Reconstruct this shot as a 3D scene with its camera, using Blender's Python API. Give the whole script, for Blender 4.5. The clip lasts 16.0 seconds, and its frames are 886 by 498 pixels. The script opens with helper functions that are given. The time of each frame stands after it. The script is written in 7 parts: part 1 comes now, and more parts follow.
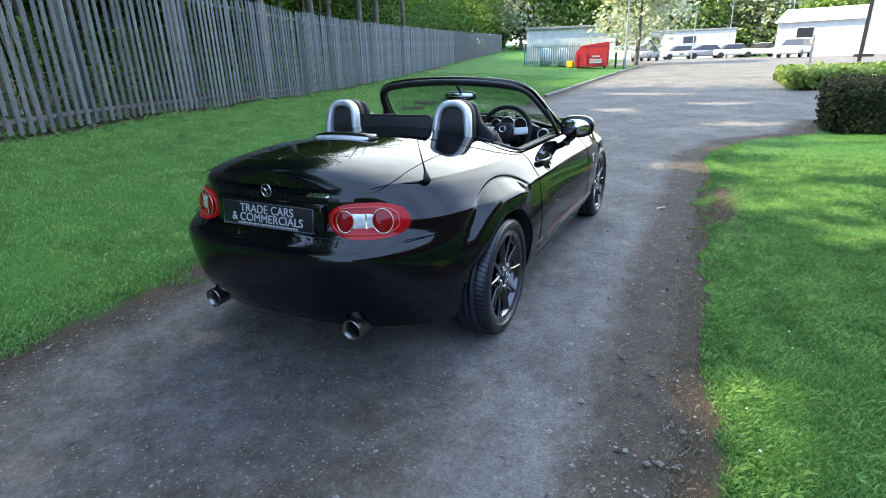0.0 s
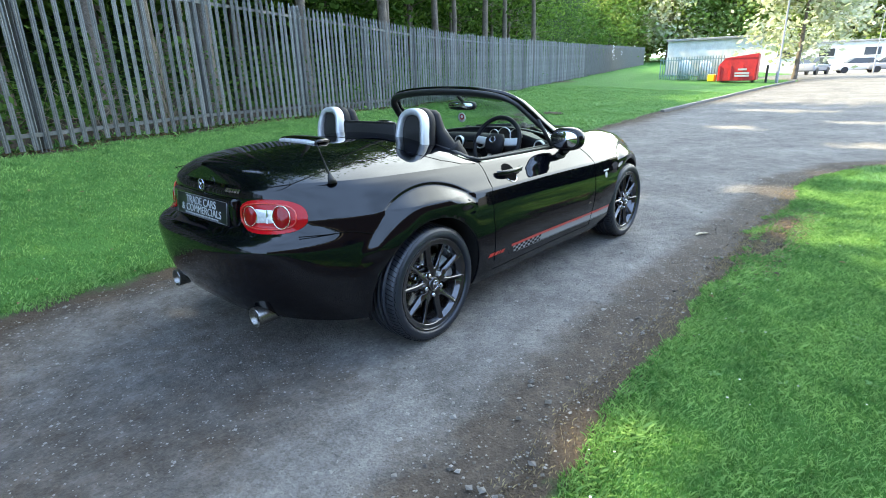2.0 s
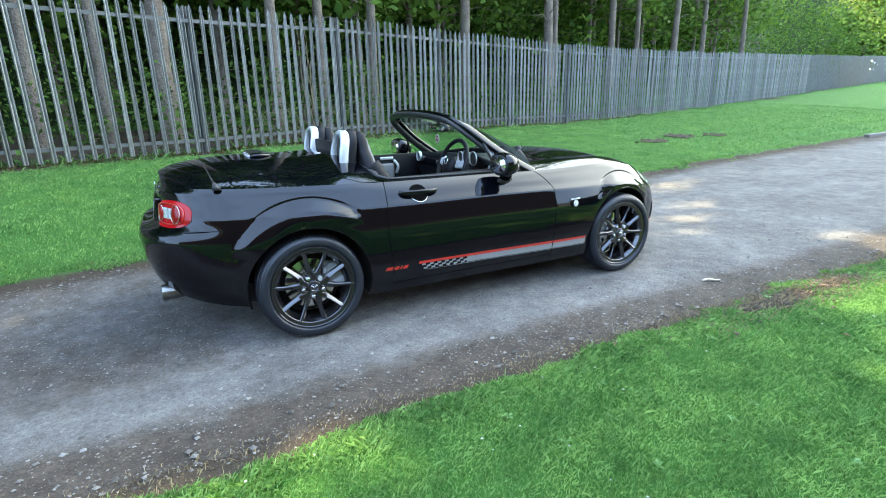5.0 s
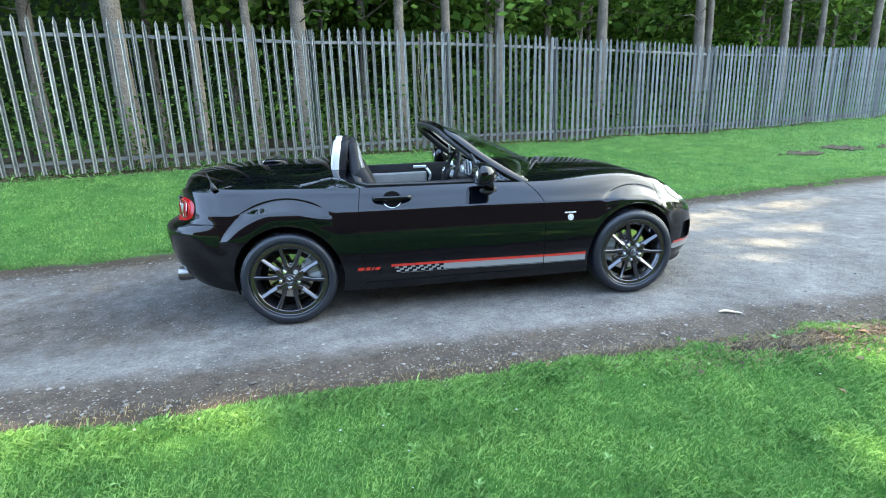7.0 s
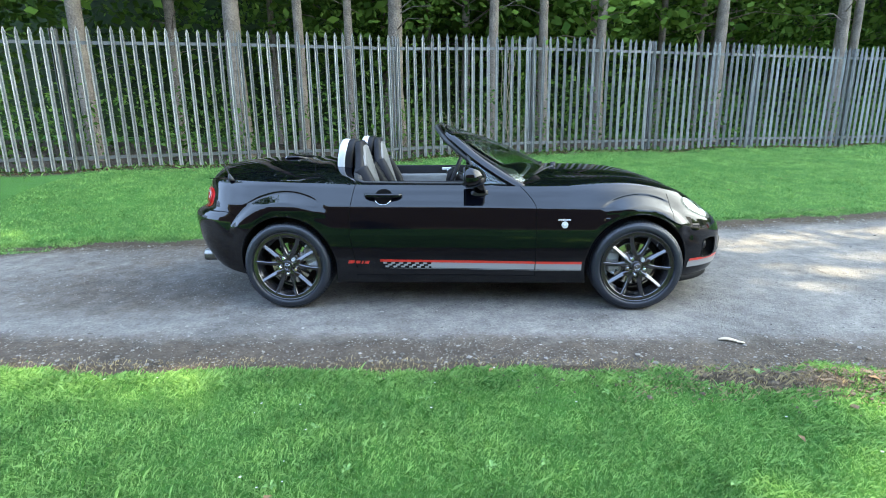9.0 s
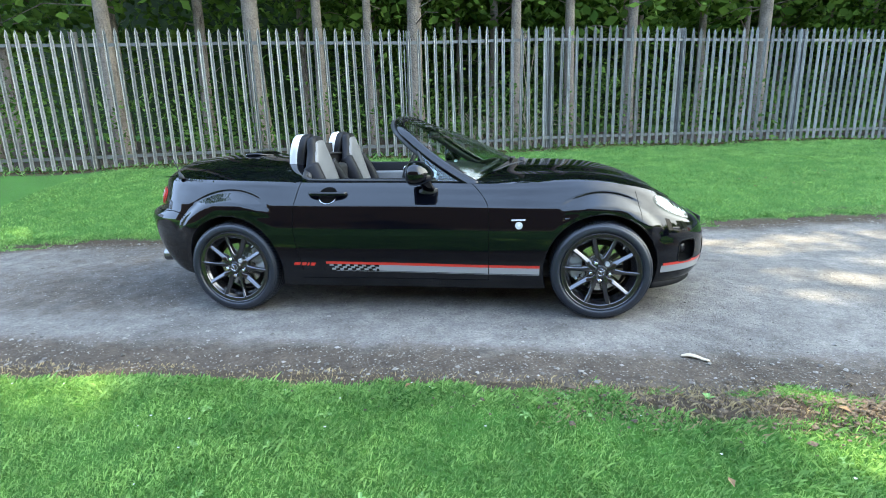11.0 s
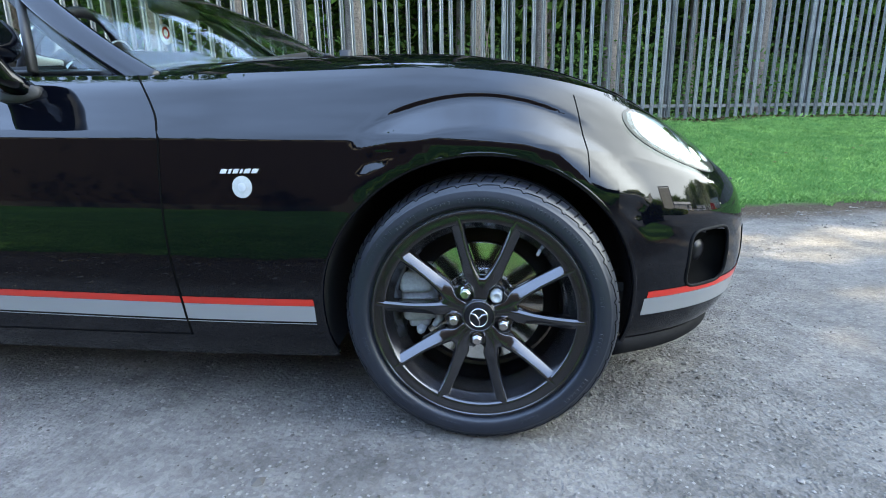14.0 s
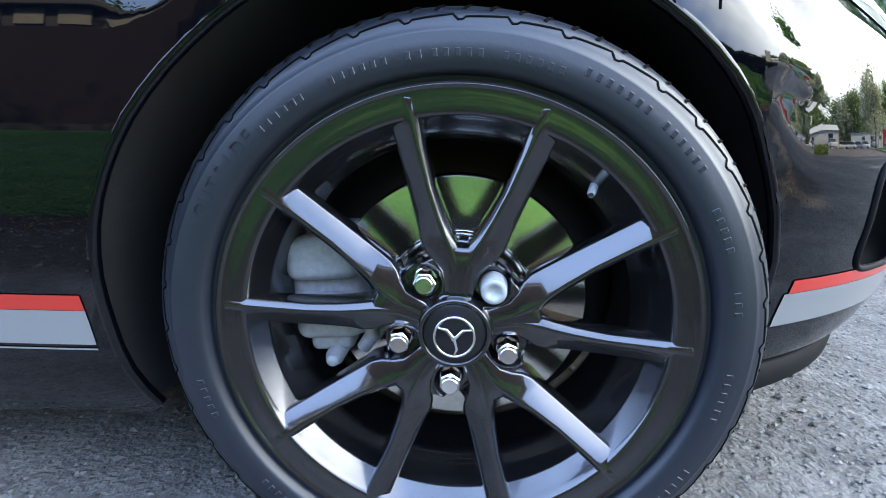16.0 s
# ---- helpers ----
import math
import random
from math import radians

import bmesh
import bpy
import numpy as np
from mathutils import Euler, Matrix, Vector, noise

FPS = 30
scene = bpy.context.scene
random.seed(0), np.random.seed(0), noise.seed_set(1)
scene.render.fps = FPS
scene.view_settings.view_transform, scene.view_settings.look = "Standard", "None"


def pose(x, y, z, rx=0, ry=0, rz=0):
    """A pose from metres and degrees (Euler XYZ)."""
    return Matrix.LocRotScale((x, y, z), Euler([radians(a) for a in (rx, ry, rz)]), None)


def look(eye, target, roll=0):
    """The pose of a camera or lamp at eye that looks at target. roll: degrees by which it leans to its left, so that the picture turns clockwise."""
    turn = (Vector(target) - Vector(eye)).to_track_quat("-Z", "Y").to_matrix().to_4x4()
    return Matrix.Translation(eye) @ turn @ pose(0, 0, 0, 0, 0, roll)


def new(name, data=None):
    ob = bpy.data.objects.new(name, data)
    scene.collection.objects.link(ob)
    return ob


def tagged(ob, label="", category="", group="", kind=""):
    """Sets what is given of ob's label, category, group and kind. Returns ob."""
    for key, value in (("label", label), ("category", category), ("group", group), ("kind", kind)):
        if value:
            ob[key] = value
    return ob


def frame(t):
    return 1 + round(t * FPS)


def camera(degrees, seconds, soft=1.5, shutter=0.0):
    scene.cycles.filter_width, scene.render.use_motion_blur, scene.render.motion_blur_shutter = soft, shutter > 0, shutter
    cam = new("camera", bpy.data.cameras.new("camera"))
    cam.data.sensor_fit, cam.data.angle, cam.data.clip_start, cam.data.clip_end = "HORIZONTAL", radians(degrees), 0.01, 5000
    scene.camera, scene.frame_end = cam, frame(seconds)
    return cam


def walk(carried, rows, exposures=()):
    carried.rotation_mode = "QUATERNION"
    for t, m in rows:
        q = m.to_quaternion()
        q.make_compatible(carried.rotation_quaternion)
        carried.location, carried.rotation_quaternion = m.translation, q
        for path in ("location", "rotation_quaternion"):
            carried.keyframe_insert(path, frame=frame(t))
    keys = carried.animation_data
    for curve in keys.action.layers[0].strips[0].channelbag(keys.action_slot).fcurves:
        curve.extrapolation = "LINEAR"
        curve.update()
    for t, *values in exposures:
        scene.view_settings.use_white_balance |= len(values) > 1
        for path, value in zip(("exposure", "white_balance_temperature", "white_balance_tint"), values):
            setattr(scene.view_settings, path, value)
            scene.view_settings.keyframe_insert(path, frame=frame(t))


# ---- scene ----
cam = camera(80.5, 16.0, 1.0)
PATH = [
    (0, (-2.318, -1.655, 1.332), (-0.644, -0.792, 0.66), -1.8),
    (0.5, (-2.188, -1.882, 1.313), (-0.578, -0.901, 0.646), -1.7),
    (1, (-2.069, -2.098, 1.298), (-0.503, -1.046, 0.632), -1.8),
    (1.5, (-1.95, -2.323, 1.307), (-0.454, -1.171, 0.649), -1.8),
    (2, (-1.801, -2.481, 1.282), (-0.381, -1.214, 0.667), -1.6),
    (2.5, (-1.672, -2.655, 1.261), (-0.337, -1.291, 0.664), -1.4),
    (3, (-1.522, -2.881, 1.266), (-0.272, -1.435, 0.676), -1.4),
    (3.5, (-1.333, -3.043, 1.263), (-0.157, -1.528, 0.695), -1.3),
    (3.7, (-1.256, -3.107, 1.265), (-0.104, -1.571, 0.704), -1.2),
    (5.8, (-0.213, -3.879, 1.318), (0.424, -2.061, 0.78), -1.5),
    (6, (-0.126, -3.92, 1.309), (0.453, -2.081, 0.777), -1.5),
    (6.5, (0.147, -4.007, 1.297), (0.591, -2.126, 0.78), -1.6),
    (7, (0.436, -4.075, 1.286), (0.756, -2.166, 0.784), -1.9),
    (7.5, (0.703, -4.142, 1.284), (0.854, -2.21, 0.79), -2.0),
    (8, (0.925, -4.155, 1.27), (0.956, -2.216, 0.784), -2.1),
    (8.2, (0.981, -4.184, 1.262), (0.988, -2.24, 0.79), -1.5),
    (10.3, (1.623, -4.142, 1.23), (1.38, -2.215, 0.754), -1.8),
    (10.5, (1.655, -4.094, 1.227), (1.412, -2.168, 0.747), -1.6),
    (11, (1.833, -3.899, 1.209), (1.554, -1.978, 0.729), -1.6),
    (11.5, (1.973, -3.627, 1.171), (1.673, -1.71, 0.689), -1.6),
    (12, (2.119, -3.279, 1.129), (1.821, -1.36, 0.652), -1.7),
    (12.5, (2.272, -2.904, 1.105), (1.974, -0.986, 0.626), -1.9),
    (13, (2.333, -2.532, 0.987), (2.049, -0.611, 0.508), -1.9),
    (13.5, (2.365, -2.203, 0.851), (2.098, -0.281, 0.367), -1.6),
    (14, (2.385, -1.874, 0.727), (2.149, 0.05, 0.233), -1.1),
    (14.5, (2.375, -1.602, 0.617), (2.173, 0.322, 0.11), -0.6),
    (15, (2.36, -1.42, 0.53), (2.197, 0.5, -0.006), 0.1),
    (15.5, (2.348, -1.334, 0.516), (2.206, 0.59, -0.011), 0.1),
    (16, (2.348, -1.284, 0.519), (2.227, 0.642, -0.007), 0.2),
]
# the clip's camera opens up as the bright car park leaves the view
EXPOSURES = [(0.0, 1.44, 8000, 3), (1.5, 1.74, 8300, 1), (3.5, 2.1, 8500, 0), (7.0, 2.35, 8500, 0), (12.0, 2.33, 8600, 1), (14.0, 2.15, 8100, 3), (16.0, 2.5, 7900, 6)]
walk(cam, [(t, look(eye, target, roll)) for t, eye, target, roll in PATH], EXPOSURES)

# ---------- world, sun, exposure ----------
SUN_FROM = Vector((-0.28, 0.66, 0.70)).normalized()
world = bpy.data.worlds.new("sky")
scene.world = world
world.use_nodes = True
wn = world.node_tree.nodes
sky = wn.new("ShaderNodeTexSky")
sky.sky_type, sky.sun_disc = "NISHITA", False
sky.sun_elevation = math.asin(SUN_FROM.z)
sky.sun_rotation = math.atan2(SUN_FROM.x, SUN_FROM.y)
sky.dust_density, sky.air_density = 1.0, 1.0
# thin high haze whitens the blue
haze = wn.new("ShaderNodeMix")
haze.data_type = "RGBA"
# the haze glows over the open car park, and turns a deeper blue away from there
glow, gd_, gr_ = [wn.new("ShaderNode" + k) for k in ("Mix", "VectorMath", "MapRange")]
glow.data_type = "RGBA"
glow.inputs[6].default_value, glow.inputs[7].default_value = (5.2, 8.5, 17.2, 1), (24.0, 28.0, 35.0, 1)
gr_.interpolation_type = "SMOOTHSTEP"
gr_.inputs[1].default_value, gr_.inputs[2].default_value = 0.55, 1.0
# haze thickens towards the horizon all round, with thin broken cloud through it
wt, ws_, wc, wi, wp_, wm, wa = [wn.new("ShaderNode" + k) for k in ("TexCoord", "SeparateXYZ", "TexNoise", "Math", "Math", "Math", "Math")]
wl = world.node_tree.links
gd_.operation, gd_.inputs[1].default_value = "DOT_PRODUCT", (0.93, 0.10, 0.35)
wl.new(wt.outputs["Generated"], gd_.inputs[0]), wl.new(gd_.outputs["Value"], gr_.inputs[0])
wl.new(gr_.outputs[0], glow.inputs[0]), wl.new(glow.outputs[2], haze.inputs[7])
wl.new(wt.outputs["Generated"], ws_.inputs[0]), wl.new(wt.outputs["Generated"], wc.inputs["Vector"])
wc.inputs["Scale"].default_value, wc.inputs["Detail"].default_value = 2.4, 8
wi.operation, wi.use_clamp, wi.inputs[0].default_value = "SUBTRACT", True, 1.0
wl.new(ws_.outputs["Z"], wi.inputs[1])
wp_.operation, wp_.inputs[1].default_value = "POWER", 0.01
wl.new(wi.outputs[0], wp_.inputs[0])
wm.operation, wm.inputs[2].default_value = "MULTIPLY_ADD", 0.1
wm.inputs[1].default_value = 1.6
wl.new(wc.outputs[0], wm.inputs[0])
wa.operation, wa.use_clamp = "MULTIPLY", True
wl.new(wp_.outputs[0], wa.inputs[0]), wl.new(wm.outputs[0], wa.inputs[1])
wl.new(wa.outputs[0], haze.inputs[0])
world.node_tree.links.new(sky.outputs[0], haze.inputs[6])
world.node_tree.links.new(haze.outputs[2], wn["Background"].inputs[0])
wn["Background"].inputs[1].default_value = 0.10
sun = new("sun", bpy.data.lights.new("sun", "SUN"))
sun.data.energy, sun.data.angle, sun.data.color = 5.0, radians(0.6), (1.0, 0.93, 0.82)
sun.matrix_world = look(SUN_FROM * 60, (0, 0, 0))

# ---------- materials ----------
def mat(name, base, rough=0.5, metal=0.0, dark=None, scale=20.0, amount=0.5, bump=0.0, bump_scale=None, fine=None,
        coat=0.0, rand=0.0, spec=None, trans=0.0, coords="Object"):
    """A principled material: base colour, a second colour mixed in by noise at two scales, bump, random tint per object."""
    m = bpy.data.materials.new(name)
    m.use_nodes = True
    n, l = m.node_tree.nodes, m.node_tree.links
    p = n["Principled BSDF"]
    p.inputs["Roughness"].default_value, p.inputs["Metallic"].default_value = rough, metal
    p.inputs["Base Color"].default_value = (*base, 1)
    p.inputs["Coat Weight"].default_value = coat
    p.inputs["Coat Roughness"].default_value = 0.03
    p.inputs["Transmission Weight"].default_value = trans
    if spec is not None:
        p.inputs["Specular IOR Level"].default_value = spec
    tc = n.new("ShaderNodeTexCoord")
    out = None
    if dark is not None:
        a = n.new("ShaderNodeTexNoise")
        a.inputs["Scale"].default_value, a.inputs["Detail"].default_value = scale, 6
        b = n.new("ShaderNodeTexNoise")
        b.inputs["Scale"].default_value, b.inputs["Detail"].default_value = fine or scale * 9, 4
        for q in (a, b):
            l.new(tc.outputs[coords], q.inputs["Vector"])
        add = n.new("ShaderNodeMath")
        add.operation = "ADD"
        l.new(a.outputs[0], add.inputs[0]), l.new(b.outputs[0], add.inputs[1])
        mr = n.new("ShaderNodeMapRange")
        mr.inputs[1].default_value, mr.inputs[2].default_value = 1 - amount * 0.5, 1 + amount * 0.5
        l.new(add.outputs[0], mr.inputs[0])
        mix = n.new("ShaderNodeMix")
        mix.data_type = "RGBA"
        mix.inputs[6].default_value, mix.inputs[7].default_value = (*dark, 1), (*base, 1)
        l.new(mr.outputs[0], mix.inputs[0])
        out = mix.outputs[2]
    if rand:
        oi = n.new("ShaderNodeObjectInfo")
        hs = n.new("ShaderNodeHueSaturation")
        hs.inputs["Color"].default_value = (*base, 1)
        mr2 = n.new("ShaderNodeMapRange")
        mr2.inputs[3].default_value, mr2.inputs[4].default_value = 1 - rand, 1 + rand
        l.new(oi.outputs["Random"], mr2.inputs[0]), l.new(mr2.outputs[0], hs.inputs["Value"])
        if out:
            l.new(out, hs.inputs["Color"])
        out = hs.outputs[0]
    if out:
        l.new(out, p.inputs["Base Color"])
    if bump:
        nb = n.new("ShaderNodeTexNoise")
        nb.inputs["Scale"].default_value, nb.inputs["Detail"].default_value = bump_scale or scale * 4, 5
        l.new(tc.outputs[coords], nb.inputs["Vector"])
        bp = n.new("ShaderNodeBump")
        bp.inputs["Strength"].default_value, bp.inputs["Distance"].default_value = 1.0, bump
        l.new(nb.outputs[0], bp.inputs["Height"]), l.new(bp.outputs[0], p.inputs["Normal"])
    return m


def leaf_mat(name, a, b, patchy=0.0):
    """Leaves: colour varies leaf by leaf, and light passes through them."""
    m = bpy.data.materials.new(name)
    m.use_nodes = True
    n, l = m.node_tree.nodes, m.node_tree.links
    p = n["Principled BSDF"]
    g = n.new("ShaderNodeNewGeometry")
    mix = n.new("ShaderNodeMix")
    mix.data_type = "RGBA"
    mix.inputs[6].default_value, mix.inputs[7].default_value = (*a, 1), (*b, 1)
    l.new(g.outputs["Random Per Island"], mix.inputs[0])
    out = mix.outputs[2]
    if patchy:
        tc, nz, hs, ma, mb = n.new("ShaderNodeTexCoord"), n.new("ShaderNodeTexNoise"), n.new("ShaderNodeHueSaturation"), n.new("ShaderNodeMapRange"), n.new("ShaderNodeMapRange")
        nz.inputs["Scale"].default_value, nz.inputs["Detail"].default_value, nz.inputs["Roughness"].default_value = 3.6, 8, 0.66
        l.new(tc.outputs["Object"], nz.inputs["Vector"])
        ma.inputs[1].default_value, ma.inputs[2].default_value, ma.inputs[3].default_value, ma.inputs[4].default_value = 0.3, 0.7, 1 - patchy, 1 + patchy
        mb.inputs[1].default_value, mb.inputs[2].default_value, mb.inputs[3].default_value, mb.inputs[4].default_value = 0.3, 0.75, 0.515, 0.475
        l.new(nz.outputs[0], ma.inputs[0]), l.new(nz.outputs[0], mb.inputs[0])
        l.new(ma.outputs[0], hs.inputs["Value"]), l.new(mb.outputs[0], hs.inputs["Hue"]), l.new(out, hs.inputs["Color"])
        out = hs.outputs[0]
    l.new(out, p.inputs["Base Color"])
    p.inputs["Roughness"].default_value = 0.7
    p.inputs["Specular IOR Level"].default_value = 0.12
    tr = n.new("ShaderNodeBsdfTranslucent")
    l.new(out, tr.inputs[0])
    sh = n.new("ShaderNodeMixShader")
    sh.inputs[0].default_value = 0.4
    l.new(p.outputs[0], sh.inputs[1]), l.new(tr.outputs[0], sh.inputs[2])
    l.new(sh.outputs[0], n["Material Output"].inputs[0])
    return m


def soil_mat(name, base, dark, soil, soil_dark, rough, scale, fine, speck=0.0, bump=0.01, bump_scale=120):
    """Ground with a worn-soil share from the mesh's own attribute, broken up by noise, and specks of grit."""
    m = mat(name, base, rough, dark=dark, scale=scale, fine=fine, amount=0.75, bump=bump, bump_scale=bump_scale)
    n, l = m.node_tree.nodes, m.node_tree.links
    p = n["Principled BSDF"]
    p.inputs["Specular IOR Level"].default_value = 0.25
    first = p.inputs["Base Color"].links[0].from_socket
    tc = n.new("ShaderNodeTexCoord")
    att = n.new("ShaderNodeAttribute")
    att.attribute_name = "soil"
    nz = n.new("ShaderNodeTexNoise")
    nz.inputs["Scale"].default_value, nz.inputs["Detail"].default_value, nz.inputs["Roughness"].default_value = 4.5, 12, 0.74
    l.new(tc.outputs["Object"], nz.inputs["Vector"])
    add = n.new("ShaderNodeMath")
    add.operation = "ADD"
    l.new(att.outputs["Fac"], add.inputs[0]), l.new(nz.outputs[0], add.inputs[1])
    mr = n.new("ShaderNodeMapRange")
    mr.inputs[1].default_value, mr.inputs[2].default_value = 0.80, 1.18
    l.new(add.outputs[0], mr.inputs[0])
    n2 = n.new("ShaderNodeTexNoise")
    n2.inputs["Scale"].default_value, n2.inputs["Detail"].default_value = 45.0, 6
    l.new(tc.outputs["Object"], n2.inputs["Vector"])
    sm = n.new("ShaderNodeMix")
    sm.data_type = "RGBA"
    sm.inputs[6].default_value, sm.inputs[7].default_value = (*soil_dark, 1), (*soil, 1)
    l.new(n2.outputs[0], sm.inputs[0])
    mix = n.new("ShaderNodeMix")
    mix.data_type = "RGBA"
    l.new(mr.outputs[0], mix.inputs[0]), l.new(first, mix.inputs[6]), l.new(sm.outputs[2], mix.inputs[7])
    out = mix.outputs[2]
    for sc, amp in ((1.1, 0.30), (7.0, 0.34)) if speck else ():
        bn, bm_ = n.new("ShaderNodeTexNoise"), n.new("ShaderNodeMapRange")
        bn.inputs["Scale"].default_value, bn.inputs["Detail"].default_value, bn.inputs["Roughness"].default_value = sc, 9, 0.68
        l.new(tc.outputs["Object"], bn.inputs["Vector"])
        bm_.inputs[1].default_value, bm_.inputs[2].default_value, bm_.inputs[3].default_value, bm_.inputs[4].default_value = 0.3, 0.7, 1 - amp, 1 + amp
        bh = n.new("ShaderNodeHueSaturation")
        l.new(bn.outputs[0], bm_.inputs[0]), l.new(bm_.outputs[0], bh.inputs["Value"]), l.new(out, bh.inputs["Color"])
        out = bh.outputs[0]
    if speck:
        vo = n.new("ShaderNodeTexVoronoi")
        vo.inputs["Scale"].default_value = 75.0
        l.new(tc.outputs["Object"], vo.inputs["Vector"])
        hs = n.new("ShaderNodeHueSaturation")
        sx = n.new("ShaderNodeSeparateColor")
        l.new(vo.outputs["Color"], sx.inputs[0])
        m3 = n.new("ShaderNodeMapRange")
        m3.inputs[3].default_value, m3.inputs[4].default_value = 1 - speck, 1 + speck
        l.new(sx.outputs[0], m3.inputs[0]), l.new(m3.outputs[0], hs.inputs["Value"]), l.new(out, hs.inputs["Color"])
        out = hs.outputs[0]
    l.new(out, p.inputs["Base Color"])
    return m


M_GRASS = soil_mat("grass_ground", (0.055, 0.165, 0.028), (0.033, 0.110, 0.017), (0.080, 0.058, 0.040), (0.036, 0.026, 0.018), 0.95, 1.3, 60, 0.0, 0.03, 90)
M_BLADE = leaf_mat("grass_blades", (0.042, 0.140, 0.028), (0.205, 0.370, 0.122), 0.38)
M_ROAD = soil_mat("gravel_road", (0.150, 0.140, 0.128), (0.092, 0.085, 0.077), (0.078, 0.060, 0.045), (0.040, 0.031, 0.024), 0.95, 0.8, 70, 0.17, 0.010, 100)
M_STONE = mat("stones", (0.18, 0.168, 0.155), 0.9)
_n, _l = M_STONE.node_tree.nodes, M_STONE.node_tree.links
_g, _m = _n.new("ShaderNodeNewGeometry"), _n.new("ShaderNodeMix")
_m.data_type = "RGBA"
_m.inputs[6].default_value, _m.inputs[7].default_value = (0.045, 0.039, 0.033, 1), (0.22, 0.205, 0.185, 1)
_l.new(_g.outputs["Random Per Island"], _m.inputs[0]), _l.new(_m.outputs[2], _n["Principled BSDF"].inputs["Base Color"])
M_STEEL = mat("galvanised_steel", (0.30, 0.30, 0.285), 0.50, 0.6, dark=(0.11, 0.11, 0.10), scale=6, fine=70, amount=0.9, rand=0.3)
M_RAIL = mat("weathered_rail", (0.135, 0.14, 0.13), 0.55, 0.4, dark=(0.06, 0.062, 0.056), scale=5, fine=60, amount=0.8)
M_BARK = mat("bark", (0.20, 0.162, 0.125), 0.95, dark=(0.07, 0.055, 0.042), scale=4, fine=30, amount=0.8, bump=0.03, bump_scale=25)
M_LEAF = leaf_mat("leaves", (0.028, 0.072, 0.012), (0.125, 0.225, 0.040))
M_BRAMBLE = leaf_mat("bramble_leaves", (0.030, 0.080, 0.014), (0.10, 0.185, 0.042))
M_LEAF_LIGHT = leaf_mat("light_leaves", (0.10, 0.20, 0.03), (0.28, 0.34, 0.12))
M_HEDGE = leaf_mat("hedge_leaves", (0.030, 0.034, 0.016), (0.115, 0.105, 0.055))
M_BLOSSOM = leaf_mat("pale_blossom", (0.30, 0.36, 0.16), (0.62, 0.62, 0.48))
M_WHITE = mat("white_cladding", (0.72, 0.72, 0.70), 0.6, dark=(0.55, 0.55, 0.52), scale=2, amount=0.4)
M_RED_SKIP = mat("red_painted_steel", (0.55, 0.02, 0.02), 0.5, dark=(0.35, 0.015, 0.015), scale=3, amount=0.4)
# dark greens that paint in the shade deep inside wood and hedge
M_INNER_SHADE = mat("painted_inner_shade", (0.035, 0.065, 0.018), 1.0, dark=(0.008, 0.016, 0.006), scale=0.7, fine=6, amount=0.7)
M_GREEN_FENCE = mat("pale_green_steel", (0.30, 0.42, 0.38), 0.6, dark=(0.2, 0.3, 0.27), scale=3, amount=0.4)
M_DARKWIN = mat("dark_window", (0.03, 0.035, 0.04), 0.1)
M_CARWHITE = mat("white_car_paint", (0.7, 0.7, 0.7), 0.2, coat=0.6)
M_CARGREY = mat("grey_car_paint", (0.25, 0.26, 0.28), 0.2, coat=0.6)
M_ROOF = mat("grey_roof_sheet", (0.28, 0.29, 0.3), 0.6, dark=(0.2, 0.2, 0.2), scale=2, amount=0.4)
M_SOIL = mat("loose_soil", (0.105, 0.075, 0.05), 1.0, dark=(0.045, 0.034, 0.024), scale=9, fine=70, amount=0.8, bump=0.02, bump_scale=40)

# ---------- helpers for meshes ----------
def mesh_of(name, verts, faces, material, smooth=False):
    me = bpy.data.meshes.new(name)
    me.from_pydata([tuple(v) for v in verts], [], [tuple(f) for f in faces])
    if material:
        me.materials.append(material)
    if smooth:
        me.polygons.foreach_set("use_smooth", [True] * len(me.polygons))
    me.update()
    return me


def part(name, source, material=None, parent=None, label="", smooth=False):
    """Links a bmesh, a mesh or a (verts, faces) pair as one object under a thing or a part."""
    if isinstance(source, bmesh.types.BMesh):
        me = bpy.data.meshes.new(name)
        source.to_mesh(me)
        source.free()
    elif isinstance(source, tuple):
        me = mesh_of(name, *source, None)
    else:
        me = source
    if material and not me.materials:
        me.materials.append(material)
    if smooth:
        me.polygons.foreach_set("use_smooth", [True] * len(me.polygons))
    ob = new(name, me)
    if parent:
        ob.parent = parent
    if label:
        ob["label"] = label
    return ob


def thing(name, label, category, group="", kind="", at=None):
    ob = new(name)
    if at is not None:
        ob.matrix_world = at
    return tagged(ob, label, category, group, kind)


def sstep(a, b, x):
    t = min(1.0, max(0.0, (x - a) / (b - a)))
    return t * t * (3 - 2 * t)


def lerp_table(rows, x):
    """Value at x of a table of (x, value) rows, straight between them."""
    if x <= rows[0][0]:
        return rows[0][1]
    for (a, p), (b, q) in zip(rows, rows[1:]):
        if x <= b:
            return p + (q - p) * (x - a) / (b - a)
    return rows[-1][1]


def box_bm(x0, x1, y0, y1, z0, z1, bevel=0.0, seg=2):
    bm = bmesh.new()
    bmesh.ops.create_cube(bm, size=1, matrix=Matrix.LocRotScale(((x0 + x1) / 2, (y0 + y1) / 2, (z0 + z1) / 2), None, (x1 - x0, y1 - y0, z1 - z0)))
    if bevel:
        bmesh.ops.bevel(bm, geom=bm.edges[:], offset=bevel, segments=seg, affect="EDGES", profile=0.5)
    return bm


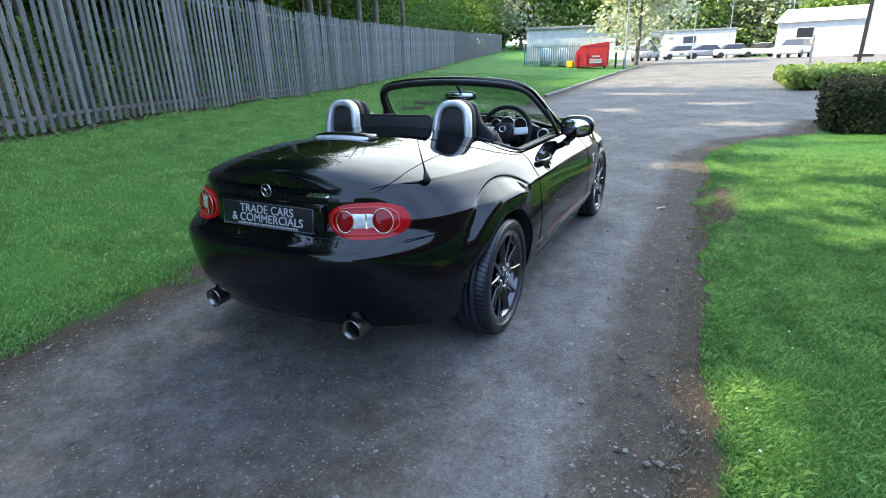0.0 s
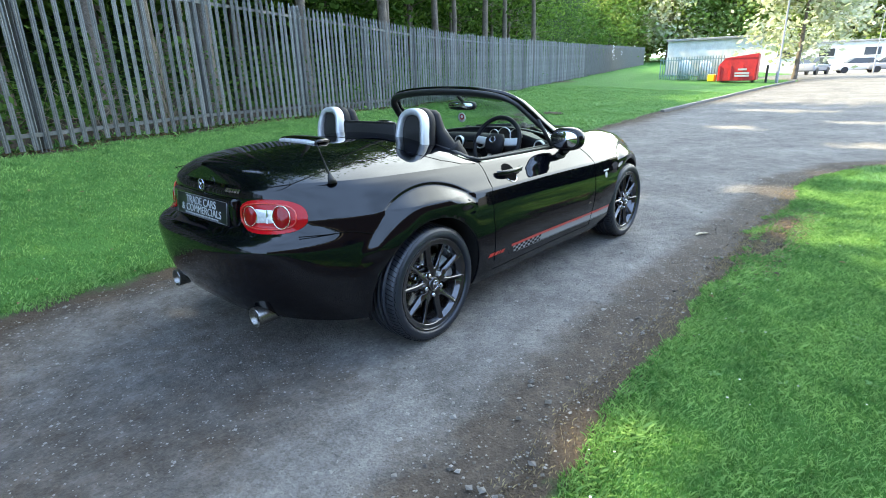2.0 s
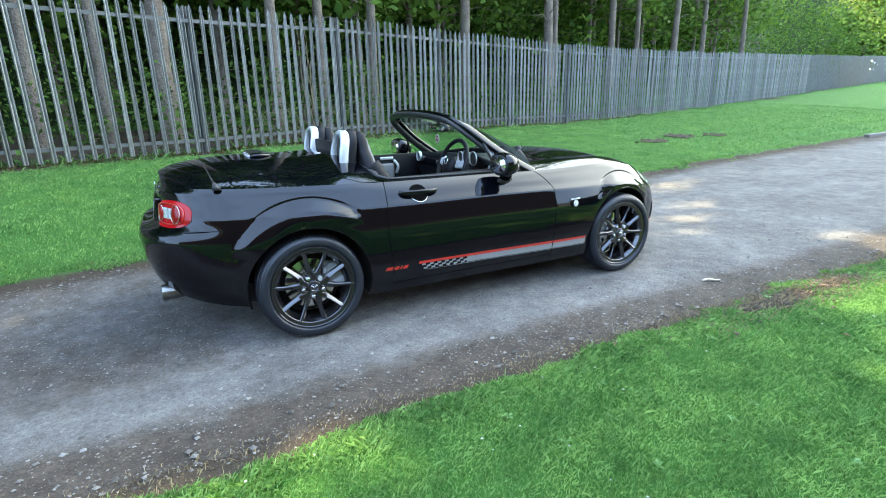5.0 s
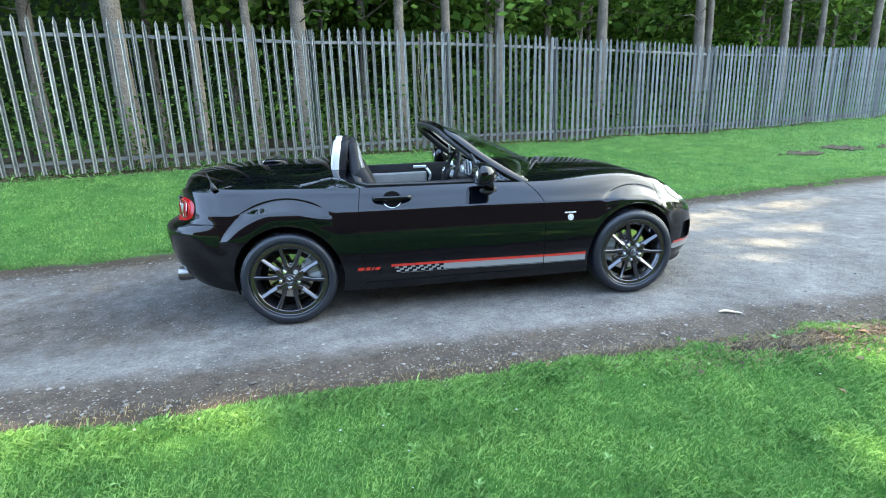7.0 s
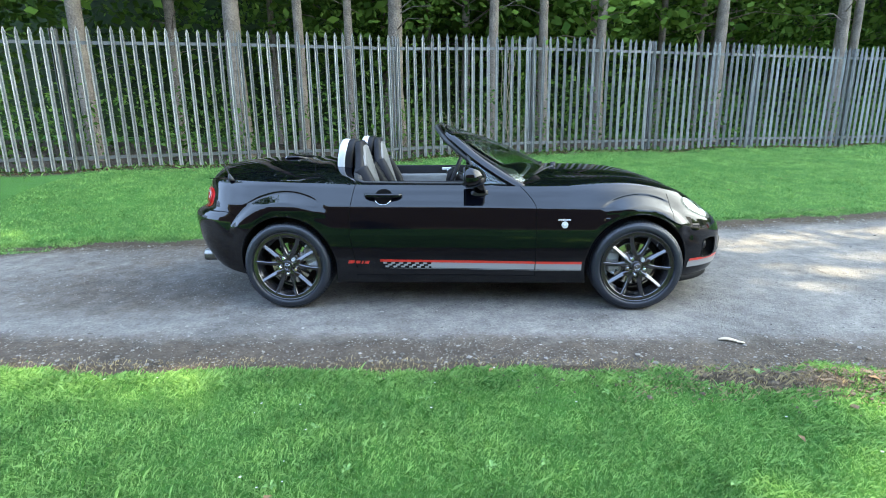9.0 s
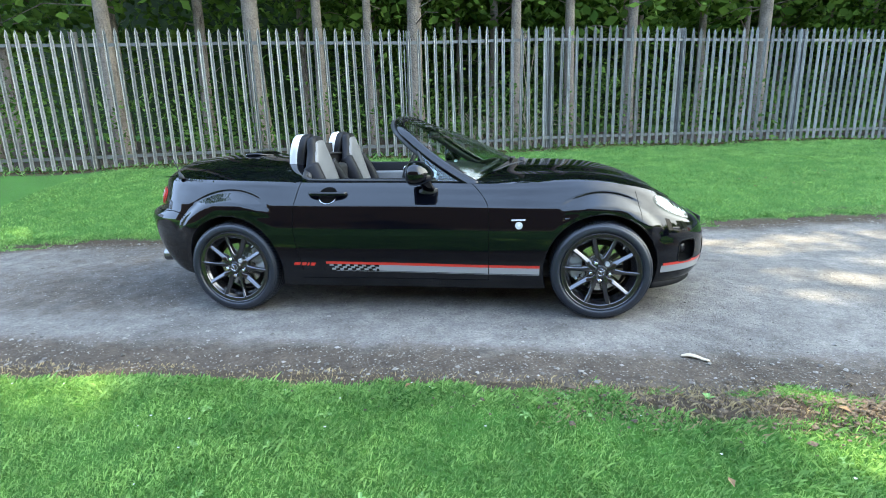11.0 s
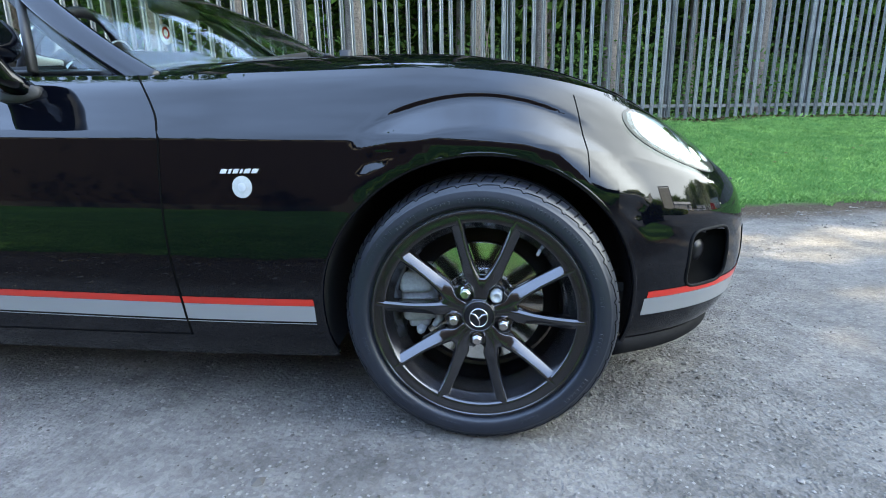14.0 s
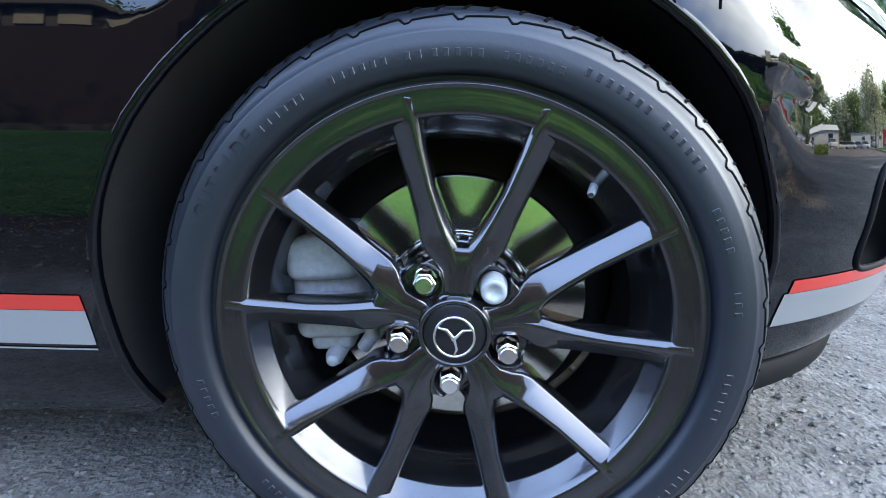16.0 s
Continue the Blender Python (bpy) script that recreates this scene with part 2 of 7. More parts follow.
# ---------- the lie of the land ----------
FENCE = [(-16.0, 0.4), (-5.2, 4.05), (0.0, 5.72), (4.8, 7.3), (8.0, 8.35), (30.0, 14.6), (72.0, 26.4), (80.0, 31.0)]


def fence_y(x):
    return lerp_table(FENCE, x)


def road_z(x):
    return 0.02 * max(0.0, min(x, 46) - 4) * sstep(2, 8, x)


def fence_z(x):
    return lerp_table([(-30, 0.48), (-5, 0.52), (4, 0.58), (10, 0.53), (17, 0.64), (30, 1.05), (72, 2.45), (120, 4.5)], x)


def left_edge(x):
    w = 0.09 * noise.noise((x * 1.3, 3.1, 0)) + 0.05 * noise.noise((x * 4.7, 8.2, 0))
    return lerp_table([(-14, -0.9), (-3.5, 0.85), (-2, 1.15), (-0.3, 1.35), (2, 1.8), (4, 2.15), (8, 2.75), (14, 3.15), (30, 3.4), (37, 3.2), (42, 7), (60, 9)], x) + w


def right_edge(x):
    w = 0.08 * noise.noise((x * 1.1, 1.7, 4)) + 0.05 * noise.noise((x * 5.3, 5.2, 4))
    return lerp_table([(-14, -3.2), (-6, -2.2), (-2, -1.75), (0, -1.66), (5.5, -1.6), (7.0, -1.95), (7.9, -3.0), (9.8, -3.3), (10.2, -13), (11, -40), (70, -40)], x) + w


def ground_z(x, y):
    yl, yf = left_edge(x), fence_y(x)
    r = road_z(x)
    if y > yl:
        t = (y - yl) / max(0.5, yf - yl)
        t2 = t if t < 1 else 1 + 0.06 * (t - 1)
        u = t2 * t2 * (3 - 2 * t2) * 0.35 + t2 * 0.65 if t2 < 1 else t2
        lump = 0.05 * noise.noise((x * 0.8, y * 0.8, 0)) * min(1, (y - yl) / 0.5)
        return r + (fence_z(x) - r) * u + lump + 0.02 * min(1, (y - yl) / 0.1)
    yr = right_edge(x)
    if y < yr:
        d = min(1, (yr - y) / 0.15)
        return r + 0.015 * d + 0.05 * noise.noise((x * 0.7, y * 0.7, 7)) * min(1, (yr - y) / 0.6) - 0.03 * min(1, (yr - y) / 0.5) + (0.035 + 0.03 * noise.noise((x * 5, y * 6, 1))) * d * math.exp(-(((x - 2.95) / 0.9) ** 2) - ((y + 1.80) / 0.13) ** 2)
    return r - 0.012


def grid_sheet(xs, ys, f):
    nx, ny = len(xs), len(ys)
    verts = [(x, y, f(x, y)) for x in xs for y in ys]
    faces = [(i * ny + j, (i + 1) * ny + j, (i + 1) * ny + j + 1, i * ny + j + 1) for i in range(nx - 1) for j in range(ny - 1)]
    return verts, faces


def spaced(*stretches):
    out = []
    for a, b, step in stretches:
        n = max(1, int(round((b - a) / step)))
        out += [a + (b - a) * i / n for i in range(n)]
    return out + [stretches[-1][1]]


gx = spaced((-600, -60, 60), (-60, -12, 4), (-12, -4, 0.4), (-4, 8, 0.1), (8, 20, 0.4), (20, 80, 2), (80, 140, 10), (140, 900, 95))
gy = spaced((-600, -60, 60), (-60, -12, 4), (-12, -5, 0.5), (-5, 5, 0.1), (5, 12, 0.35), (12, 40, 2), (40, 100, 10), (100, 600, 100))
verts, faces = grid_sheet(gx, gy, ground_z)
def soil_share(x, y):
    """How much bare soil shows: along the lane's edges, in the churned patch beside it, and where cars turn."""
    yl, yr = left_edge(x), right_edge(x)
    d = yr - y if y < yr else (y - yl if y > yl else 0.0)
    s = 0.85 * math.exp(-(d / (0.17 + 0.10 * noise.noise((x * 1.7, y * 1.7, 5)))) ** 2)
    s = max(s, 1.1 * math.exp(-(((x - 2.95) / 0.95) ** 2) - ((y + 1.80) / 0.15) ** 2))
    s = max(s, 0.5 * math.exp(-(((x - 5.6) / 1.2) ** 2) - ((y - yl - 0.2) / 0.3) ** 2))
    for cx, cy, r in ((9.2, 5.0, 0.35), (10.4, 5.3, 0.4), (11.6, 5.2, 0.3), (8.6, 5.4, 0.25)):
        s = max(s, 0.62 * math.exp(-(((x - cx) / r) ** 2) - ((y - cy) / (r * 0.6)) ** 2))
    s = max(s, 0.8 * math.exp(-((y - fence_y(x) + 0.02) / 0.22) ** 2), 0.75 * sstep(0.1, 0.8, y - fence_y(x)))
    return s if abs(x) < 30 and abs(y) < 15 else 0.0


def set_soil(ob, f):
    at = ob.data.attributes.new("soil", "FLOAT", "POINT")
    at.data.foreach_set("value", [f(v.co.x, v.co.y) for v in ob.data.vertices])


ground = part("ground", (verts, faces), M_GRASS, smooth=True)
tagged(ground, "mown green grass bank and verge rising to the fence", "grass", kind="structure")

# the road: a strip between its two worn edges
rx = spaced((-60, -14, 4), (-14, -4, 0.3), (-4, 10, 0.06), (10, 20, 0.2), (20, 72, 1.5))
verts, faces = [], []
NS = 40
for x in rx:
    a, b = right_edge(x), left_edge(x)
    for j in range(NS + 1):
        s = j / NS
        y = a + (b - a) * s
        e = min(y - a, b - y)
        verts.append((x, y, road_z(x) + 0.012 * sstep(0.0, 0.25, e) - 0.012 + 0.006 * noise.noise((x * 1.5, y * 1.5, 2))))
for i in range(len(rx) - 1):
    for j in range(NS):
        k = i * (NS + 1) + j
        faces.append((k, k + NS + 1, k + NS + 2, k + 1))
road = part("road", (verts, faces), M_ROAD, smooth=True)
tagged(road, "worn grey gravel and asphalt lane with dusty edges", "road", kind="structure")


def road_soil(x, y):
    """Dust and soil: towards both edges, in a ridge beside the right-hand wheel track."""
    yl, yr = left_edge(x), right_edge(x)
    e = min(y - yr, yl - y)
    near = x < 9
    s = 0.78 * math.exp(-(max(0, e) / 0.38) ** 2)
    if near:
        s = max(s, 0.80 * math.exp(-((y - yr - 0.14) / 0.32) ** 2))
        s = max(s, (0.66 - 0.2 * sstep(-1.5, -3.2, x)) * sstep(0.5, -0.9, x) * sstep(-1.5, -0.7, y) * (0.8 + 0.3 * noise.noise((x * 0.6, y * 1.1, 4))))
        s = max(s, 0.36 * math.exp(-(((x - 0.2) / 2.2) ** 2) - ((y + 1.55) / 0.5) ** 2))
    return s


set_soil(ground, soil_share)
set_soil(road, road_soil)

# ---------- palisade fence ----------
def fence_points(step, carry=0.0):
    pts = []
    for (xa, ya), (xb, yb) in zip(FENCE, FENCE[1:]):
        L = math.hypot(xb - xa, yb - ya)
        d = carry
        while d < L:
            x, y = xa + (xb - xa) * d / L, ya + (yb - ya) * d / L
            pts.append((x, y, math.atan2(yb - ya, xb - xa)))
            d += step
        carry = d - L
    return pts


def pale_shape():
    """A pressed steel pale: W section, pointed head on a slight neck."""
    w, h, d = 0.031, 2.23, 0.019
    prof = [(-w, 0.004), (-0.020, -d), (-0.008, -d * 0.6), (0, 0.004), (0.008, -d * 0.6), (0.020, -d), (w, 0.004)]
    vs, fs = [], []
    for z, k in ((0.06, 1.0), (h - 0.155, 1.0), (h - 0.125, 0.72), (h - 0.085, 0.95), (h, 0.06)):
        vs += [(x * k, y * (1.0 if k > 0.1 else 0.3), z) for x, y in prof]
    for r in range(4):
        for j in range(6):
            a = r * 7 + j
            fs.append((a, a + 1, a + 8, a + 7))
    n = len(vs)
    vs += [(x, y + 0.003, z) for x, y, z in vs]
    fs += [tuple(n + i for i in reversed(f)) for f in fs]
    return vs, fs


fence = thing("palisade_fence", "grey galvanised steel palisade fence with pointed pales", "fence", kind="structure")
PALE = 0.157
pv, pf = pale_shape()
pale_mesh = mesh_of("pale", pv, pf, M_STEEL)
far_v, far_f = [], []
pick = random.Random(5)
count = 0
for x, y, a in fence_points(PALE):
    m = pose(x, y - 0.03, ground_z(x, y) - 0.02, pick.uniform(-0.5, 0.5), pick.uniform(-0.6, 0.6), math.degrees(a))
    if -8.5 < x < 34 and count < 290:
        ob = new("pale", pale_mesh)
        ob.parent, ob.matrix_basis = fence, m
        count += 1
    else:
        k = len(far_v)
        far_v += [m @ Vector(v) for v in pv]
        far_f += [tuple(k + i for i in f) for f in pf]
tagged(part("far_pales", (far_v, far_f), M_STEEL, fence), kind="stuff")
POST = 2.66
post_bm = box_bm(-0.05, 0.05, -0.004, 0.004, -0.3, 2.19)
for yy in (-0.045, 0.045):
    b2 = box_bm(-0.045, 0.045, yy - 0.004, yy + 0.004, -0.3, 2.19)
    tmp = bpy.data.meshes.new("t")
    b2.to_mesh(tmp), b2.free()
    post_bm.from_mesh(tmp)
bmesh.ops.rotate(post_bm, verts=post_bm.verts[:], cent=(0, 0, 0), matrix=Matrix.Rotation(math.pi / 2, 3, "Z"))
post_mesh = bpy.data.meshes.new("post")
post_bm.to_mesh(post_mesh), post_bm.free()
post_mesh.materials.append(M_STEEL)
posts = fence_points(POST, 0.78)
for x, y, a in posts:
    ob = new("post", post_mesh)
    ob.parent, ob.matrix_basis = fence, pose(x, y + 0.05, ground_z(x, y), 0, 0, math.degrees(a))
for (xa, ya, a), (xb, yb, b) in zip(posts, posts[1:]):
    for h in (0.22, 1.98):
        p, q = Vector((xa, ya, ground_z(xa, ya) + h)), Vector((xb, yb, ground_z(xb, yb) + h))
        L = (q - p).length
        bm = box_bm(0, L, -0.018, -0.013, -0.025, 0.025)
        t2 = bpy.data.meshes.new("t")
        b3 = box_bm(0, L, -0.013, 0.03, 0.02, 0.025)
        b3.to_mesh(t2), b3.free()
        bm.from_mesh(t2)
        ob = part("rail", bm, M_RAIL, fence)
        ob.matrix_basis = Matrix.Translation(p) @ (q - p).to_track_quat("X", "Z").to_matrix().to_4x4()

# ---------- woodland ----------
def tube(path, sides=8):
    """(verts, faces) of a tapered tube along rows of (point, radius)."""
    vs, fs = [], []
    for i, (p, r) in enumerate(path):
        p = Vector(p)
        d = (Vector(path[min(i + 1, len(path) - 1)][0]) - Vector(path[max(i - 1, 0)][0])).normalized()
        s = d.cross(Vector((0.31, 0.95, 0.05))).normalized()
        t = d.cross(s)
        for k in range(sides):
            a = 2 * math.pi * k / sides
            vs.append(p + (s * math.cos(a) + t * math.sin(a)) * r)
    for i in range(len(path) - 1):
        for k in range(sides):
            a, b = i * sides + k, i * sides + (k + 1) % sides
            fs.append((a, b, b + sides, a + sides))
    return vs, fs


def add_to(acc, vf):
    k = len(acc[0])
    acc[0].extend(vf[0])
    acc[1].extend(tuple(k + i for i in f) for f in vf[1])


# thin places in the high canopy: where the sun that comes through them falls (x, y, half length, half width)
GAPS = [(3.95, 1.12, 0.65, 0.18), (4.8, 1.45, 0.7, 0.15), (5.8, 1.65, 0.6, 0.16), (4.2, 0.15, 0.45, 0.10), (4.9, 0.60, 0.40, 0.08), (3.75, -0.25, 0.35, 0.06),
        (-0.2, -1.85, 0.22, 0.14), (-1.0, -1.95, 0.3, 0.2), (3.25, -1.92, 0.3, 0.10), (-4.7, 2.1, 0.4, 0.10), (-4.0, 1.2, 0.35, 0.08), (-3.5, 2.3, 0.3, 0.06),
        (5.3, -2.95, 0.45, 0.6), (5.0, -2.3, 0.28, 0.5), (4.85, -1.4, 0.22, 0.4), (6.2, -3.3, 0.45, 0.9), (4.0, -2.6, 0.3, 0.6), (3.3, -2.4, 0.2, 0.5), (6.3, -2.2, 0.2, 0.4), (2.6, -2.9, 0.25, 0.5), (1.8, -3.4, 0.2, 0.4),
        (9.0, -2.2, 0.35, 0.7), (11.0, 0.2, 0.3, 0.7), (12.8, -1.8, 0.3, 0.8), (15.5, 0.0, 0.4, 1.2), (7.2, -3.8, 0.6, 0.9)]


def sun_gap(p):
    """True where the canopy is thin."""
    if p.z < 5:
        return False
    x, y = p.x - SUN_FROM.x / SUN_FROM.z * p.z, p.y - SUN_FROM.y / SUN_FROM.z * p.z
    ragged = noise.noise((x * 1.7, y * 2.6, 7.0)) + 0.9 * noise.noise((x * 4.1, y * 7.0, 3.0))
    if 18 + 3 * ragged < x < 34 and y < 4.5 + ragged:
        return True
    if 3.4 < x < 8 and y < -2.0 and ragged > 0.2:
        return True
    return any(((x - a) / (c + 0.16)) ** 2 + ((y - b) / (d + 0.15)) ** 2 + 1.3 * ragged < 1 for a, b, c, d in GAPS)


def leaf_cloud(rng, centres, per, size, base=(0, 0, 0)):
    """Leaves (pairs of small triangles) scattered round clump centres (point, spread)."""
    vs, fs = [], []
    base = Vector(base)
    for c, spread in centres:
        for _ in range(per):
            u = Vector((rng.gauss(0, 1), rng.gauss(0, 1), rng.gauss(0, 0.7))) * spread * 0.5
            p = Vector(c) + u
            a = Vector((rng.gauss(0, 1), rng.gauss(0, 1), rng.gauss(0, 0.6))).normalized()
            b = a.cross(Vector((rng.gauss(0, 1), rng.gauss(0, 1), rng.gauss(0, 1)))).normalized()
            s = size * rng.uniform(0.6, 1.3)
            k = len(vs)
            if sun_gap(p + base):
                continue
            vs += [p - a * s, p + b * s * 0.55, p + a * s, p - b * s * 0.55]
            fs.append((k, k + 1, k + 2, k + 3))
    return vs, fs


def tree(x, y, height, radius, rng, clear=0.45, per=26, leaf=0.11, spread=0.9, crown_r=2.2, material=None, label="", lean=0.0):
    z = ground_z(x, y) - 0.1
    t = thing("tree", label or "tall woodland tree with a bare grey trunk", "tree", "woodland trees", at=pose(x, y, z))
    pts, drift = [], Vector((0, 0, 0))
    n = 9
    for i in range(n + 1):
        s = i / n
        drift += Vector((rng.uniform(-1, 1) + lean, rng.uniform(-1, 1), 0)) * 0.05
        pts.append((Vector((drift.x, drift.y, s * height)), radius * (1.15 if i == 0 else 1) * (1 - 0.85 * s)))
    acc = ([], [])
    add_to(acc, tube(pts, 10))
    clumps = []
    nb = int(10 + height * 1.6)
    for i in range(nb):
        s = clear * 0.55 + (1 - clear * 0.55) * rng.random()
        k = min(n - 1, int(s * n))
        base = Vector(pts[k][0]).lerp(Vector(pts[k + 1][0]), s * n - k)
        ang = rng.uniform(0, 2 * math.pi)
        L = crown_r * (1.15 - 0.7 * max(0, s - clear) / (1 - clear)) * rng.uniform(0.5, 1.1)
        live = s > clear
        if not live:
            L *= 0.5
        d = Vector((math.cos(ang), math.sin(ang), rng.uniform(-0.1, 0.45)))
        mid = base + d * L * 0.5 + Vector((0, 0, 0.05 * L))
        tip = base + d * L + Vector((0, 0, -0.1 * L))
        r0 = radius * (0.22 if live else 0.09)
        add_to(acc, tube([(base, r0), (mid, r0 * 0.6), (tip, 0.006)], 5))
        if live:
            clumps += [(mid.lerp(tip, 0.4), spread * 0.8), (tip, spread)]
    clumps.append((pts[-1][0], spread))
    part("trunk", acc, M_BARK, t, smooth=True)
    part("crown", leaf_cloud(rng, clumps, per, leaf, (x, y, z)), material or M_LEAF, t)
    return t


rng = random.Random(11)
# the wood behind the fence: a row close by, and deeper rows
for x, off, r in ((-9.0, 3.0, 0.17), (-6.4, 2.6, 0.16), (-3.65, 2.6, 0.19), (-2.65, 3.2, 0.12), (-1.6, 3.3, 0.11), (-0.45, 3.0, 0.2), (1.73, 3.0, 0.14), (3.1, 3.5, 0.14), (4.7, 3.5, 0.15), (8.2, 3.5, 0.19), (11.46, 2.5, 0.19), (12.2, 3.0, 0.14), (16.0, 2.8, 0.16), (18.5, 3.2, 0.14), (21.0, 2.6, 0.17), (25, 3.0, 0.16), (30, 2.8, 0.18)):
    tree(x, fence_y(x) + off, rng.uniform(17, 19) if x < -0.8 else (rng.uniform(13.5, 15.5) if x < 9 else rng.uniform(14, 17)), r, rng, clear=0.36, per=46 if x < -0.8 else (34 if x < 9 else 40), leaf=0.16 if x < 2 else 0.12, crown_r=2.6)
for i in range(34):
    x = -16 + i * 1.6 + rng.uniform(-0.6, 0.6)
    tree(x, fence_y(x) + rng.uniform(4.5, 11), rng.uniform(15, 18.5) if x < -1.5 else (rng.uniform(13, 15.5) if x < 8 else rng.uniform(13, 16)), rng.uniform(0.09, 0.17), rng, clear=0.2, per=44 if x < 1.5 else (34 if x < 8 else 36), leaf=0.18, spread=1.4, crown_r=2.8 if x < 1.5 or x > 8 else 1.7)
# sunlit trees far over on the other side, seen in the car's paint
for k in range(16):
    x = -34 + k * 4.6 + rng.uniform(-1, 1)
    if x > 18:
        break
    tree(x, -33 + rng.uniform(-3, 3), rng.uniform(12, 15), 0.25, rng, clear=0.12, per=34, leaf=0.4, spread=2.2, crown_r=3.6, material=M_LEAF, label="broad leafy tree beyond the lawn")
# the long brick building over the lawn, seen in the car's paint
M_BRICK = mat("brown_brick", (0.03, 0.022, 0.018), 0.9, spec=0.2, dark=(0.018, 0.013, 0.011), scale=1.5, fine=14, amount=0.7, bump=0.01, bump_scale=30)
M_PANEL = mat("pale_panel", (0.16, 0.15, 0.13), 0.6, dark=(0.3, 0.27, 0.22), scale=2, amount=0.5)
M_EAVE = mat("dark_eave", (0.03, 0.028, 0.027), 0.6)
hall = thing("brick_building", "long low dark brown brick building across the lawn", "building", at=pose(-12.0, -11.5, -0.05))
part("wall", box_bm(-26, 22.5, -5, 0, 0, 4.4), M_BRICK, hall)
part("plinth", box_bm(-26, 22.5, 0, 0.06, 0, 0.4), M_EAVE, hall)
part("roof", box_bm(-26.3, 22.8, -5.3, 0.30, 5.15, 5.4, 0.03), M_EAVE, hall)
part("frieze", box_bm(-26, 22.5, -5, -0.05, 4.4, 5.15), M_EAVE, hall)
for i in range(44):
    part("panel", box_bm(-25.7 + i * 1.1, -24.95 + i * 1.1, -0.05, 0.01, 4.48, 5.08, 0.01), M_PANEL, hall)
# undergrowth along and behind the fence
cl = []
for i in range(520):
    x = rng.uniform(-10, 34)
    d = rng.uniform(0.5, 5.5)
    y = fence_y(x) + d
    cl.append(((x, y, ground_z(x, y) + rng.uniform(0.1, 0.5 + 0.28 * d)), rng.uniform(0.4, 0.9)))
brush = part("undergrowth", leaf_cloud(rng, cl, 52, 0.052), M_BRAMBLE)
tagged(brush, "dense green undergrowth and brambles behind the fence", "shrubs", kind="stuff")

# the wood's dark depth
cl = []
for i in range(900):
    x = rng.uniform(-30, 75)
    y = fence_y(x) + rng.uniform(5, 15)
    cl.append(((x, y, ground_z(x, y) + rng.uniform(0.3, 9)), rng.uniform(1.2, 2.2)))
near_depth = part("thicket", leaf_cloud(rng, cl, 46, 0.115), M_LEAF)
tagged(near_depth, "dense dark green thicket between the trunks", "foliage", kind="stuff")
cl = []
for i in range(1250):
    x = rng.uniform(-8, 45)
    y = fence_y(x) + rng.uniform(11.5, 16)
    cl.append(((x, y, ground_z(x, y) + rng.uniform(3, 17.5)), rng.uniform(1.3, 2.2)))
deep = part("deep_foliage", leaf_cloud(rng, cl, 26, 0.20), M_LEAF)
tagged(deep, "dense dark foliage deep in the wood", "foliage", kind="stuff")
# canopy: far foliage, and high unseen clumps added to shade lane and paint
cl = []
for i in range(260):
    x = rng.uniform(-14, 1)
    y = fence_y(x) + rng.uniform(3, 8)
    cl.append(((x, y, ground_z(x, y) + rng.uniform(7, 12)), rng.uniform(1.2, 2.0)))
for i in range(160):
    x = rng.uniform(58, 100)
    y = fence_y(x) + rng.uniform(1.5, 9)
    cl.append(((x, y, ground_z(x, y) + rng.uniform(0.2, 7)), rng.uniform(1.8, 2.8)))
for i in range(300):
    x = rng.uniform(-16, -0.5)
    y = fence_y(x) + rng.uniform(2.5, 8)
    cl.append(((x, y, ground_z(x, y) + rng.uniform(11, 17.5)), rng.uniform(1.3, 2.1)))
for i in range(380):
    x = rng.uniform(2.6, 14)
    y = fence_y(x) + rng.uniform(0.5, 5.5)
    cl.append(((x, y, ground_z(x, y) + rng.uniform(9, 13.5)), rng.uniform(1.1, 1.8)))
for i in range(300):
    x = rng.uniform(0.5, 13)
    y = fence_y(x) + rng.uniform(1.0, 6)
    cl.append(((x, y, ground_z(x, y) + rng.uniform(11.5, 15.5 if x < 7 else 19)), rng.uniform(1.2, 1.9)))
# extra unseen clumps that block stray sun spots on the lane
for i in range(26):
    cl.append(((rng.uniform(-8.2, -5.2), rng.uniform(9.8, 11.8), rng.uniform(12, 14)), 1.3))
for n_c, y0, y1 in ((36, 9.3, 12.2), (8, 12.2, 14.3), (16, 14.3, 17.0)):
    for i in range(n_c):
        cl.append(((rng.uniform(-2.2, 3.4), rng.uniform(y0, y1), rng.uniform(11.4, 12.8)), rng.uniform(0.8, 1.2)))
# overhang added above the view, so the windscreen mirrors leaves instead of sky
for i in range(70):
    x = rng.uniform(-1.0, 5.0)
    cl.append(((x, fence_y(x) + rng.uniform(-0.9, 0.9), rng.uniform(9, 12.0)), rng.uniform(0.8, 1.1)))
canopy = part("canopy", leaf_cloud(rng, cl, 44, 0.15), M_LEAF)
tagged(canopy, "green leaf canopy of the wood, with clumps added out of view for shade", "foliage", kind="stuff")
# backdrop sheet behind the trees, its colour standing for the wood's deep shade
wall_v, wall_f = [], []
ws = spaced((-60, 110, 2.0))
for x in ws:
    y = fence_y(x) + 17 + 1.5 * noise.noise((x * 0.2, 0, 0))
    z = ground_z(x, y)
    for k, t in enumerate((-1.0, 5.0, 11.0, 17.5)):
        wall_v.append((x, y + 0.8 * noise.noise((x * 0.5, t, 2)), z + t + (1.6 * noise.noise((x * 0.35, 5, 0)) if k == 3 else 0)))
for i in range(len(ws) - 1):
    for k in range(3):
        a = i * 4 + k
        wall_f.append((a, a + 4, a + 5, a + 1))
tagged(part("backdrop", (wall_v, wall_f), M_INNER_SHADE, smooth=True), "dark shade deep in the wood", "backdrop", kind="structure")

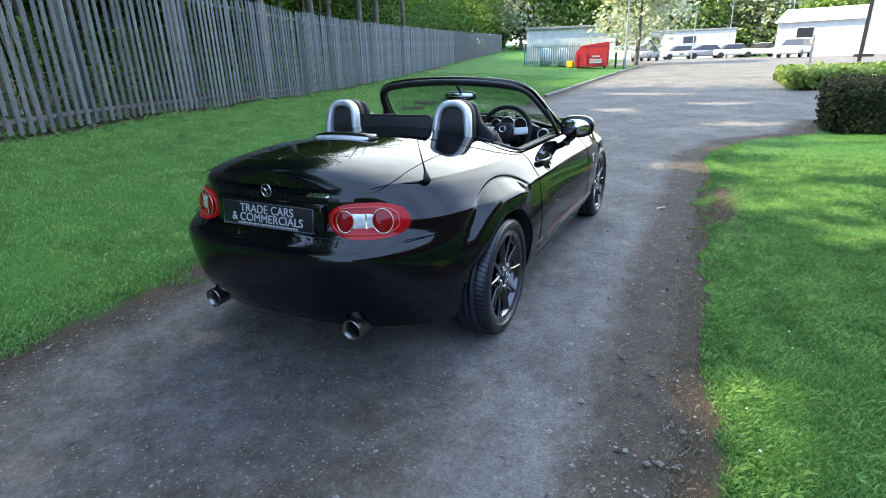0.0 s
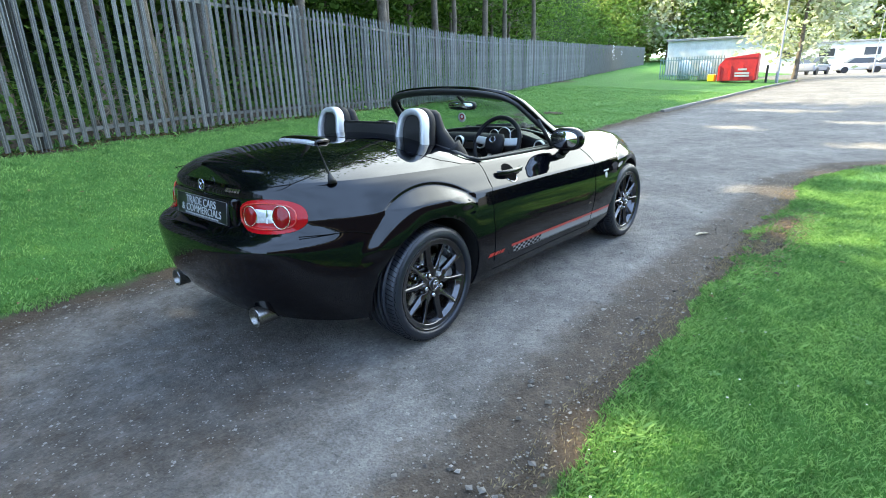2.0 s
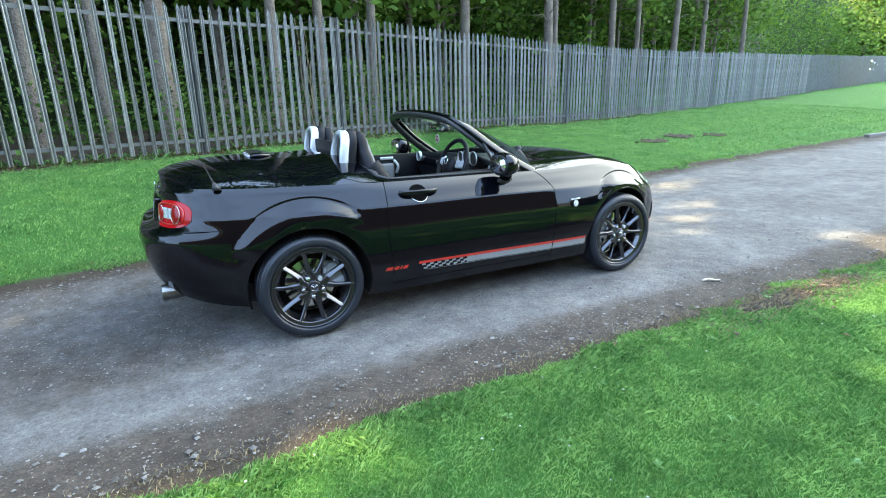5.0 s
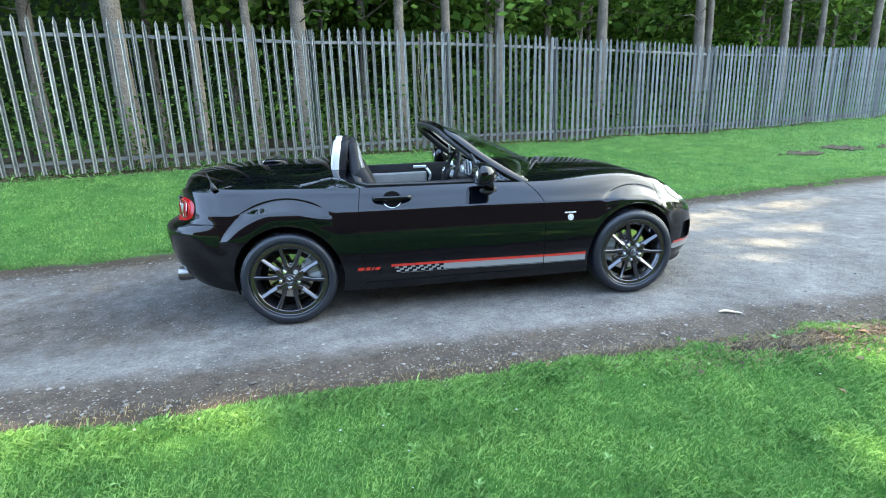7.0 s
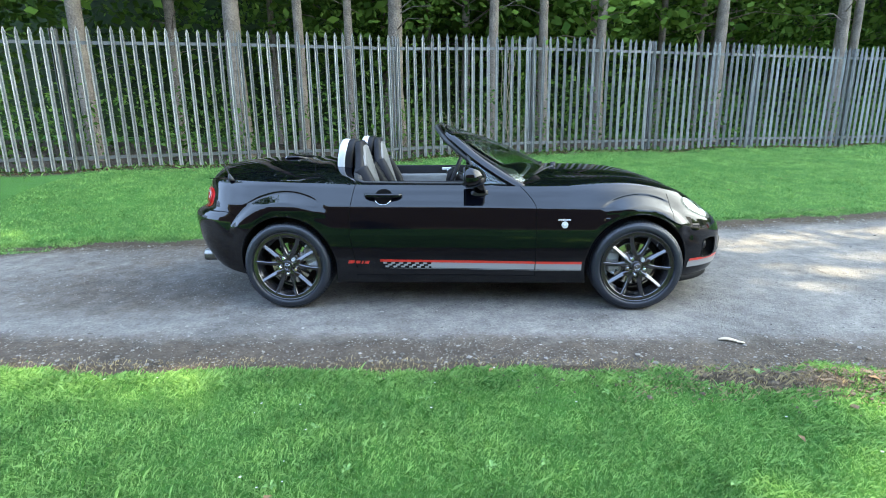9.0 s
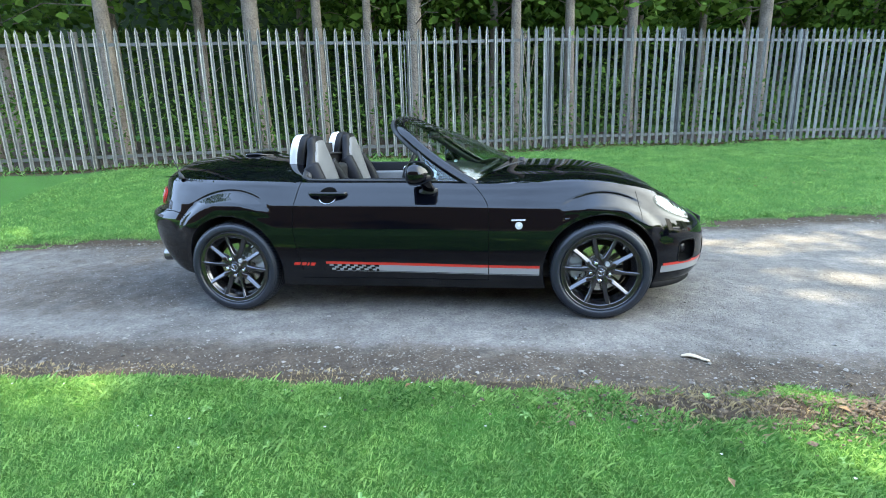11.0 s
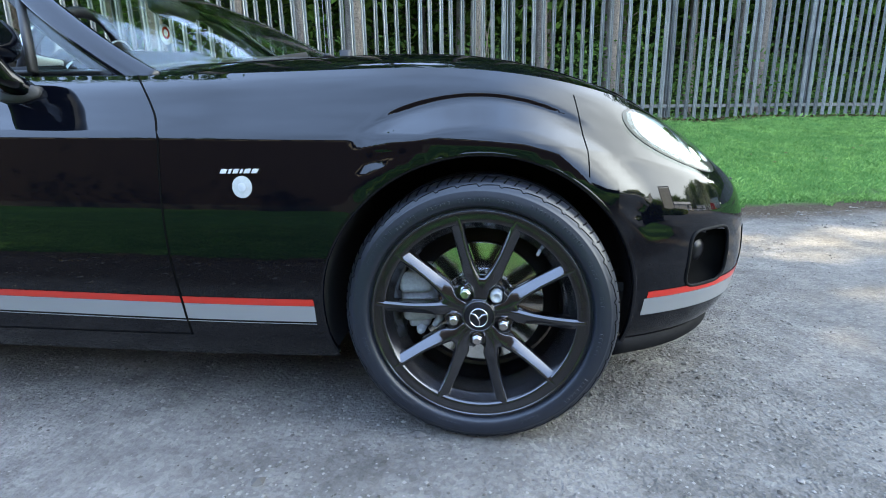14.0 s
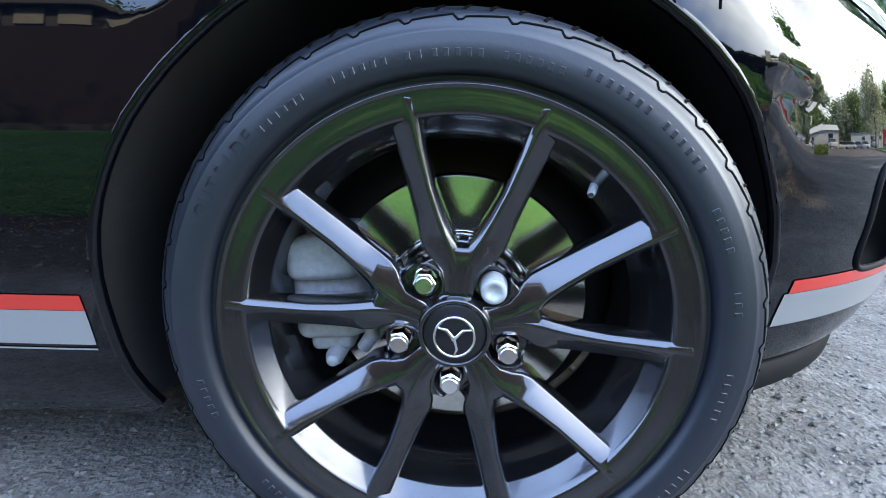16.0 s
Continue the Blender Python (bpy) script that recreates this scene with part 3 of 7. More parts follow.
# ---------- car: materials ----------
M_PAINT = mat("black_mica_paint", (0.0010, 0.0013, 0.0026), 0.02)
M_PAINT.node_tree.nodes["Principled BSDF"].inputs["IOR"].default_value = 1.46
M_TRIM = mat("black_plastic", (0.015, 0.015, 0.016), 0.55, dark=(0.009, 0.009, 0.009), scale=30, amount=0.5)
M_LIP = mat("dark_matt_plastic", (0.006, 0.006, 0.007), 0.7, spec=0.12, dark=(0.004, 0.004, 0.004), scale=30, amount=0.5)
M_GAP = mat("panel_gap", (0.002, 0.002, 0.002), 0.9, spec=0.05)
M_TYRE = mat("tyre_rubber", (0.0115, 0.0145, 0.021), 0.40, dark=(0.008, 0.0105, 0.016), scale=8, fine=90, amount=0.8, bump=0.00015, bump_scale=220)
M_RIM = mat("gunmetal_wheel", (0.050, 0.050, 0.055), 0.18, 0.9, coat=1.0)
M_CHROME = mat("chrome", (0.75, 0.75, 0.77), 0.12, 1.0)
M_SILVER = mat("satin_silver", (0.55, 0.56, 0.57), 0.5, 0.7)
M_DISC = mat("brake_disc", (0.60, 0.60, 0.57), 0.17, 1.0, dark=(0.46, 0.45, 0.42), scale=25, amount=0.5)
M_CAST = mat("cast_aluminium", (0.42, 0.44, 0.45), 0.6, 0.3, dark=(0.27, 0.28, 0.28), scale=15, amount=0.6)
M_GREY = mat("grey_leather", (0.135, 0.136, 0.138), 0.5, dark=(0.105, 0.105, 0.107), scale=12, fine=200, amount=0.5, bump=0.0004, bump_scale=300)
M_LEATHER = mat("black_leather", (0.008, 0.008, 0.010), 0.55, spec=0.2, dark=(0.005, 0.005, 0.006), scale=12, fine=200, amount=0.5, bump=0.0004, bump_scale=300)
M_RED = mat("red_lens", (0.36, 0.004, 0.008), 0.08, spec=0.3)
M_REDDARK = mat("dark_red_lens", (0.22, 0.003, 0.005), 0.06, spec=0.4)
M_CLEAR = mat("clear_reflector", (0.78, 0.78, 0.78), 0.2, 0.25, dark=(0.36, 0.36, 0.37), scale=70, amount=0.6, coat=0.6)
M_STRIPE_RED = mat("red_decal", (0.50, 0.022, 0.012), 0.3, coat=0.5)
M_STRIPE_GREY = mat("grey_decal", (0.20, 0.204, 0.208), 0.3, coat=0.5)
M_BLACKDECAL = mat("black_decal", (0.008, 0.008, 0.008), 0.3)
M_WHITEDECAL = mat("white_decal", (0.42, 0.43, 0.42), 0.35, dark=(0.30, 0.31, 0.30), scale=60, amount=0.6)
M_PLATE = mat("plate_black", (0.008, 0.008, 0.010), 0.3, spec=0.35)


def glass_mat(name, tint=(0.86, 0.93, 0.9), rough=0.0):
    m = bpy.data.materials.new(name)
    m.use_nodes = True
    n, l = m.node_tree.nodes, m.node_tree.links
    tr, gl, mx, lw = n.new("ShaderNodeBsdfTransparent"), n.new("ShaderNodeBsdfGlossy"), n.new("ShaderNodeMixShader"), n.new("ShaderNodeLayerWeight")
    tr.inputs[0].default_value = (*tint, 1)
    gl.inputs["Roughness"].default_value = 0.01
    lw.inputs[0].default_value = 0.5
    pw, ad = n.new("ShaderNodeMath"), n.new("ShaderNodeMath")
    pw.operation, ad.operation = "POWER", "MULTIPLY_ADD"
    pw.inputs[1].default_value, ad.inputs[1].default_value, ad.inputs[2].default_value = 4.5, 0.85, 0.045
    l.new(lw.outputs["Facing"], pw.inputs[0]), l.new(pw.outputs[0], ad.inputs[0])
    l.new(ad.outputs[0], mx.inputs[0]), l.new(tr.outputs[0], mx.inputs[1]), l.new(gl.outputs[0], mx.inputs[2])
    l.new(mx.outputs[0], n["Material Output"].inputs[0])
    return m


M_GLASS = glass_mat("windscreen_glass")

# ---------- car: the shape of the shell ----------
def pchip(table):
    """A smooth curve through (x, y) rows that does not overshoot."""
    xs = np.array([r[0] for r in table], float)
    ys = np.array([r[1] for r in table], float)
    h, dl = np.diff(xs), np.diff(ys) / np.diff(xs)
    d = np.zeros(len(xs))
    for i in range(1, len(xs) - 1):
        if dl[i - 1] * dl[i] > 0:
            d[i] = 2 * dl[i - 1] * dl[i] / (dl[i - 1] + dl[i])
    d[0], d[-1] = dl[0], dl[-1]

    def f(x):
        x = np.clip(np.asarray(x, float), xs[0], xs[-1])
        i = np.clip(np.searchsorted(xs, x, side="right") - 1, 0, len(xs) - 2)
        t = (x - xs[i]) / h[i]
        return ((1 + 2 * t) * (1 - t) ** 2) * ys[i] + t * (1 - t) ** 2 * h[i] * d[i] + t * t * (3 - 2 * t) * ys[i + 1] + t * t * (t - 1) * h[i] * d[i + 1]
    return f


def nstep(a, b, x):
    t = np.clip((x - a) / (b - a), 0, 1)
    return t * t * (3 - 2 * t)


X_REAR, X_NOSE, HALF, SQUARE = -0.845, 3.06, 0.868, 3.5
X_MID, X_HALF = (X_REAR + X_NOSE) / 2, (X_NOSE - X_REAR) / 2
AXLES = (0.0, 2.33)
ARCH_R, ARCH_Z = 0.347, 0.306
z_waist = pchip([(-0.88, 0.855), (-0.74, 0.87), (-0.5, 0.875), (-0.2, 0.878), (0.2, 0.88), (0.6, 0.875), (1.2, 0.868), (1.6, 0.858), (1.9, 0.848), (2.2, 0.838), (2.45, 0.81), (2.65, 0.77), (2.8, 0.715), (2.9, 0.67), (3.07, 0.60)])
belt_drop = pchip([(-0.88, 0.0), (-0.6, 0.002), (-0.3, 0.012), (0.0, 0.02), (0.3, 0.028), (0.6, 0.033), (1.2, 0.034), (1.6, 0.032), (1.9, 0.022), (2.2, 0.010), (2.45, 0.0), (3.07, 0.0)])
z_shoulder = lambda x: z_waist(x) - belt_drop(x)
z_sill = pchip([(-0.88, 0.285), (-0.7, 0.265), (-0.45, 0.225), (-0.2, 0.2), (0.4, 0.185), (1.9, 0.185), (2.7, 0.17), (3.07, 0.18)])
crown = pchip([(-0.88, 0.0), (-0.77, 0.025), (-0.7, 0.065), (-0.5, 0.1), (-0.2, 0.125), (0.1, 0.125), (0.35, 0.11), (1.5, 0.09), (1.8, 0.085), (2.1, 0.075), (2.4, 0.06), (2.65, 0.035), (2.85, 0.015), (3.07, 0.0)])
inset_side = pchip([(0.0, 0.07), (0.05, 0.052), (0.12, 0.036), (0.2, 0.026), (0.3, 0.011), (0.42, 0.001), (0.48, 0.0), (0.55, 0.002), (0.62, 0.0065), (0.7, 0.0145), (0.775, 0.0235)])
inset_top = pchip([(0.775, 0.0235), (0.80, 0.0345), (0.83, 0.048), (0.9, 0.076), (0.96, 0.105), (1.0, 0.132)])
inset_tail = pchip([(0.0, 0.10), (0.1, 0.06), (0.25, 0.025), (0.42, 0.008), (0.55, 0.0), (0.61, 0.012), (0.66, 0.060), (0.71, 0.108), (0.78, 0.120), (0.9, 0.124), (0.96, 0.130), (1.0, 0.150)])
inset_nose = pchip([(0.0, 0.09), (0.1, 0.04), (0.25, 0.012), (0.45, 0.0), (0.6, 0.004), (0.75, 0.02), (0.87, 0.055), (1.0, 0.14)])


def outline():
    """The car's plan at its widest, right half from tail to nose: (c, s) with x = X_MID + X_HALF c and y = -HALF s."""
    xs = np.arange(-0.90, 0.9001, 0.0050)
    pts = [(c, (1 - abs(c) ** SQUARE) ** (1 / SQUARE)) for c in xs]
    s0 = pts[0][1]
    ends = []
    for k in range(1, 40):
        s = s0 * (1 - k / 39)
        ends.append(((1 - s ** SQUARE) ** (1 / SQUARE), s))
    return np.array([(-c, s) for c, s in reversed(ends)] + pts + ends)


def flare(x, z):
    out = np.zeros_like(x)
    for xw in AXLES:
        r = np.hypot(x - xw, (z - ARCH_Z) * np.where(z > ARCH_Z, 1.0, 0.8))
        k = 0.0 if xw < 1 else -0.036
        lift = np.interp(r, [0.405 + k, 0.432 + k, 0.486 + k, 0.492 + k, 0.504 + k], [0.032, 0.0305, -0.0085, -0.0095, 0.0])
        wide = nstep(0.36, 0.44 + k, r)
        low = 0.12 * nstep(0.05, 0.30, (x - xw) * (1 if xw > 1 else -1))
        up = nstep(0.56, 0.70, z + low) * (1 - wide) + nstep(0.640, 0.690, z + low) * wide
        out = out + lift * np.where(lift > 0, up, nstep(0.68, 0.74, z))
    return out


OUT = outline()
ROWS_V = np.concatenate([np.linspace(0, 0.775, 34), np.linspace(0.781, 1, 26)])


def skirt():
    """Points of the right-hand side, rows by height, columns from tail to nose."""
    c, s = OUT[:, 0], OUT[:, 1]
    gx, gy = np.sign(c) * np.abs(c) ** (SQUARE - 1) / X_HALF, s ** (SQUARE - 1) / HALF
    L = np.hypot(gx, gy)
    nx, ny = gx / L, gy / L
    end = nstep(0.25, 0.9, np.abs(nx))
    x0 = X_MID + X_HALF * c
    waist = 0.012 * np.exp(-((x0 - 1.1) / 0.55) ** 2)
    y0 = HALF * s - waist * s
    rows = []
    for v in ROWS_V:
        side = (inset_side if v <= 0.775 else inset_top)(v)
        tip = np.where(c < 0, inset_tail(v), inset_nose(v))
        d = side * (1 - end) + tip * end
        zs, zb = z_shoulder(x0), z_sill(x0)
        zc = zb + (z_waist(x0) - zb) * 0.775
        z = zb + (zc - zb) * v / 0.775 if v <= 0.775 else zc + (zs - zc) * (v - 0.775) / 0.225
        f = flare(x0, z) * (1 - end)
        x = x0 - nx * d
        y = y0 - ny * d + f
        rows.append(np.stack([x, -np.maximum(y, 0), z], 1))
    return np.array(rows)


SK = skirt()
S_ROWS = np.linspace(1, 0, 34) ** 0.8


def cap_z(x, s):
    w = np.exp(-((x - 2.2) / 0.42) ** 2)
    lift = 0.016 * w * np.exp(-((s - 0.86) / 0.13) ** 2) - 0.012 * w * np.exp(-((s - 0.62) / 0.12) ** 2)
    hump = 0.030 * np.exp(-((x - 0.33) / 0.14) ** 2) * (1 - s ** 6)
    return crown(x) * (1 - s ** 2.3) + hump + lift * np.where(s < 0.999, 1, 0)


def cap():
    top = SK[-1]
    rows = []
    for s in S_ROWS:
        z = top[:, 2] + cap_z(top[:, 0], np.full(len(top), s))
        rows.append(np.stack([top[:, 0], top[:, 1] * s, z], 1))
    return np.array(rows)


CAP = cap()


def side_y(x, z):
    """The outside of the right-hand side at a place along and above the ground."""
    i = int(np.argmin(np.abs(X_MID + X_HALF * OUT[:, 0] - x)))
    col = SK[:, i]
    return float(np.interp(z, col[:, 2], col[:, 1]))


def top_z(x, y):
    top = SK[-1]
    i = int(np.argmin(np.abs(top[:, 0] - x)))
    s = min(1.0, abs(y) / max(1e-3, abs(top[i, 1])))
    return float(top[i, 2] + cap_z(np.array([x]), np.array([s]))[0])


def panel(rows, keep, snap=None):
    """(verts, faces) of those cells of a grid of points whose middle passes keep(); with snap, edge points are moved on to the wheel arch."""
    nr, nc = rows.shape[:2]
    idx, vs, fs = {}, [], []
    cut = None
    if snap:
        mid = (rows[:-1, :-1] + rows[1:, :-1] + rows[:-1, 1:] + rows[1:, 1:]) / 4
        cut = np.zeros(mid.shape[:2], bool)
        for xw in AXLES:
            cut |= (np.hypot(mid[..., 0] - xw, mid[..., 2] - ARCH_Z) <= ARCH_R) & (np.abs(mid[..., 1]) >= 0.4)

    def vid(j, i):
        if (j, i) not in idx:
            idx[(j, i)] = len(vs)
            p = rows[j, i].copy()
            if snap:
                for xw in AXLES:
                    dx, dz = p[0] - xw, p[2] - ARCH_Z
                    r = math.hypot(dx, dz)
                    near_cut = any(0 <= a < nr - 1 and 0 <= b < nc - 1 and cut[a, b] for a in (j - 1, j) for b in (i - 1, i))
                    if near_cut and r < ARCH_R + 0.03 and abs(p[1]) > 0.4 and r > 0.2:
                        p[0], p[2] = xw + dx * ARCH_R / r, ARCH_Z + dz * ARCH_R / r
            vs.append(Vector(p))
        return idx[(j, i)]
    for j in range(nr - 1):
        for i in range(nc - 1):
            q = (rows[j, i] + rows[j + 1, i] + rows[j, i + 1] + rows[j + 1, i + 1]) / 4
            if keep(q):
                fs.append((vid(j, i), vid(j, i + 1), vid(j + 1, i + 1), vid(j + 1, i)))
    return vs, fs


def not_arch(q):
    return all(math.hypot(q[0] - xw, q[2] - ARCH_Z) > ARCH_R or abs(q[1]) < 0.4 for xw in AXLES)


def mirrored(vf):
    vs, fs = vf
    return [Vector((v[0], -v[1], v[2])) for v in vs], [tuple(reversed(f)) for f in fs]


def both(vf):
    vs, fs = vf
    m = mirrored(vf)
    n = len(vs)
    return list(vs) + m[0], list(fs) + [tuple(n + i for i in f) for f in m[1]]


def welded(vf, dist=0.0008):
    bm = bmesh.new()
    vv = [bm.verts.new(v) for v in vf[0]]
    for f in vf[1]:
        if len(set(f)) == len(f):
            try:
                bm.faces.new([vv[i] for i in f])
            except ValueError:
                pass
    bmesh.ops.remove_doubles(bm, verts=bm.verts[:], dist=dist)
    bmesh.ops.recalc_face_normals(bm, faces=bm.faces[:])
    return bm


def ribbon(points, radius, sides=6):
    """A fine round strip along points."""
    return tube([(p, radius) for p in points], sides)


car = thing("car", "glossy black two-seat convertible car with its roof folded down", "car")

DOOR_A, DOOR_B = 0.475, 1.665
NOSE_CUT, TAIL_CUT = 2.62, -0.36


def is_door(q):
    return DOOR_A < q[0] < DOOR_B and q[2] > 0.245


# the shell's panels
rear_wing = panel(SK, lambda q: q[0] < DOOR_A + 0.001 and not_arch(q) and not (q[0] < TAIL_CUT and q[2] < 0.665), True)
bumper_rear = panel(SK, lambda q: q[0] < TAIL_CUT and q[2] <= 0.665 and not_arch(q), True)
front_wing = panel(SK, lambda q: DOOR_B - 0.001 < q[0] < NOSE_CUT and not_arch(q), True)
_row = SK[20][len(OUT) // 2:]
FOG_I = int(np.argmin(np.abs(np.abs(_row[:, 1]) - 0.62)))
FOG = (_row[FOG_I, 0], abs(_row[FOG_I, 1]), 0.395)


def in_fog(q):
    return (math.hypot(q[0] - FOG[0], abs(q[1]) - FOG[1]) / 0.074) ** 5 + (abs(q[2] - FOG[2]) / 0.066) ** 5 < 1


bumper_front = panel(SK, lambda q: q[0] >= NOSE_CUT and not_arch(q) and not in_fog(q), True)
sill = panel(SK, lambda q: DOOR_A < q[0] < DOOR_B and q[2] <= 0.245)
door_skin = panel(SK, is_door)


def cockpit(q):
    return 0.40 + 0.16 * abs(q[1]) ** 2 < q[0] < 1.49 + 0.20 * (1 - (q[1] / 0.72) ** 2) and abs(q[1]) < 0.695 - 0.05 * nstep(0.55, 0.38, q[0])


deck = panel(CAP, lambda q: q[0] < 1.05 and not cockpit(q) and not (-0.76 < q[0] < 0.10 and abs(q[1]) < 0.52))
boot = panel(CAP, lambda q: -0.76 < q[0] < 0.10 and abs(q[1]) < 0.52)
hood_line = lambda q: 1.66 < q[0] < 2.84 and abs(q[1]) < 0.60 - 0.05 * (q[0] - 1.7)
bonnet = panel(CAP, lambda q: hood_line(q) and not cockpit(q))
wing_top = panel(CAP, lambda q: q[0] >= 1.05 and not hood_line(q) and not cockpit(q))

for name, vf, lab in (("rear_body", both(rear_wing), ""), ("rear_bumper", both(bumper_rear), ""), ("front_wing", front_wing, ""), ("front_wing", mirrored(front_wing), ""),
                      ("front_bumper", both(bumper_front), ""), ("sill", sill, ""), ("sill", mirrored(sill), ""), ("rear_deck", both(deck), ""),
                      ("boot_lid", both(boot), ""), ("bonnet", both(bonnet), "smooth black bonnet"), ("scuttle", both(wing_top), "")):
    part(name, welded(vf), M_PAINT, car, lab, smooth=True)
doors = []
for sgn, vf in ((1, door_skin), (-1, mirrored(door_skin))):
    doors.append(part("door", welded(vf), M_PAINT, car, "glossy black door", smooth=True))

# panel gaps: fine dark strips let into the skin
def along_side(rows):
    return [Vector((x, side_y(x, z) - 0.0004, z)) for x, z in rows]


def flip(pts):
    return [Vector((p.x, -p.y, p.z)) for p in pts]


gap_lines = []
rear_edge = [(0.475 - 0.030 * math.sin(min(1.0, (0.845 - z) / 0.30) * math.pi / 2) + 0.045 * max(0.0, (0.55 - z) / 0.3), z) for z in np.linspace(0.845, 0.30, 24)]
front_edge = [(1.665 - 0.105 * float(np.clip((z - 0.69) / 0.14, 0, 1)) ** 1.6, z) for z in np.linspace(0.826, 0.245, 36)]
gap_lines += [along_side(rear_edge), along_side(front_edge), along_side([(x, 0.246) for x in np.linspace(0.475, 1.665, 30)])]
gap_lines += [along_side([(x, 0.665 - 0.03 * nstep(-0.45, -0.30, x)) for x in np.linspace(-0.62, -0.34, 16)])]
for g in gap_lines:
    part("panel_gap", ribbon(g, 0.0021), M_GAP, car)
    part("panel_gap", ribbon(flip(g), 0.0021), M_GAP, car)
def on_top(rows):
    return [Vector((x, y, top_z(x, y) - 0.0003)) for x, y in rows]
boot_line = [(-0.74, -0.40)] + [(-0.72 + 0.02 * k, -0.44 - 0.08 * math.sin(min(1, k / 12) * math.pi / 2)) for k in range(36)]
boot_line = [(x, y) for x, y in boot_line if -0.655 < x < 0.0] + [(0.04, -0.50), (0.08, -0.44), (0.10, -0.34), (0.10, 0.0)]
tonneau = [(0.10, -0.34), (0.16, -0.55), (0.24, -0.66), (0.34, -0.715), (0.44, -0.73)]
hood_side = [(1.69, -0.600), (1.74, -0.598), (1.95, -0.59), (2.2, -0.575), (2.4, -0.56), (2.6, -0.54), (2.71, -0.50), (2.785, -0.42), (2.82, -0.25), (2.83, 0.0)]
for rows in (boot_line, tonneau, hood_side):
    fine = [tuple(Vector(a).lerp(Vector(b), k / 8)) for a, b in zip(rows, rows[1:]) for k in range(8)] + [rows[-1]]
    g = on_top(fine)
    part("panel_gap", ribbon(g, 0.0021), M_GAP, car)
    part("panel_gap", ribbon(flip(g), 0.0021), M_GAP, car)

# floor pan and wheel housings
pan = box_bm(-0.40, 2.72, -0.58, 0.58, 0.19, 0.32, 0.03)
part("floor_pan", pan, M_TRIM, car)
for xw in AXLES:
    for sgn in (-1, 1):
        vs, fs = [], []
        n = 40
        for k in range(n + 1):
            a = math.radians(-17 + 214 * k / n)
            for yy in (0.85, 0.48):
                y = sgn * yy
                if yy > 0.5:
                    y = sgn * (abs(side_y(xw + ARCH_R * math.cos(a), max(0.19, ARCH_Z + ARCH_R * math.sin(a)))) - 0.004)
                vs.append((xw + (ARCH_R + (0.0 if yy > 0.5 else 0.01)) * math.cos(a), y, ARCH_Z + ARCH_R * math.sin(a)))
        for k in range(n):
            fs.append((2 * k, 2 * k + 1, 2 * k + 3, 2 * k + 2))
        c = len(vs)
        vs.append((xw, sgn * 0.48, ARCH_Z))
        fs += [(2 * k + 1, c, 2 * k + 3) for k in range(n)]
        part("wheel_housing", (vs, fs), M_TRIM, car, "black plastic wheel-arch liner", smooth=True)
        # rolled lip of the arch
        lip = []
        for k in range(49):
            a = math.radians(-18 + 216 * k / 48)
            x, z = xw + ARCH_R * math.cos(a), ARCH_Z + ARCH_R * math.sin(a)
            lip.append(Vector((x, sgn * (abs(side_y(x, max(z, 0.19))) - 0.006), z)))
        part("arch_lip", ribbon(lip, 0.0065, 8), M_PAINT, car, smooth=True)


def surf(s, z, out=0.0):
    """A point of the skin by its way along the right-hand outline (metres from the tail's middle) and its height, raised by out."""
    arc = surf_arc
    i = int(np.clip(np.searchsorted(arc, s), 1, len(arc) - 1))
    f = (s - arc[i - 1]) / max(1e-6, arc[i] - arc[i - 1])
    pts = []
    for k in (i - 1, i):
        col = SK[:, k]
        pts.append(np.array([np.interp(z, col[:, 2], col[:, 0]), np.interp(z, col[:, 2], col[:, 1]), z]))
    p = pts[0] * (1 - f) + pts[1] * f
    t = pts[1] - pts[0]
    n = np.array([-t[1], t[0], 0.0])
    n = n / max(1e-9, np.linalg.norm(n))
    if n[1] > 0 and abs(p[1]) > 0.05 or (abs(p[1]) <= 0.05 and n[0] * (p[0] - X_MID) < 0):
        n = -n
    return Vector(p + n * out)


_mid = SK[20]
surf_arc = np.concatenate([[0], np.cumsum(np.linalg.norm(np.diff(_mid, axis=0), axis=1))])


def arc_at(x, y=None):
    """The way along the outline at a place: by x on the side, by y at the ends."""
    n = len(_mid)
    if y is None:
        return float(np.interp(x, _mid[:, 0], surf_arc))
    h = n // 2
    if x < X_MID:
        return float(np.interp(abs(y), np.abs(_mid[:h, 1]), surf_arc[:h]))
    return float(np.interp(-abs(y), -np.abs(_mid[h:, 1]), surf_arc[h:]))


wing_seam = [surf(arc_at(2.557), z, -0.0004) for z in np.linspace(0.765, 0.60, 24)]
part("panel_gap", ribbon(wing_seam, 0.0016), M_GAP, car)
part("panel_gap", ribbon(flip(wing_seam), 0.0016), M_GAP, car)


def patch(s0, s1, z0, z1, out, n=24, m=6, zlo=None, zhi=None):
    """A sheet on the skin between two places along the outline and two heights (which may follow the place)."""
    vs, fs = [], []
    for i in range(n + 1):
        s = s0 + (s1 - s0) * i / n
        a, b = (zlo(s) if zlo else z0), (zhi(s) if zhi else z1)
        for j in range(m + 1):
            vs.append(surf(s, a + (b - a) * j / m, out))
    for i in range(n):
        for j in range(m):
            k = i * (m + 1) + j
            fs.append((k, k + m + 1, k + m + 2, k + 1))
    return vs, fs


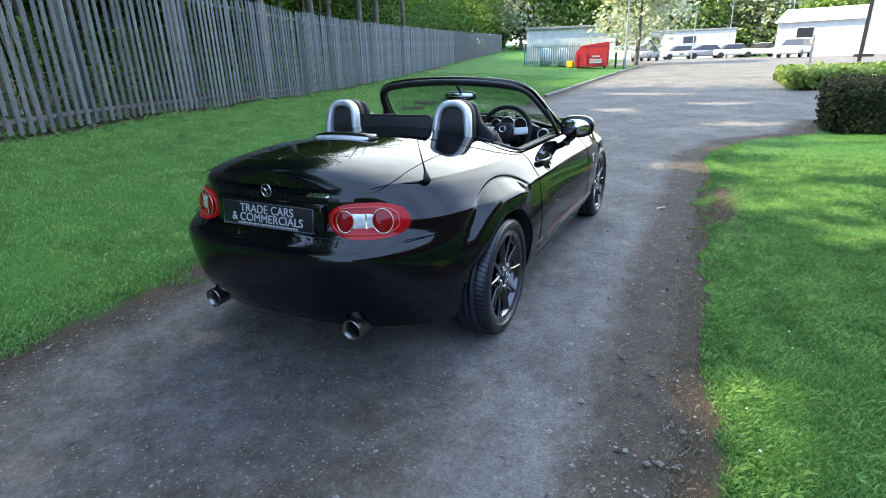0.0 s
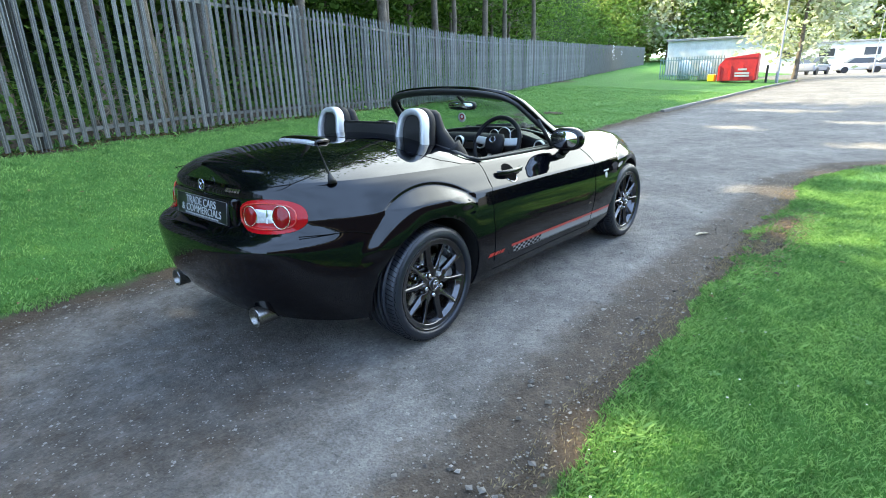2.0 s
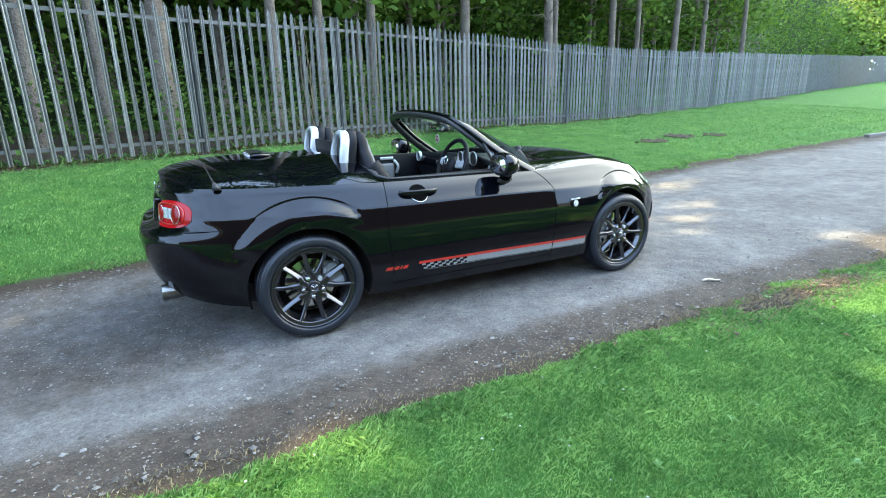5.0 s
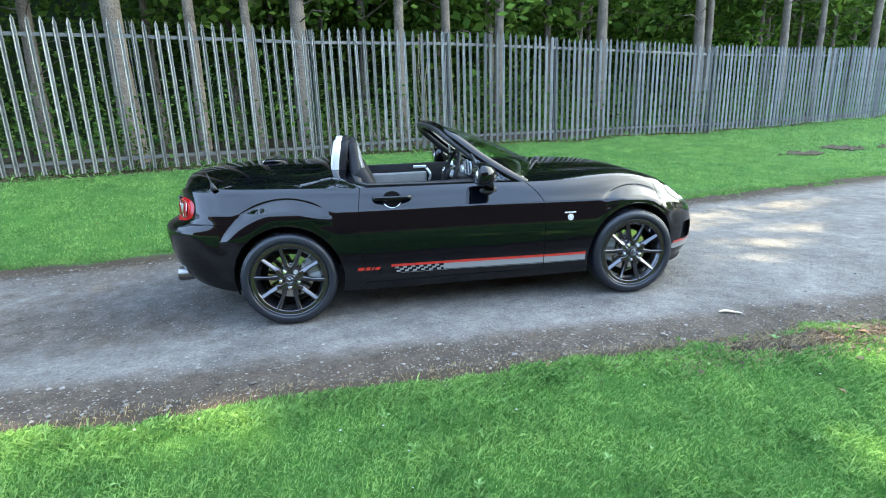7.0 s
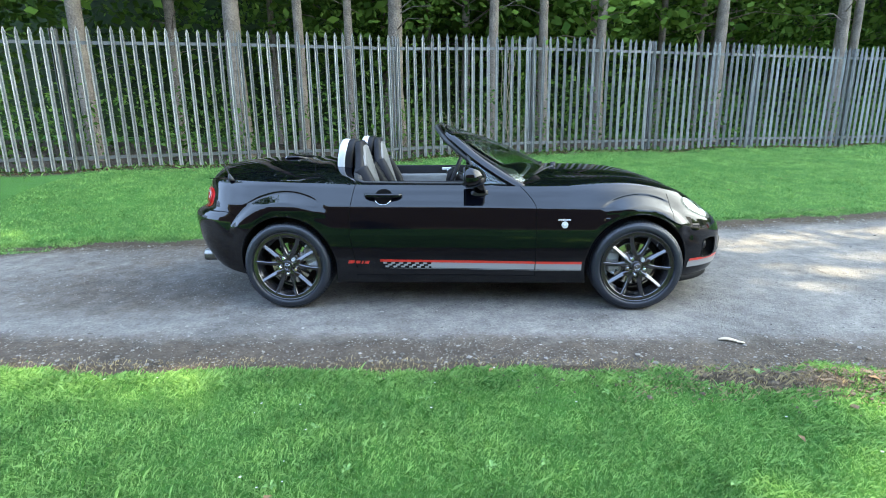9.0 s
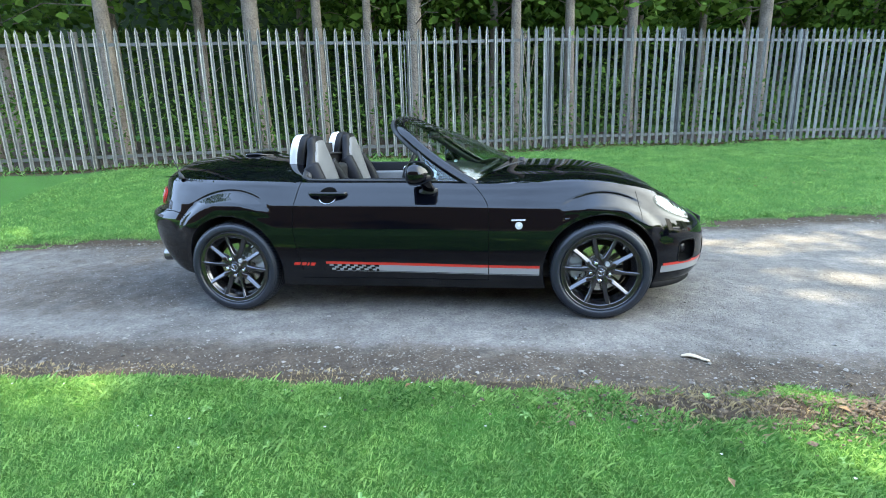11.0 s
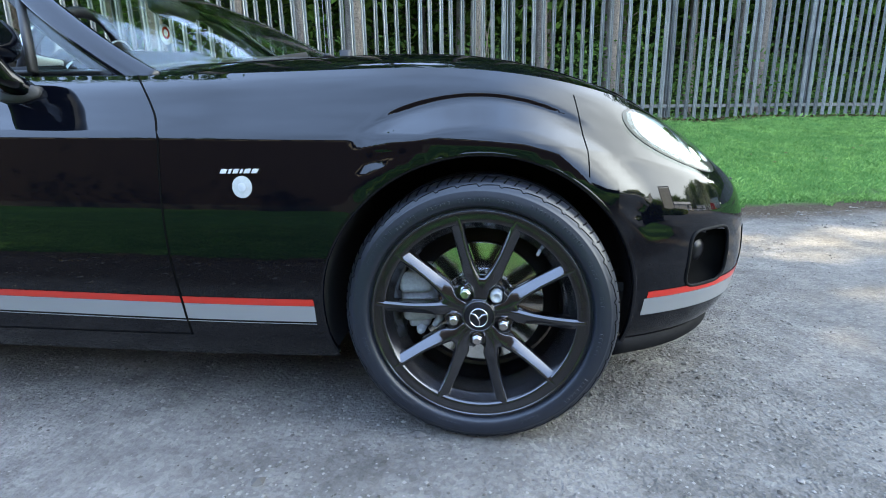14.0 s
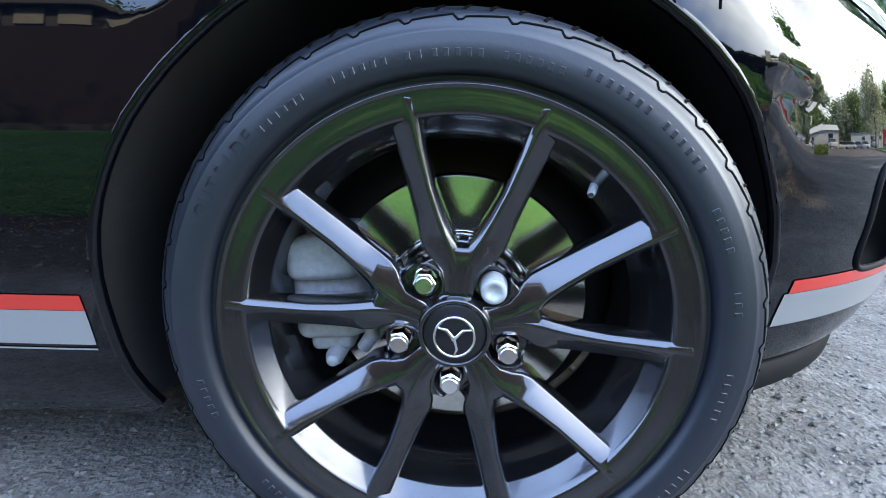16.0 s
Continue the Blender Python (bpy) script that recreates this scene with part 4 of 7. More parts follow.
def blob(s0, z0, a, b, out0, out1, power=2.6, rings=7, n=40, skew=0.0):
    """A rounded lens on the skin: oval of half sizes a, b; its rim stands out0 and its middle out1 proud."""
    vs, fs = [surf(s0, z0, out1)], []
    for r in range(1, rings + 1):
        q = r / rings
        for k in range(n):
            t = 2 * math.pi * k / n
            c, d = math.cos(t), math.sin(t)
            ca, da = math.copysign(abs(c) ** (2 / power), c), math.copysign(abs(d) ** (2 / power), d)
            vs.append(surf(s0 + a * q * ca, z0 + b * q * da + skew * a * q * ca, out0 + (out1 - out0) * (1 - q ** 3)))
    for k in range(n):
        fs.append((0, 1 + k, 1 + (k + 1) % n))
    for r in range(rings - 1):
        for k in range(n):
            p, q = 1 + r * n + k, 1 + r * n + (k + 1) % n
            fs.append((p, p + n, q + n, q))
    return vs, fs

# ---------- wheels ----------
def lathe(profile, n=96, mod=None):
    """(verts, faces): rows of (y, r) turned round the Y axis. mod(i, k) gives a change of radius."""
    vs, fs = [], []
    for i, (y, r) in enumerate(profile):
        for k in range(n):
            a = 2 * math.pi * k / n
            rr = r + (mod(i, k) if mod else 0)
            vs.append(Vector((rr * math.sin(a), y, rr * math.cos(a))))
    for i in range(len(profile) - 1):
        for k in range(n):
            a, b = i * n + k, i * n + (k + 1) % n
            fs.append((a, b, b + n, a + n))
    return vs, fs


half = [(y, r if r < 0.2432 else 0.2432 + (r - 0.2432) * 0.93) for y, r in [(-0.088, 0.226), (-0.098, 0.2325), (-0.1035, 0.2358), (-0.0990, 0.2366), (-0.0975, 0.2382), (-0.0995, 0.2388), (-0.0985, 0.2404), (-0.1000, 0.2412), (-0.1100, 0.2436), (-0.1135, 0.2475), (-0.1150, 0.254), (-0.1155, 0.260), (-0.1145, 0.269),
        (-0.1122, 0.277), (-0.1120, 0.2782), (-0.1095, 0.2800), (-0.1075, 0.2850), (-0.1040, 0.2910), (-0.0985, 0.2965), (-0.0900, 0.3005), (-0.0780, 0.3030), (-0.062, 0.3042), (-0.0555, 0.3045)]]
groove = [(-0.0550, 0.2940), (-0.0455, 0.2940), (-0.0450, 0.3010), (-0.021, 0.3016), (-0.0205, 0.2950), (-0.0110, 0.2950), (-0.0105, 0.3018), (0.0, 0.3018)]
prof = half + groove
prof = prof + [(-y, r) for y, r in reversed(prof[:-1])]
tyre_mesh = mesh_of("tyre", *lathe(prof, 192), M_TYRE, True)


def shoulder(r, lift=-0.0002):
    """The tyre's outside at a radius on its shoulder."""
    rr = [q[1] for q in half[8:]]
    r = 0.2432 + (r - 0.2432) * 0.93
    return Vector((0, float(np.interp(r, rr, [q[0] for q in half[8:]])) - lift, r + lift))


def round_y(p, a):
    return Vector((p.z * math.sin(a), p.y, p.z * math.cos(a)))


# the tread's cuts: a stepped line round the shoulder and short slots that run on to the tread
tr_acc = ([], [])
N_CUT = 40
for k in range(N_CUT):
    a0 = 2 * math.pi * k / N_CUT
    w = 2 * math.pi / N_CUT
    line = [(0.0, 0.2868), (0.10, 0.2872), (0.16, 0.2895), (0.6, 0.2908), (0.92, 0.2918), (0.97, 0.2890), (1.02, 0.2868)]
    fine = [(p[0] + (q[0] - p[0]) * j / 3, p[1] + (q[1] - p[1]) * j / 3) for p, q in zip(line, line[1:]) for j in range(3)] + [line[-1]]
    add_to(tr_acc, tube([(round_y(shoulder(r), a0 + f * w), 0.0012) for f, r in fine], 4))
    for off, lo in ((0.10, 0.2958), (0.58, 0.2950)):
        pts = [round_y(shoulder(r, -0.0004), a0 + (off + 0.05 * i) * w) for i, r in enumerate((lo, 0.2985, 0.3008, 0.3028, 0.3041))]
        pts.append(round_y(Vector((0, -0.0565, 0.2998)), a0 + (off + 0.28) * w))
        add_to(tr_acc, tube([(q, 0.0021) for q in pts], 5))
    for y0, y1 in ((-0.044, -0.022), (-0.010, 0.010), (0.022, 0.044)):
        add_to(tr_acc, tube([(round_y(Vector((0, y0, 0.3003)), a0), 0.0012), (round_y(Vector((0, y1, 0.3010)), a0 + 0.4 * w), 0.0012)], 4))
tread_mesh = mesh_of("tread_cut", *tr_acc, M_GAP)
rim_prof = [(-0.086, 0.2285), (-0.100, 0.2325), (-0.1045, 0.2350), (-0.1060, 0.2345), (-0.1060, 0.2332), (-0.1040, 0.2318), (-0.1034, 0.2300), (-0.1026, 0.2210), (-0.1018, 0.2115), (-0.1008, 0.2092), (-0.0985, 0.2072), (-0.0940, 0.2055), (-0.0780, 0.1940), (-0.0750, 0.1922), (-0.045, 0.1880), (-0.041, 0.1850), (-0.036, 0.1840), (-0.02, 0.1815), (0.02, 0.1790), (0.06, 0.190), (0.095, 0.206), (0.10, 0.222)]
rim_mesh = mesh_of("rim", *lathe(rim_prof, 144), M_RIM, True)
TURN_W = math.radians(4.5)


def spoke_mesh(side):
    """One arm of a V pair, along +Z: a ridge near the V's inside, a broad facet falling to its outside, a web at the hub."""
    rows = [(0.034, 0.0068, 0.0140, -0.0900, 0.040), (0.046, 0.0078, 0.0160, -0.0912, 0.040), (0.060, 0.0092, 0.0188, -0.0922, 0.040), (0.070, 0.0132, 0.0268, -0.0930, 0.040), (0.078, 0.0178, 0.0352, -0.0935, 0.040), (0.088, 0.0222, 0.0385, -0.0940, 0.038), (0.100, 0.0270, 0.0350, -0.0945, 0.036), (0.120, 0.0345, 0.0315, -0.0955, 0.034), (0.15, 0.0450, 0.0285, -0.0970, 0.031), (0.185, 0.0555, 0.0285, -0.1000, 0.028), (0.205, 0.0615, 0.0292, -0.1022, 0.026), (0.216, 0.0648, 0.0298, -0.1034, 0.020), (0.2268, 0.0680, 0.0304, -0.1040, 0.014), (0.2292, 0.0688, 0.0304, -0.1033, 0.008)]
    vs, fs = [], []
    sec = [(0.5, 1.0), (0.5, 0.52), (0.44, 0.36), (-0.20, -0.01), (-0.30, -0.01), (-0.47, 0.16), (-0.5, 0.30), (-0.5, 1.0)]
    for z, off, w, y, dep in rows:
        zz = math.sqrt(max(0, z * z - off * off))
        flat = 0.25 if z < 0.065 else (0.25 + 0.75 * min(1.0, (z - 0.065) / 0.04))
        for a, b in sec:
            vs.append(Vector((side * (off + a * w), y + (b * flat if b < 0.9 else b) * dep, zz)))
    m = len(sec)
    for i in range(len(rows) - 1):
        for j in range(m):
            a, b = i * m + j, i * m + (j + 1) % m
            fs.append((a, b, b + m, a + m))
    fs.append(tuple(range(m - 1, -1, -1)))
    fs.append(tuple((len(rows) - 1) * m + j for j in range(m)))
    bm = welded((vs, fs), 1e-6)
    sharp = [e for e in bm.edges if e.is_manifold and e.calc_face_angle(0) > 0.45 and min(v.co.length for v in e.verts) < 0.225]
    bmesh.ops.bevel(bm, geom=sharp, offset=0.0010, segments=2, affect="EDGES", profile=0.6)
    for e in bm.edges:
        if e.calc_face_angle(0) > 0.55:
            e.smooth = False
    me = bpy.data.meshes.new("spoke")
    bm.to_mesh(me), bm.free()
    me.materials.append(M_RIM)
    me.polygons.foreach_set("use_smooth", [True] * len(me.polygons))
    return me


spokes = (spoke_mesh(-1), spoke_mesh(1))
# the web that joins the two arms of a pair below the V
wv, wf = [], []
for z, hw, y in ((0.034, 0.0090, -0.0900), (0.060, 0.0105, -0.0924), (0.074, 0.0115, -0.0932), (0.082, 0.0105, -0.0930), (0.0865, 0.0080, -0.0905), (0.088, 0.0070, -0.0700)):
    wv += [Vector((-hw, y + 0.0006, z)), Vector((0, y, z)), Vector((hw, y + 0.0006, z))]
for i in range(5):
    for j in range(2):
        k = i * 3 + j
        wf.append((k, k + 1, k + 4, k + 3))
web_mesh = mesh_of("web", wv, wf, M_RIM, True)
# hub: a plate with five round wells sunk into it, and a raised ring round the cap
hv, hf = [], []
HA, HR = 300, [0.030, 0.0305, 0.0312, 0.0318, 0.0335, 0.0350, 0.0358, 0.0366, 0.0375] + [0.0375 + 0.0012 * k for k in range(1, 33)] + [0.0765, 0.0768]
for r in HR:
    for k in range(HA):
        a = 2 * math.pi * k / HA
        y = -0.0865
        if r < 0.0375:
            y = float(np.interp(r, [0.030, 0.0312, 0.0318, 0.0350, 0.0366, 0.0375], [-0.090, -0.0925, -0.0985, -0.0985, -0.096, -0.0865]))
        rel = (a - math.radians(36)) % (2 * math.pi / 5)
        rel = min(rel, 2 * math.pi / 5 - rel)
        d = math.hypot(r * math.cos(rel) - 0.0575, r * math.sin(rel))
        if r >= 0.0375:
            y += 0.016 * float(np.clip((0.0205 - d) / 0.0020, 0, 1)) - 0.0020 * math.exp(-((d - 0.0216) / 0.0012) ** 2)
        if r > 0.0762:
            y = -0.05 if r < 0.0767 else 0.0
        hv.append(Vector((r * math.sin(a), y, r * math.cos(a))))
for i in range(len(HR) - 1):
    for k in range(HA):
        a, b = i * HA + k, i * HA + (k + 1) % HA
        hf.append((a, b, b + HA, a + HA))
hub_mesh = mesh_of("hub", hv, hf, M_RIM, True)
nut_mesh = bpy.data.meshes.new("wheel_nut")
bm = bmesh.new()
bmesh.ops.create_cone(bm, cap_ends=True, segments=6, radius1=0.0116, radius2=0.0116, depth=0.018, matrix=pose(0, -0.084, 0, 90, 0, 0))
bmesh.ops.create_cone(bm, cap_ends=True, segments=24, radius1=0.0088, radius2=0.0088, depth=0.006, matrix=pose(0, -0.0955, 0, 90, 0, 0))
bmesh.ops.create_cone(bm, cap_ends=True, segments=24, radius1=0.0138, radius2=0.0120, depth=0.006, matrix=pose(0, -0.075, 0, 90, 0, 0))
bmesh.ops.bevel(bm, geom=bm.edges[:], offset=0.0008, segments=1, affect="EDGES")
bm.to_mesh(nut_mesh), bm.free()
nut_mesh.materials.append(M_CHROME)
lock_mesh = mesh_of("locking_nut", *lathe([(-0.073, 0.0140), (-0.080, 0.0140), (-0.081, 0.0130), (-0.0955, 0.0126), (-0.0975, 0.0115), (-0.0975, 0.007), (-0.0960, 0.0065), (-0.0960, 0.0)], 30), M_CAST, True)
cap_mesh = mesh_of("centre_cap", *lathe([(-0.08, 0.031), (-0.0805, 0.0305), (-0.0815, 0.0290), (-0.0822, 0.0)], 48), M_PLATE, True)
# emblem: an oval ring with a winged bar, plain shape
em = ([], [])
add_to(em, ribbon([Vector((0.0195 * math.sin(a), -0.0882, 0.0205 * math.cos(a))) for a in np.linspace(0, 2 * math.pi, 41)], 0.0015, 6))
for sx in (-1, 1):
    add_to(em, tube([(Vector((sx * 0.016, -0.0886, 0.0085)), 0.0010), (Vector((sx * 0.008, -0.0888, 0.0075)), 0.0019), (Vector((0, -0.0888, -0.002)), 0.0022), (Vector((0, -0.0886, -0.004)), 0.0014)], 6))
add_to(em, tube([(Vector((0.0, -0.0886, -0.002)), 0.0016), (Vector((0.003, -0.0886, -0.012)), 0.0014), (Vector((0.001, -0.0886, -0.0185)), 0.0010)], 6))
emblem_mesh = mesh_of("emblem", *em, M_CHROME, True)
disc_mesh = mesh_of("brake_disc", *lathe([(0.0, 0.06), (-0.032, 0.062), (-0.034, 0.070), (-0.030, 0.078), (-0.010, 0.081), (-0.006, 0.083), (-0.006, 0.0838), (-0.006, 0.1428), (-0.006, 0.1435), (-0.001, 0.145), (0.014, 0.145), (0.016, 0.142), (0.016, 0.06)], 96), M_DISC, True)
backing_mesh = mesh_of("drum_shield", *lathe([(0.03, 0.0), (0.03, 0.15), (0.07, 0.188)], 48), M_TRIM, True)


def cast_piece(name, x0, x1, y0, y1, z0, z1, bev):
    me = bpy.data.meshes.new(name)
    b = box_bm(x0, x1, y0, y1, z0, z1, bev, 4)
    b.to_mesh(me), b.free()
    me.materials.append(M_CAST)
    me.polygons.foreach_set("use_smooth", [True] * len(me.polygons))
    return me


# a cast floating caliper: two rounded lobes on a bridge, a curved arm and a bracket below
caliper_set = [cast_piece("brake_caliper", 0.100, 0.182, -0.034, 0.03, -0.098, 0.028, 0.012),
               cast_piece("caliper_lobe", 0.102, 0.180, -0.052, -0.02, -0.094, -0.044, 0.0125),
               cast_piece("caliper_lobe", 0.104, 0.178, -0.050, -0.02, -0.028, 0.024, 0.0125),
               cast_piece("caliper_bracket", 0.120, 0.170, -0.030, 0.02, 0.022, 0.046, 0.008),
               mesh_of("caliper_arm", *tube([(Vector((0.108, -0.036, -0.022)), 0.008), (Vector((0.096, -0.040, 0.0)), 0.009), (Vector((0.094, -0.040, 0.022)), 0.009), (Vector((0.108, -0.034, 0.040)), 0.008)], 10), M_CAST, True)]
bolt_mesh = mesh_of("guide_bolt", *lathe([(0.005, 0.0115), (-0.036, 0.0105), (-0.038, 0.0075), (-0.046, 0.0072), (-0.0475, 0.006), (-0.0475, 0.0)], 16), M_CAST, True)
bar_mesh = bpy.data.meshes.new("moulded_bar")
bm = box_bm(-0.0022, 0.0022, -0.0009, 0.0003, -0.0034, 0.0034, 0.0004, 1)
bm.to_mesh(bar_mesh), bm.free()
bar_mesh.materials.append(M_TYRE)


def text_mesh(words, size, depth, material, align="CENTER"):
    cu = bpy.data.curves.new("words", "FONT")
    cu.body, cu.size, cu.extrude, cu.align_x, cu.align_y = words, size, depth, align, "CENTER"
    ob = bpy.data.objects.new("words", cu)
    scene.collection.objects.link(ob)
    bpy.context.view_layer.update()
    me = bpy.data.meshes.new_from_object(ob.evaluated_get(bpy.context.evaluated_depsgraph_get()))
    bpy.data.objects.remove(ob)
    me.materials.clear()
    me.materials.append(material)
    return me


letters = {ch: text_mesh(ch, 0.018, 0.0010, M_TYRE) for ch in "OUTSIDE"}


def wheel(x, left, front, spin):
    w = new("wheel")
    w.parent = car
    w.matrix_basis = pose(x, 0.715 if left else -0.715, 0.304, 0, 0, 180 if left else 0)
    w["label"] = "dark gunmetal ten-spoke alloy wheel with a low tyre"

    def sub(name, me, m=Matrix()):
        ob = new(name, me)
        ob.parent, ob.matrix_basis = w, m
        return ob
    sub("tyre", tyre_mesh), sub("tread_cut", tread_mesh), sub("rim", rim_mesh), sub("hub", hub_mesh), sub("centre_cap", cap_mesh, Matrix.Translation((0, -0.016, 0)))
    for k in range(5):
        turn = Matrix.Rotation(spin + k * math.radians(72), 4, "Y")
        sub("spoke", spokes[0], turn), sub("spoke", spokes[1], turn), sub("web", web_mesh, turn)
        nut = Matrix.Rotation(spin + math.radians(36 + 72 * k), 4, "Y") @ Matrix.Translation((0, 0.0005, 0.0575))
        sub("locking_nut" if k == 0 else "wheel_nut", lock_mesh if k == 0 else nut_mesh, nut)
    sub("emblem", emblem_mesh, Matrix.Translation((0, -0.016, 0)) @ Matrix.Rotation(spin - 0.03, 4, "Y"))
    sub("brake_disc", disc_mesh)
    sub("drum_shield", backing_mesh)
    back = (180 if front else 20) if not left else (0 if front else 160)
    seat_on = Matrix.Rotation(math.radians(-(back + 4)), 4, "Y")
    for name, me in zip(("brake_caliper", "caliper_lobe", "caliper_lobe", "caliper_bracket", "caliper_arm"), caliper_set):
        sub(name, me, seat_on)
    for bx, bz in ((0.146, -0.106), (0.142, 0.050)):
        sub("guide_bolt", bolt_mesh, seat_on @ Matrix.Translation((bx, 0, bz)))
    sub("valve", mesh_of("valve", *tube([((0, -0.07, 0.196), 0.004), ((0, -0.088, 0.186), 0.004), ((0, -0.092, 0.184), 0.003)], 8), M_SILVER, True), Matrix.Rotation(spin + math.radians(37), 4, "Y"))
    for i, ch in enumerate("OUTSIDE"):
        ang = math.radians(-62 + i * 3.0)
        m = Matrix.Rotation(ang, 4, "Y") @ Matrix.Translation((0, -0.1148, 0.262)) @ pose(0, 0, 0, 90, 0, 0)
        sub("moulded_letter", letters[ch], m)
    for a0, n_bar in ((-41, 5), (-33, 2), (-24, 6), (-9, 2), (-4, 5), (9, 6), (24, 7), (41, 6), (60, 5), (78, 3), (96, 6), (120, 8), (150, 5), (190, 6), (215, 8), (250, 5)):
        for i in range(n_bar):
            sub("moulded_bar", bar_mesh, Matrix.Rotation(math.radians(a0 + i * 2.1), 4, "Y") @ Matrix.Translation((0, -0.1150, 0.258 + (0.007 if a0 in (24, 41, 120) else 0.0))))
    return w


for x, left, front, spin in ((0.0, False, False, TURN_W + 0.03), (2.33, False, True, TURN_W), (0.0, True, False, 0.3), (2.33, True, True, 0.5)):
    wheel(x, left, front, spin)

# ---------- car: details ----------
def sweep(points, wid, dep, up=(0, 0, 1), n=14, power=2.6, closed=False, scale=None):
    """An oval bar along points; wid lies across up and the way, dep along up."""
    pts = [Vector(p) for p in points]
    vs, fs = [], []
    m = len(pts)
    for i, p in enumerate(pts):
        d = (pts[(i + 1) % m] - pts[i - 1]) if closed else (pts[min(i + 1, m - 1)] - pts[max(i - 1, 0)])
        d.normalize()
        u = Vector(up(i) if callable(up) else up)
        s = d.cross(u).normalized()
        u = s.cross(d).normalized()
        k = scale(i / (m - 1)) if scale else 1
        for j in range(n):
            t = 2 * math.pi * j / n
            c, q = math.cos(t), math.sin(t)
            vs.append(p + s * (math.copysign(abs(c) ** (2 / power), c) * wid * k) + u * (math.copysign(abs(q) ** (2 / power), q) * dep * k))
    rng_m = m if closed else m - 1
    for i in range(rng_m):
        for j in range(n):
            a, b = i * n + j, i * n + (j + 1) % n
            c, d2 = ((i + 1) % m) * n + (j + 1) % n, ((i + 1) % m) * n + j
            fs.append((a, b, c, d2))
    if not closed:
        fs += [tuple(reversed(range(n))), tuple((m - 1) * n + j for j in range(n))]
    return vs, fs


def smooth_path(points, k=6):
    """More points on a smooth way through the given ones."""
    P = [Vector(p) for p in points]
    out = []
    for i in range(len(P) - 1):
        a, b, c, d = P[max(i - 1, 0)], P[i], P[i + 1], P[min(i + 2, len(P) - 1)]
        for j in range(k):
            t = j / k
            out.append(0.5 * ((2 * b) + (c - a) * t + (2 * a - 5 * b + 4 * c - d) * t * t + (3 * b - a - 3 * c + d) * t ** 3))
    return out + [P[-1]]


def loft(sections, n=24, power=3.0):
    """A closed body through sections of (centre, half width along y, half depth, lean in degrees)."""
    vs, fs = [], []
    for c, w, d, lean in sections:
        c = Vector(c)
        fx = Vector((math.cos(radians(lean)), 0, math.sin(radians(lean))))
        for j in range(n):
            t = 2 * math.pi * j / n
            a, b = math.cos(t), math.sin(t)
            vs.append(c + Vector((0, 1, 0)) * (math.copysign(abs(a) ** (2 / power), a) * w) + fx * (math.copysign(abs(b) ** (2 / power), b) * d))
    for i in range(len(sections) - 1):
        for j in range(n):
            a, b = i * n + j, i * n + (j + 1) % n
            fs.append((a, b, b + n, a + n))
    fs += [tuple(reversed(range(n))), tuple((len(sections) - 1) * n + j for j in range(n))]
    return vs, fs


def cpart(name, vf, material, parent=car, label="", smooth=True):
    return part(name, welded(vf, 1e-6) if isinstance(vf, tuple) else vf, material, parent, label, smooth)


# --- windscreen
PILLAR = [(1.585, -0.712, 0.812), (1.46, -0.690, 0.882), (1.30, -0.648, 0.988), (1.185, -0.607, 1.080), (1.115, -0.565, 1.140), (1.072, -0.485, 1.178), (1.045, -0.35, 1.200), (1.030, -0.18, 1.212), (1.025, 0.0, 1.216)]
ring = smooth_path(PILLAR, 7)
ring = ring + [Vector((p.x, -p.y, p.z)) for p in reversed(ring[:-1])]
frame_part = new("windscreen_frame")
frame_part.parent = car


def ring_up(i):
    p = ring[i]
    k = sstep(0.62, 0.42, abs(p.y))
    return Vector((0.75, 0, 0.9)) * k + Vector((0.35, math.copysign(0.9, p.y), 0.4)) * (1 - k)


cpart("outer_frame", sweep(ring, 0.030, 0.016, ring_up, 16, 2.8), M_PAINT, frame_part)
inner = [p + Vector((-0.034, -math.copysign(0.012, p.y) if abs(p.y) > 0.1 else 0, -0.012)) for p in ring]
cpart("inner_trim", sweep(inner, 0.026, 0.015, ring_up, 12), M_TRIM, frame_part, "matt black padded trim")
cpart("seal", sweep([p + Vector((0.030, 0, -0.004)) for p in ring], 0.006, 0.006, ring_up, 8), M_GAP, frame_part)
gl_v, gl_f = [], []
GN, GM = 36, 16
for side_off in (0.0, 0.005):
    base_i = len(gl_v)
    for j in range(GM + 1):
        v = j / GM
        for i in range(GN + 1):
            s = -1 + 2 * i / GN
            lo = Vector((1.582 + 0.20 * (1 - s * s), 0.70 * s, 0.818 + 0.105 * (1 - abs(s) ** 2.2)))
            hi = Vector((1.125 - 0.065 * (1 - abs(s) ** 2.5), 0.565 * s, 1.146 + 0.065 * (1 - abs(s) ** 2.2)))
            p = lo.lerp(hi, v)
            p += Vector((0.45, 0, 0.8)) * (0.028 * math.sin(math.pi * v) + side_off)
            gl_v.append(p)
    for j in range(GM):
        for i in range(GN):
            a = base_i + j * (GN + 1) + i
            q = (a, a + 1, a + GN + 2, a + GN + 1)
            gl_f.append(q if side_off else tuple(reversed(q)))
screen = part("windscreen", (gl_v, gl_f), M_GLASS, car, "clear curved windscreen glass", smooth=True)
screen.visible_shadow = False
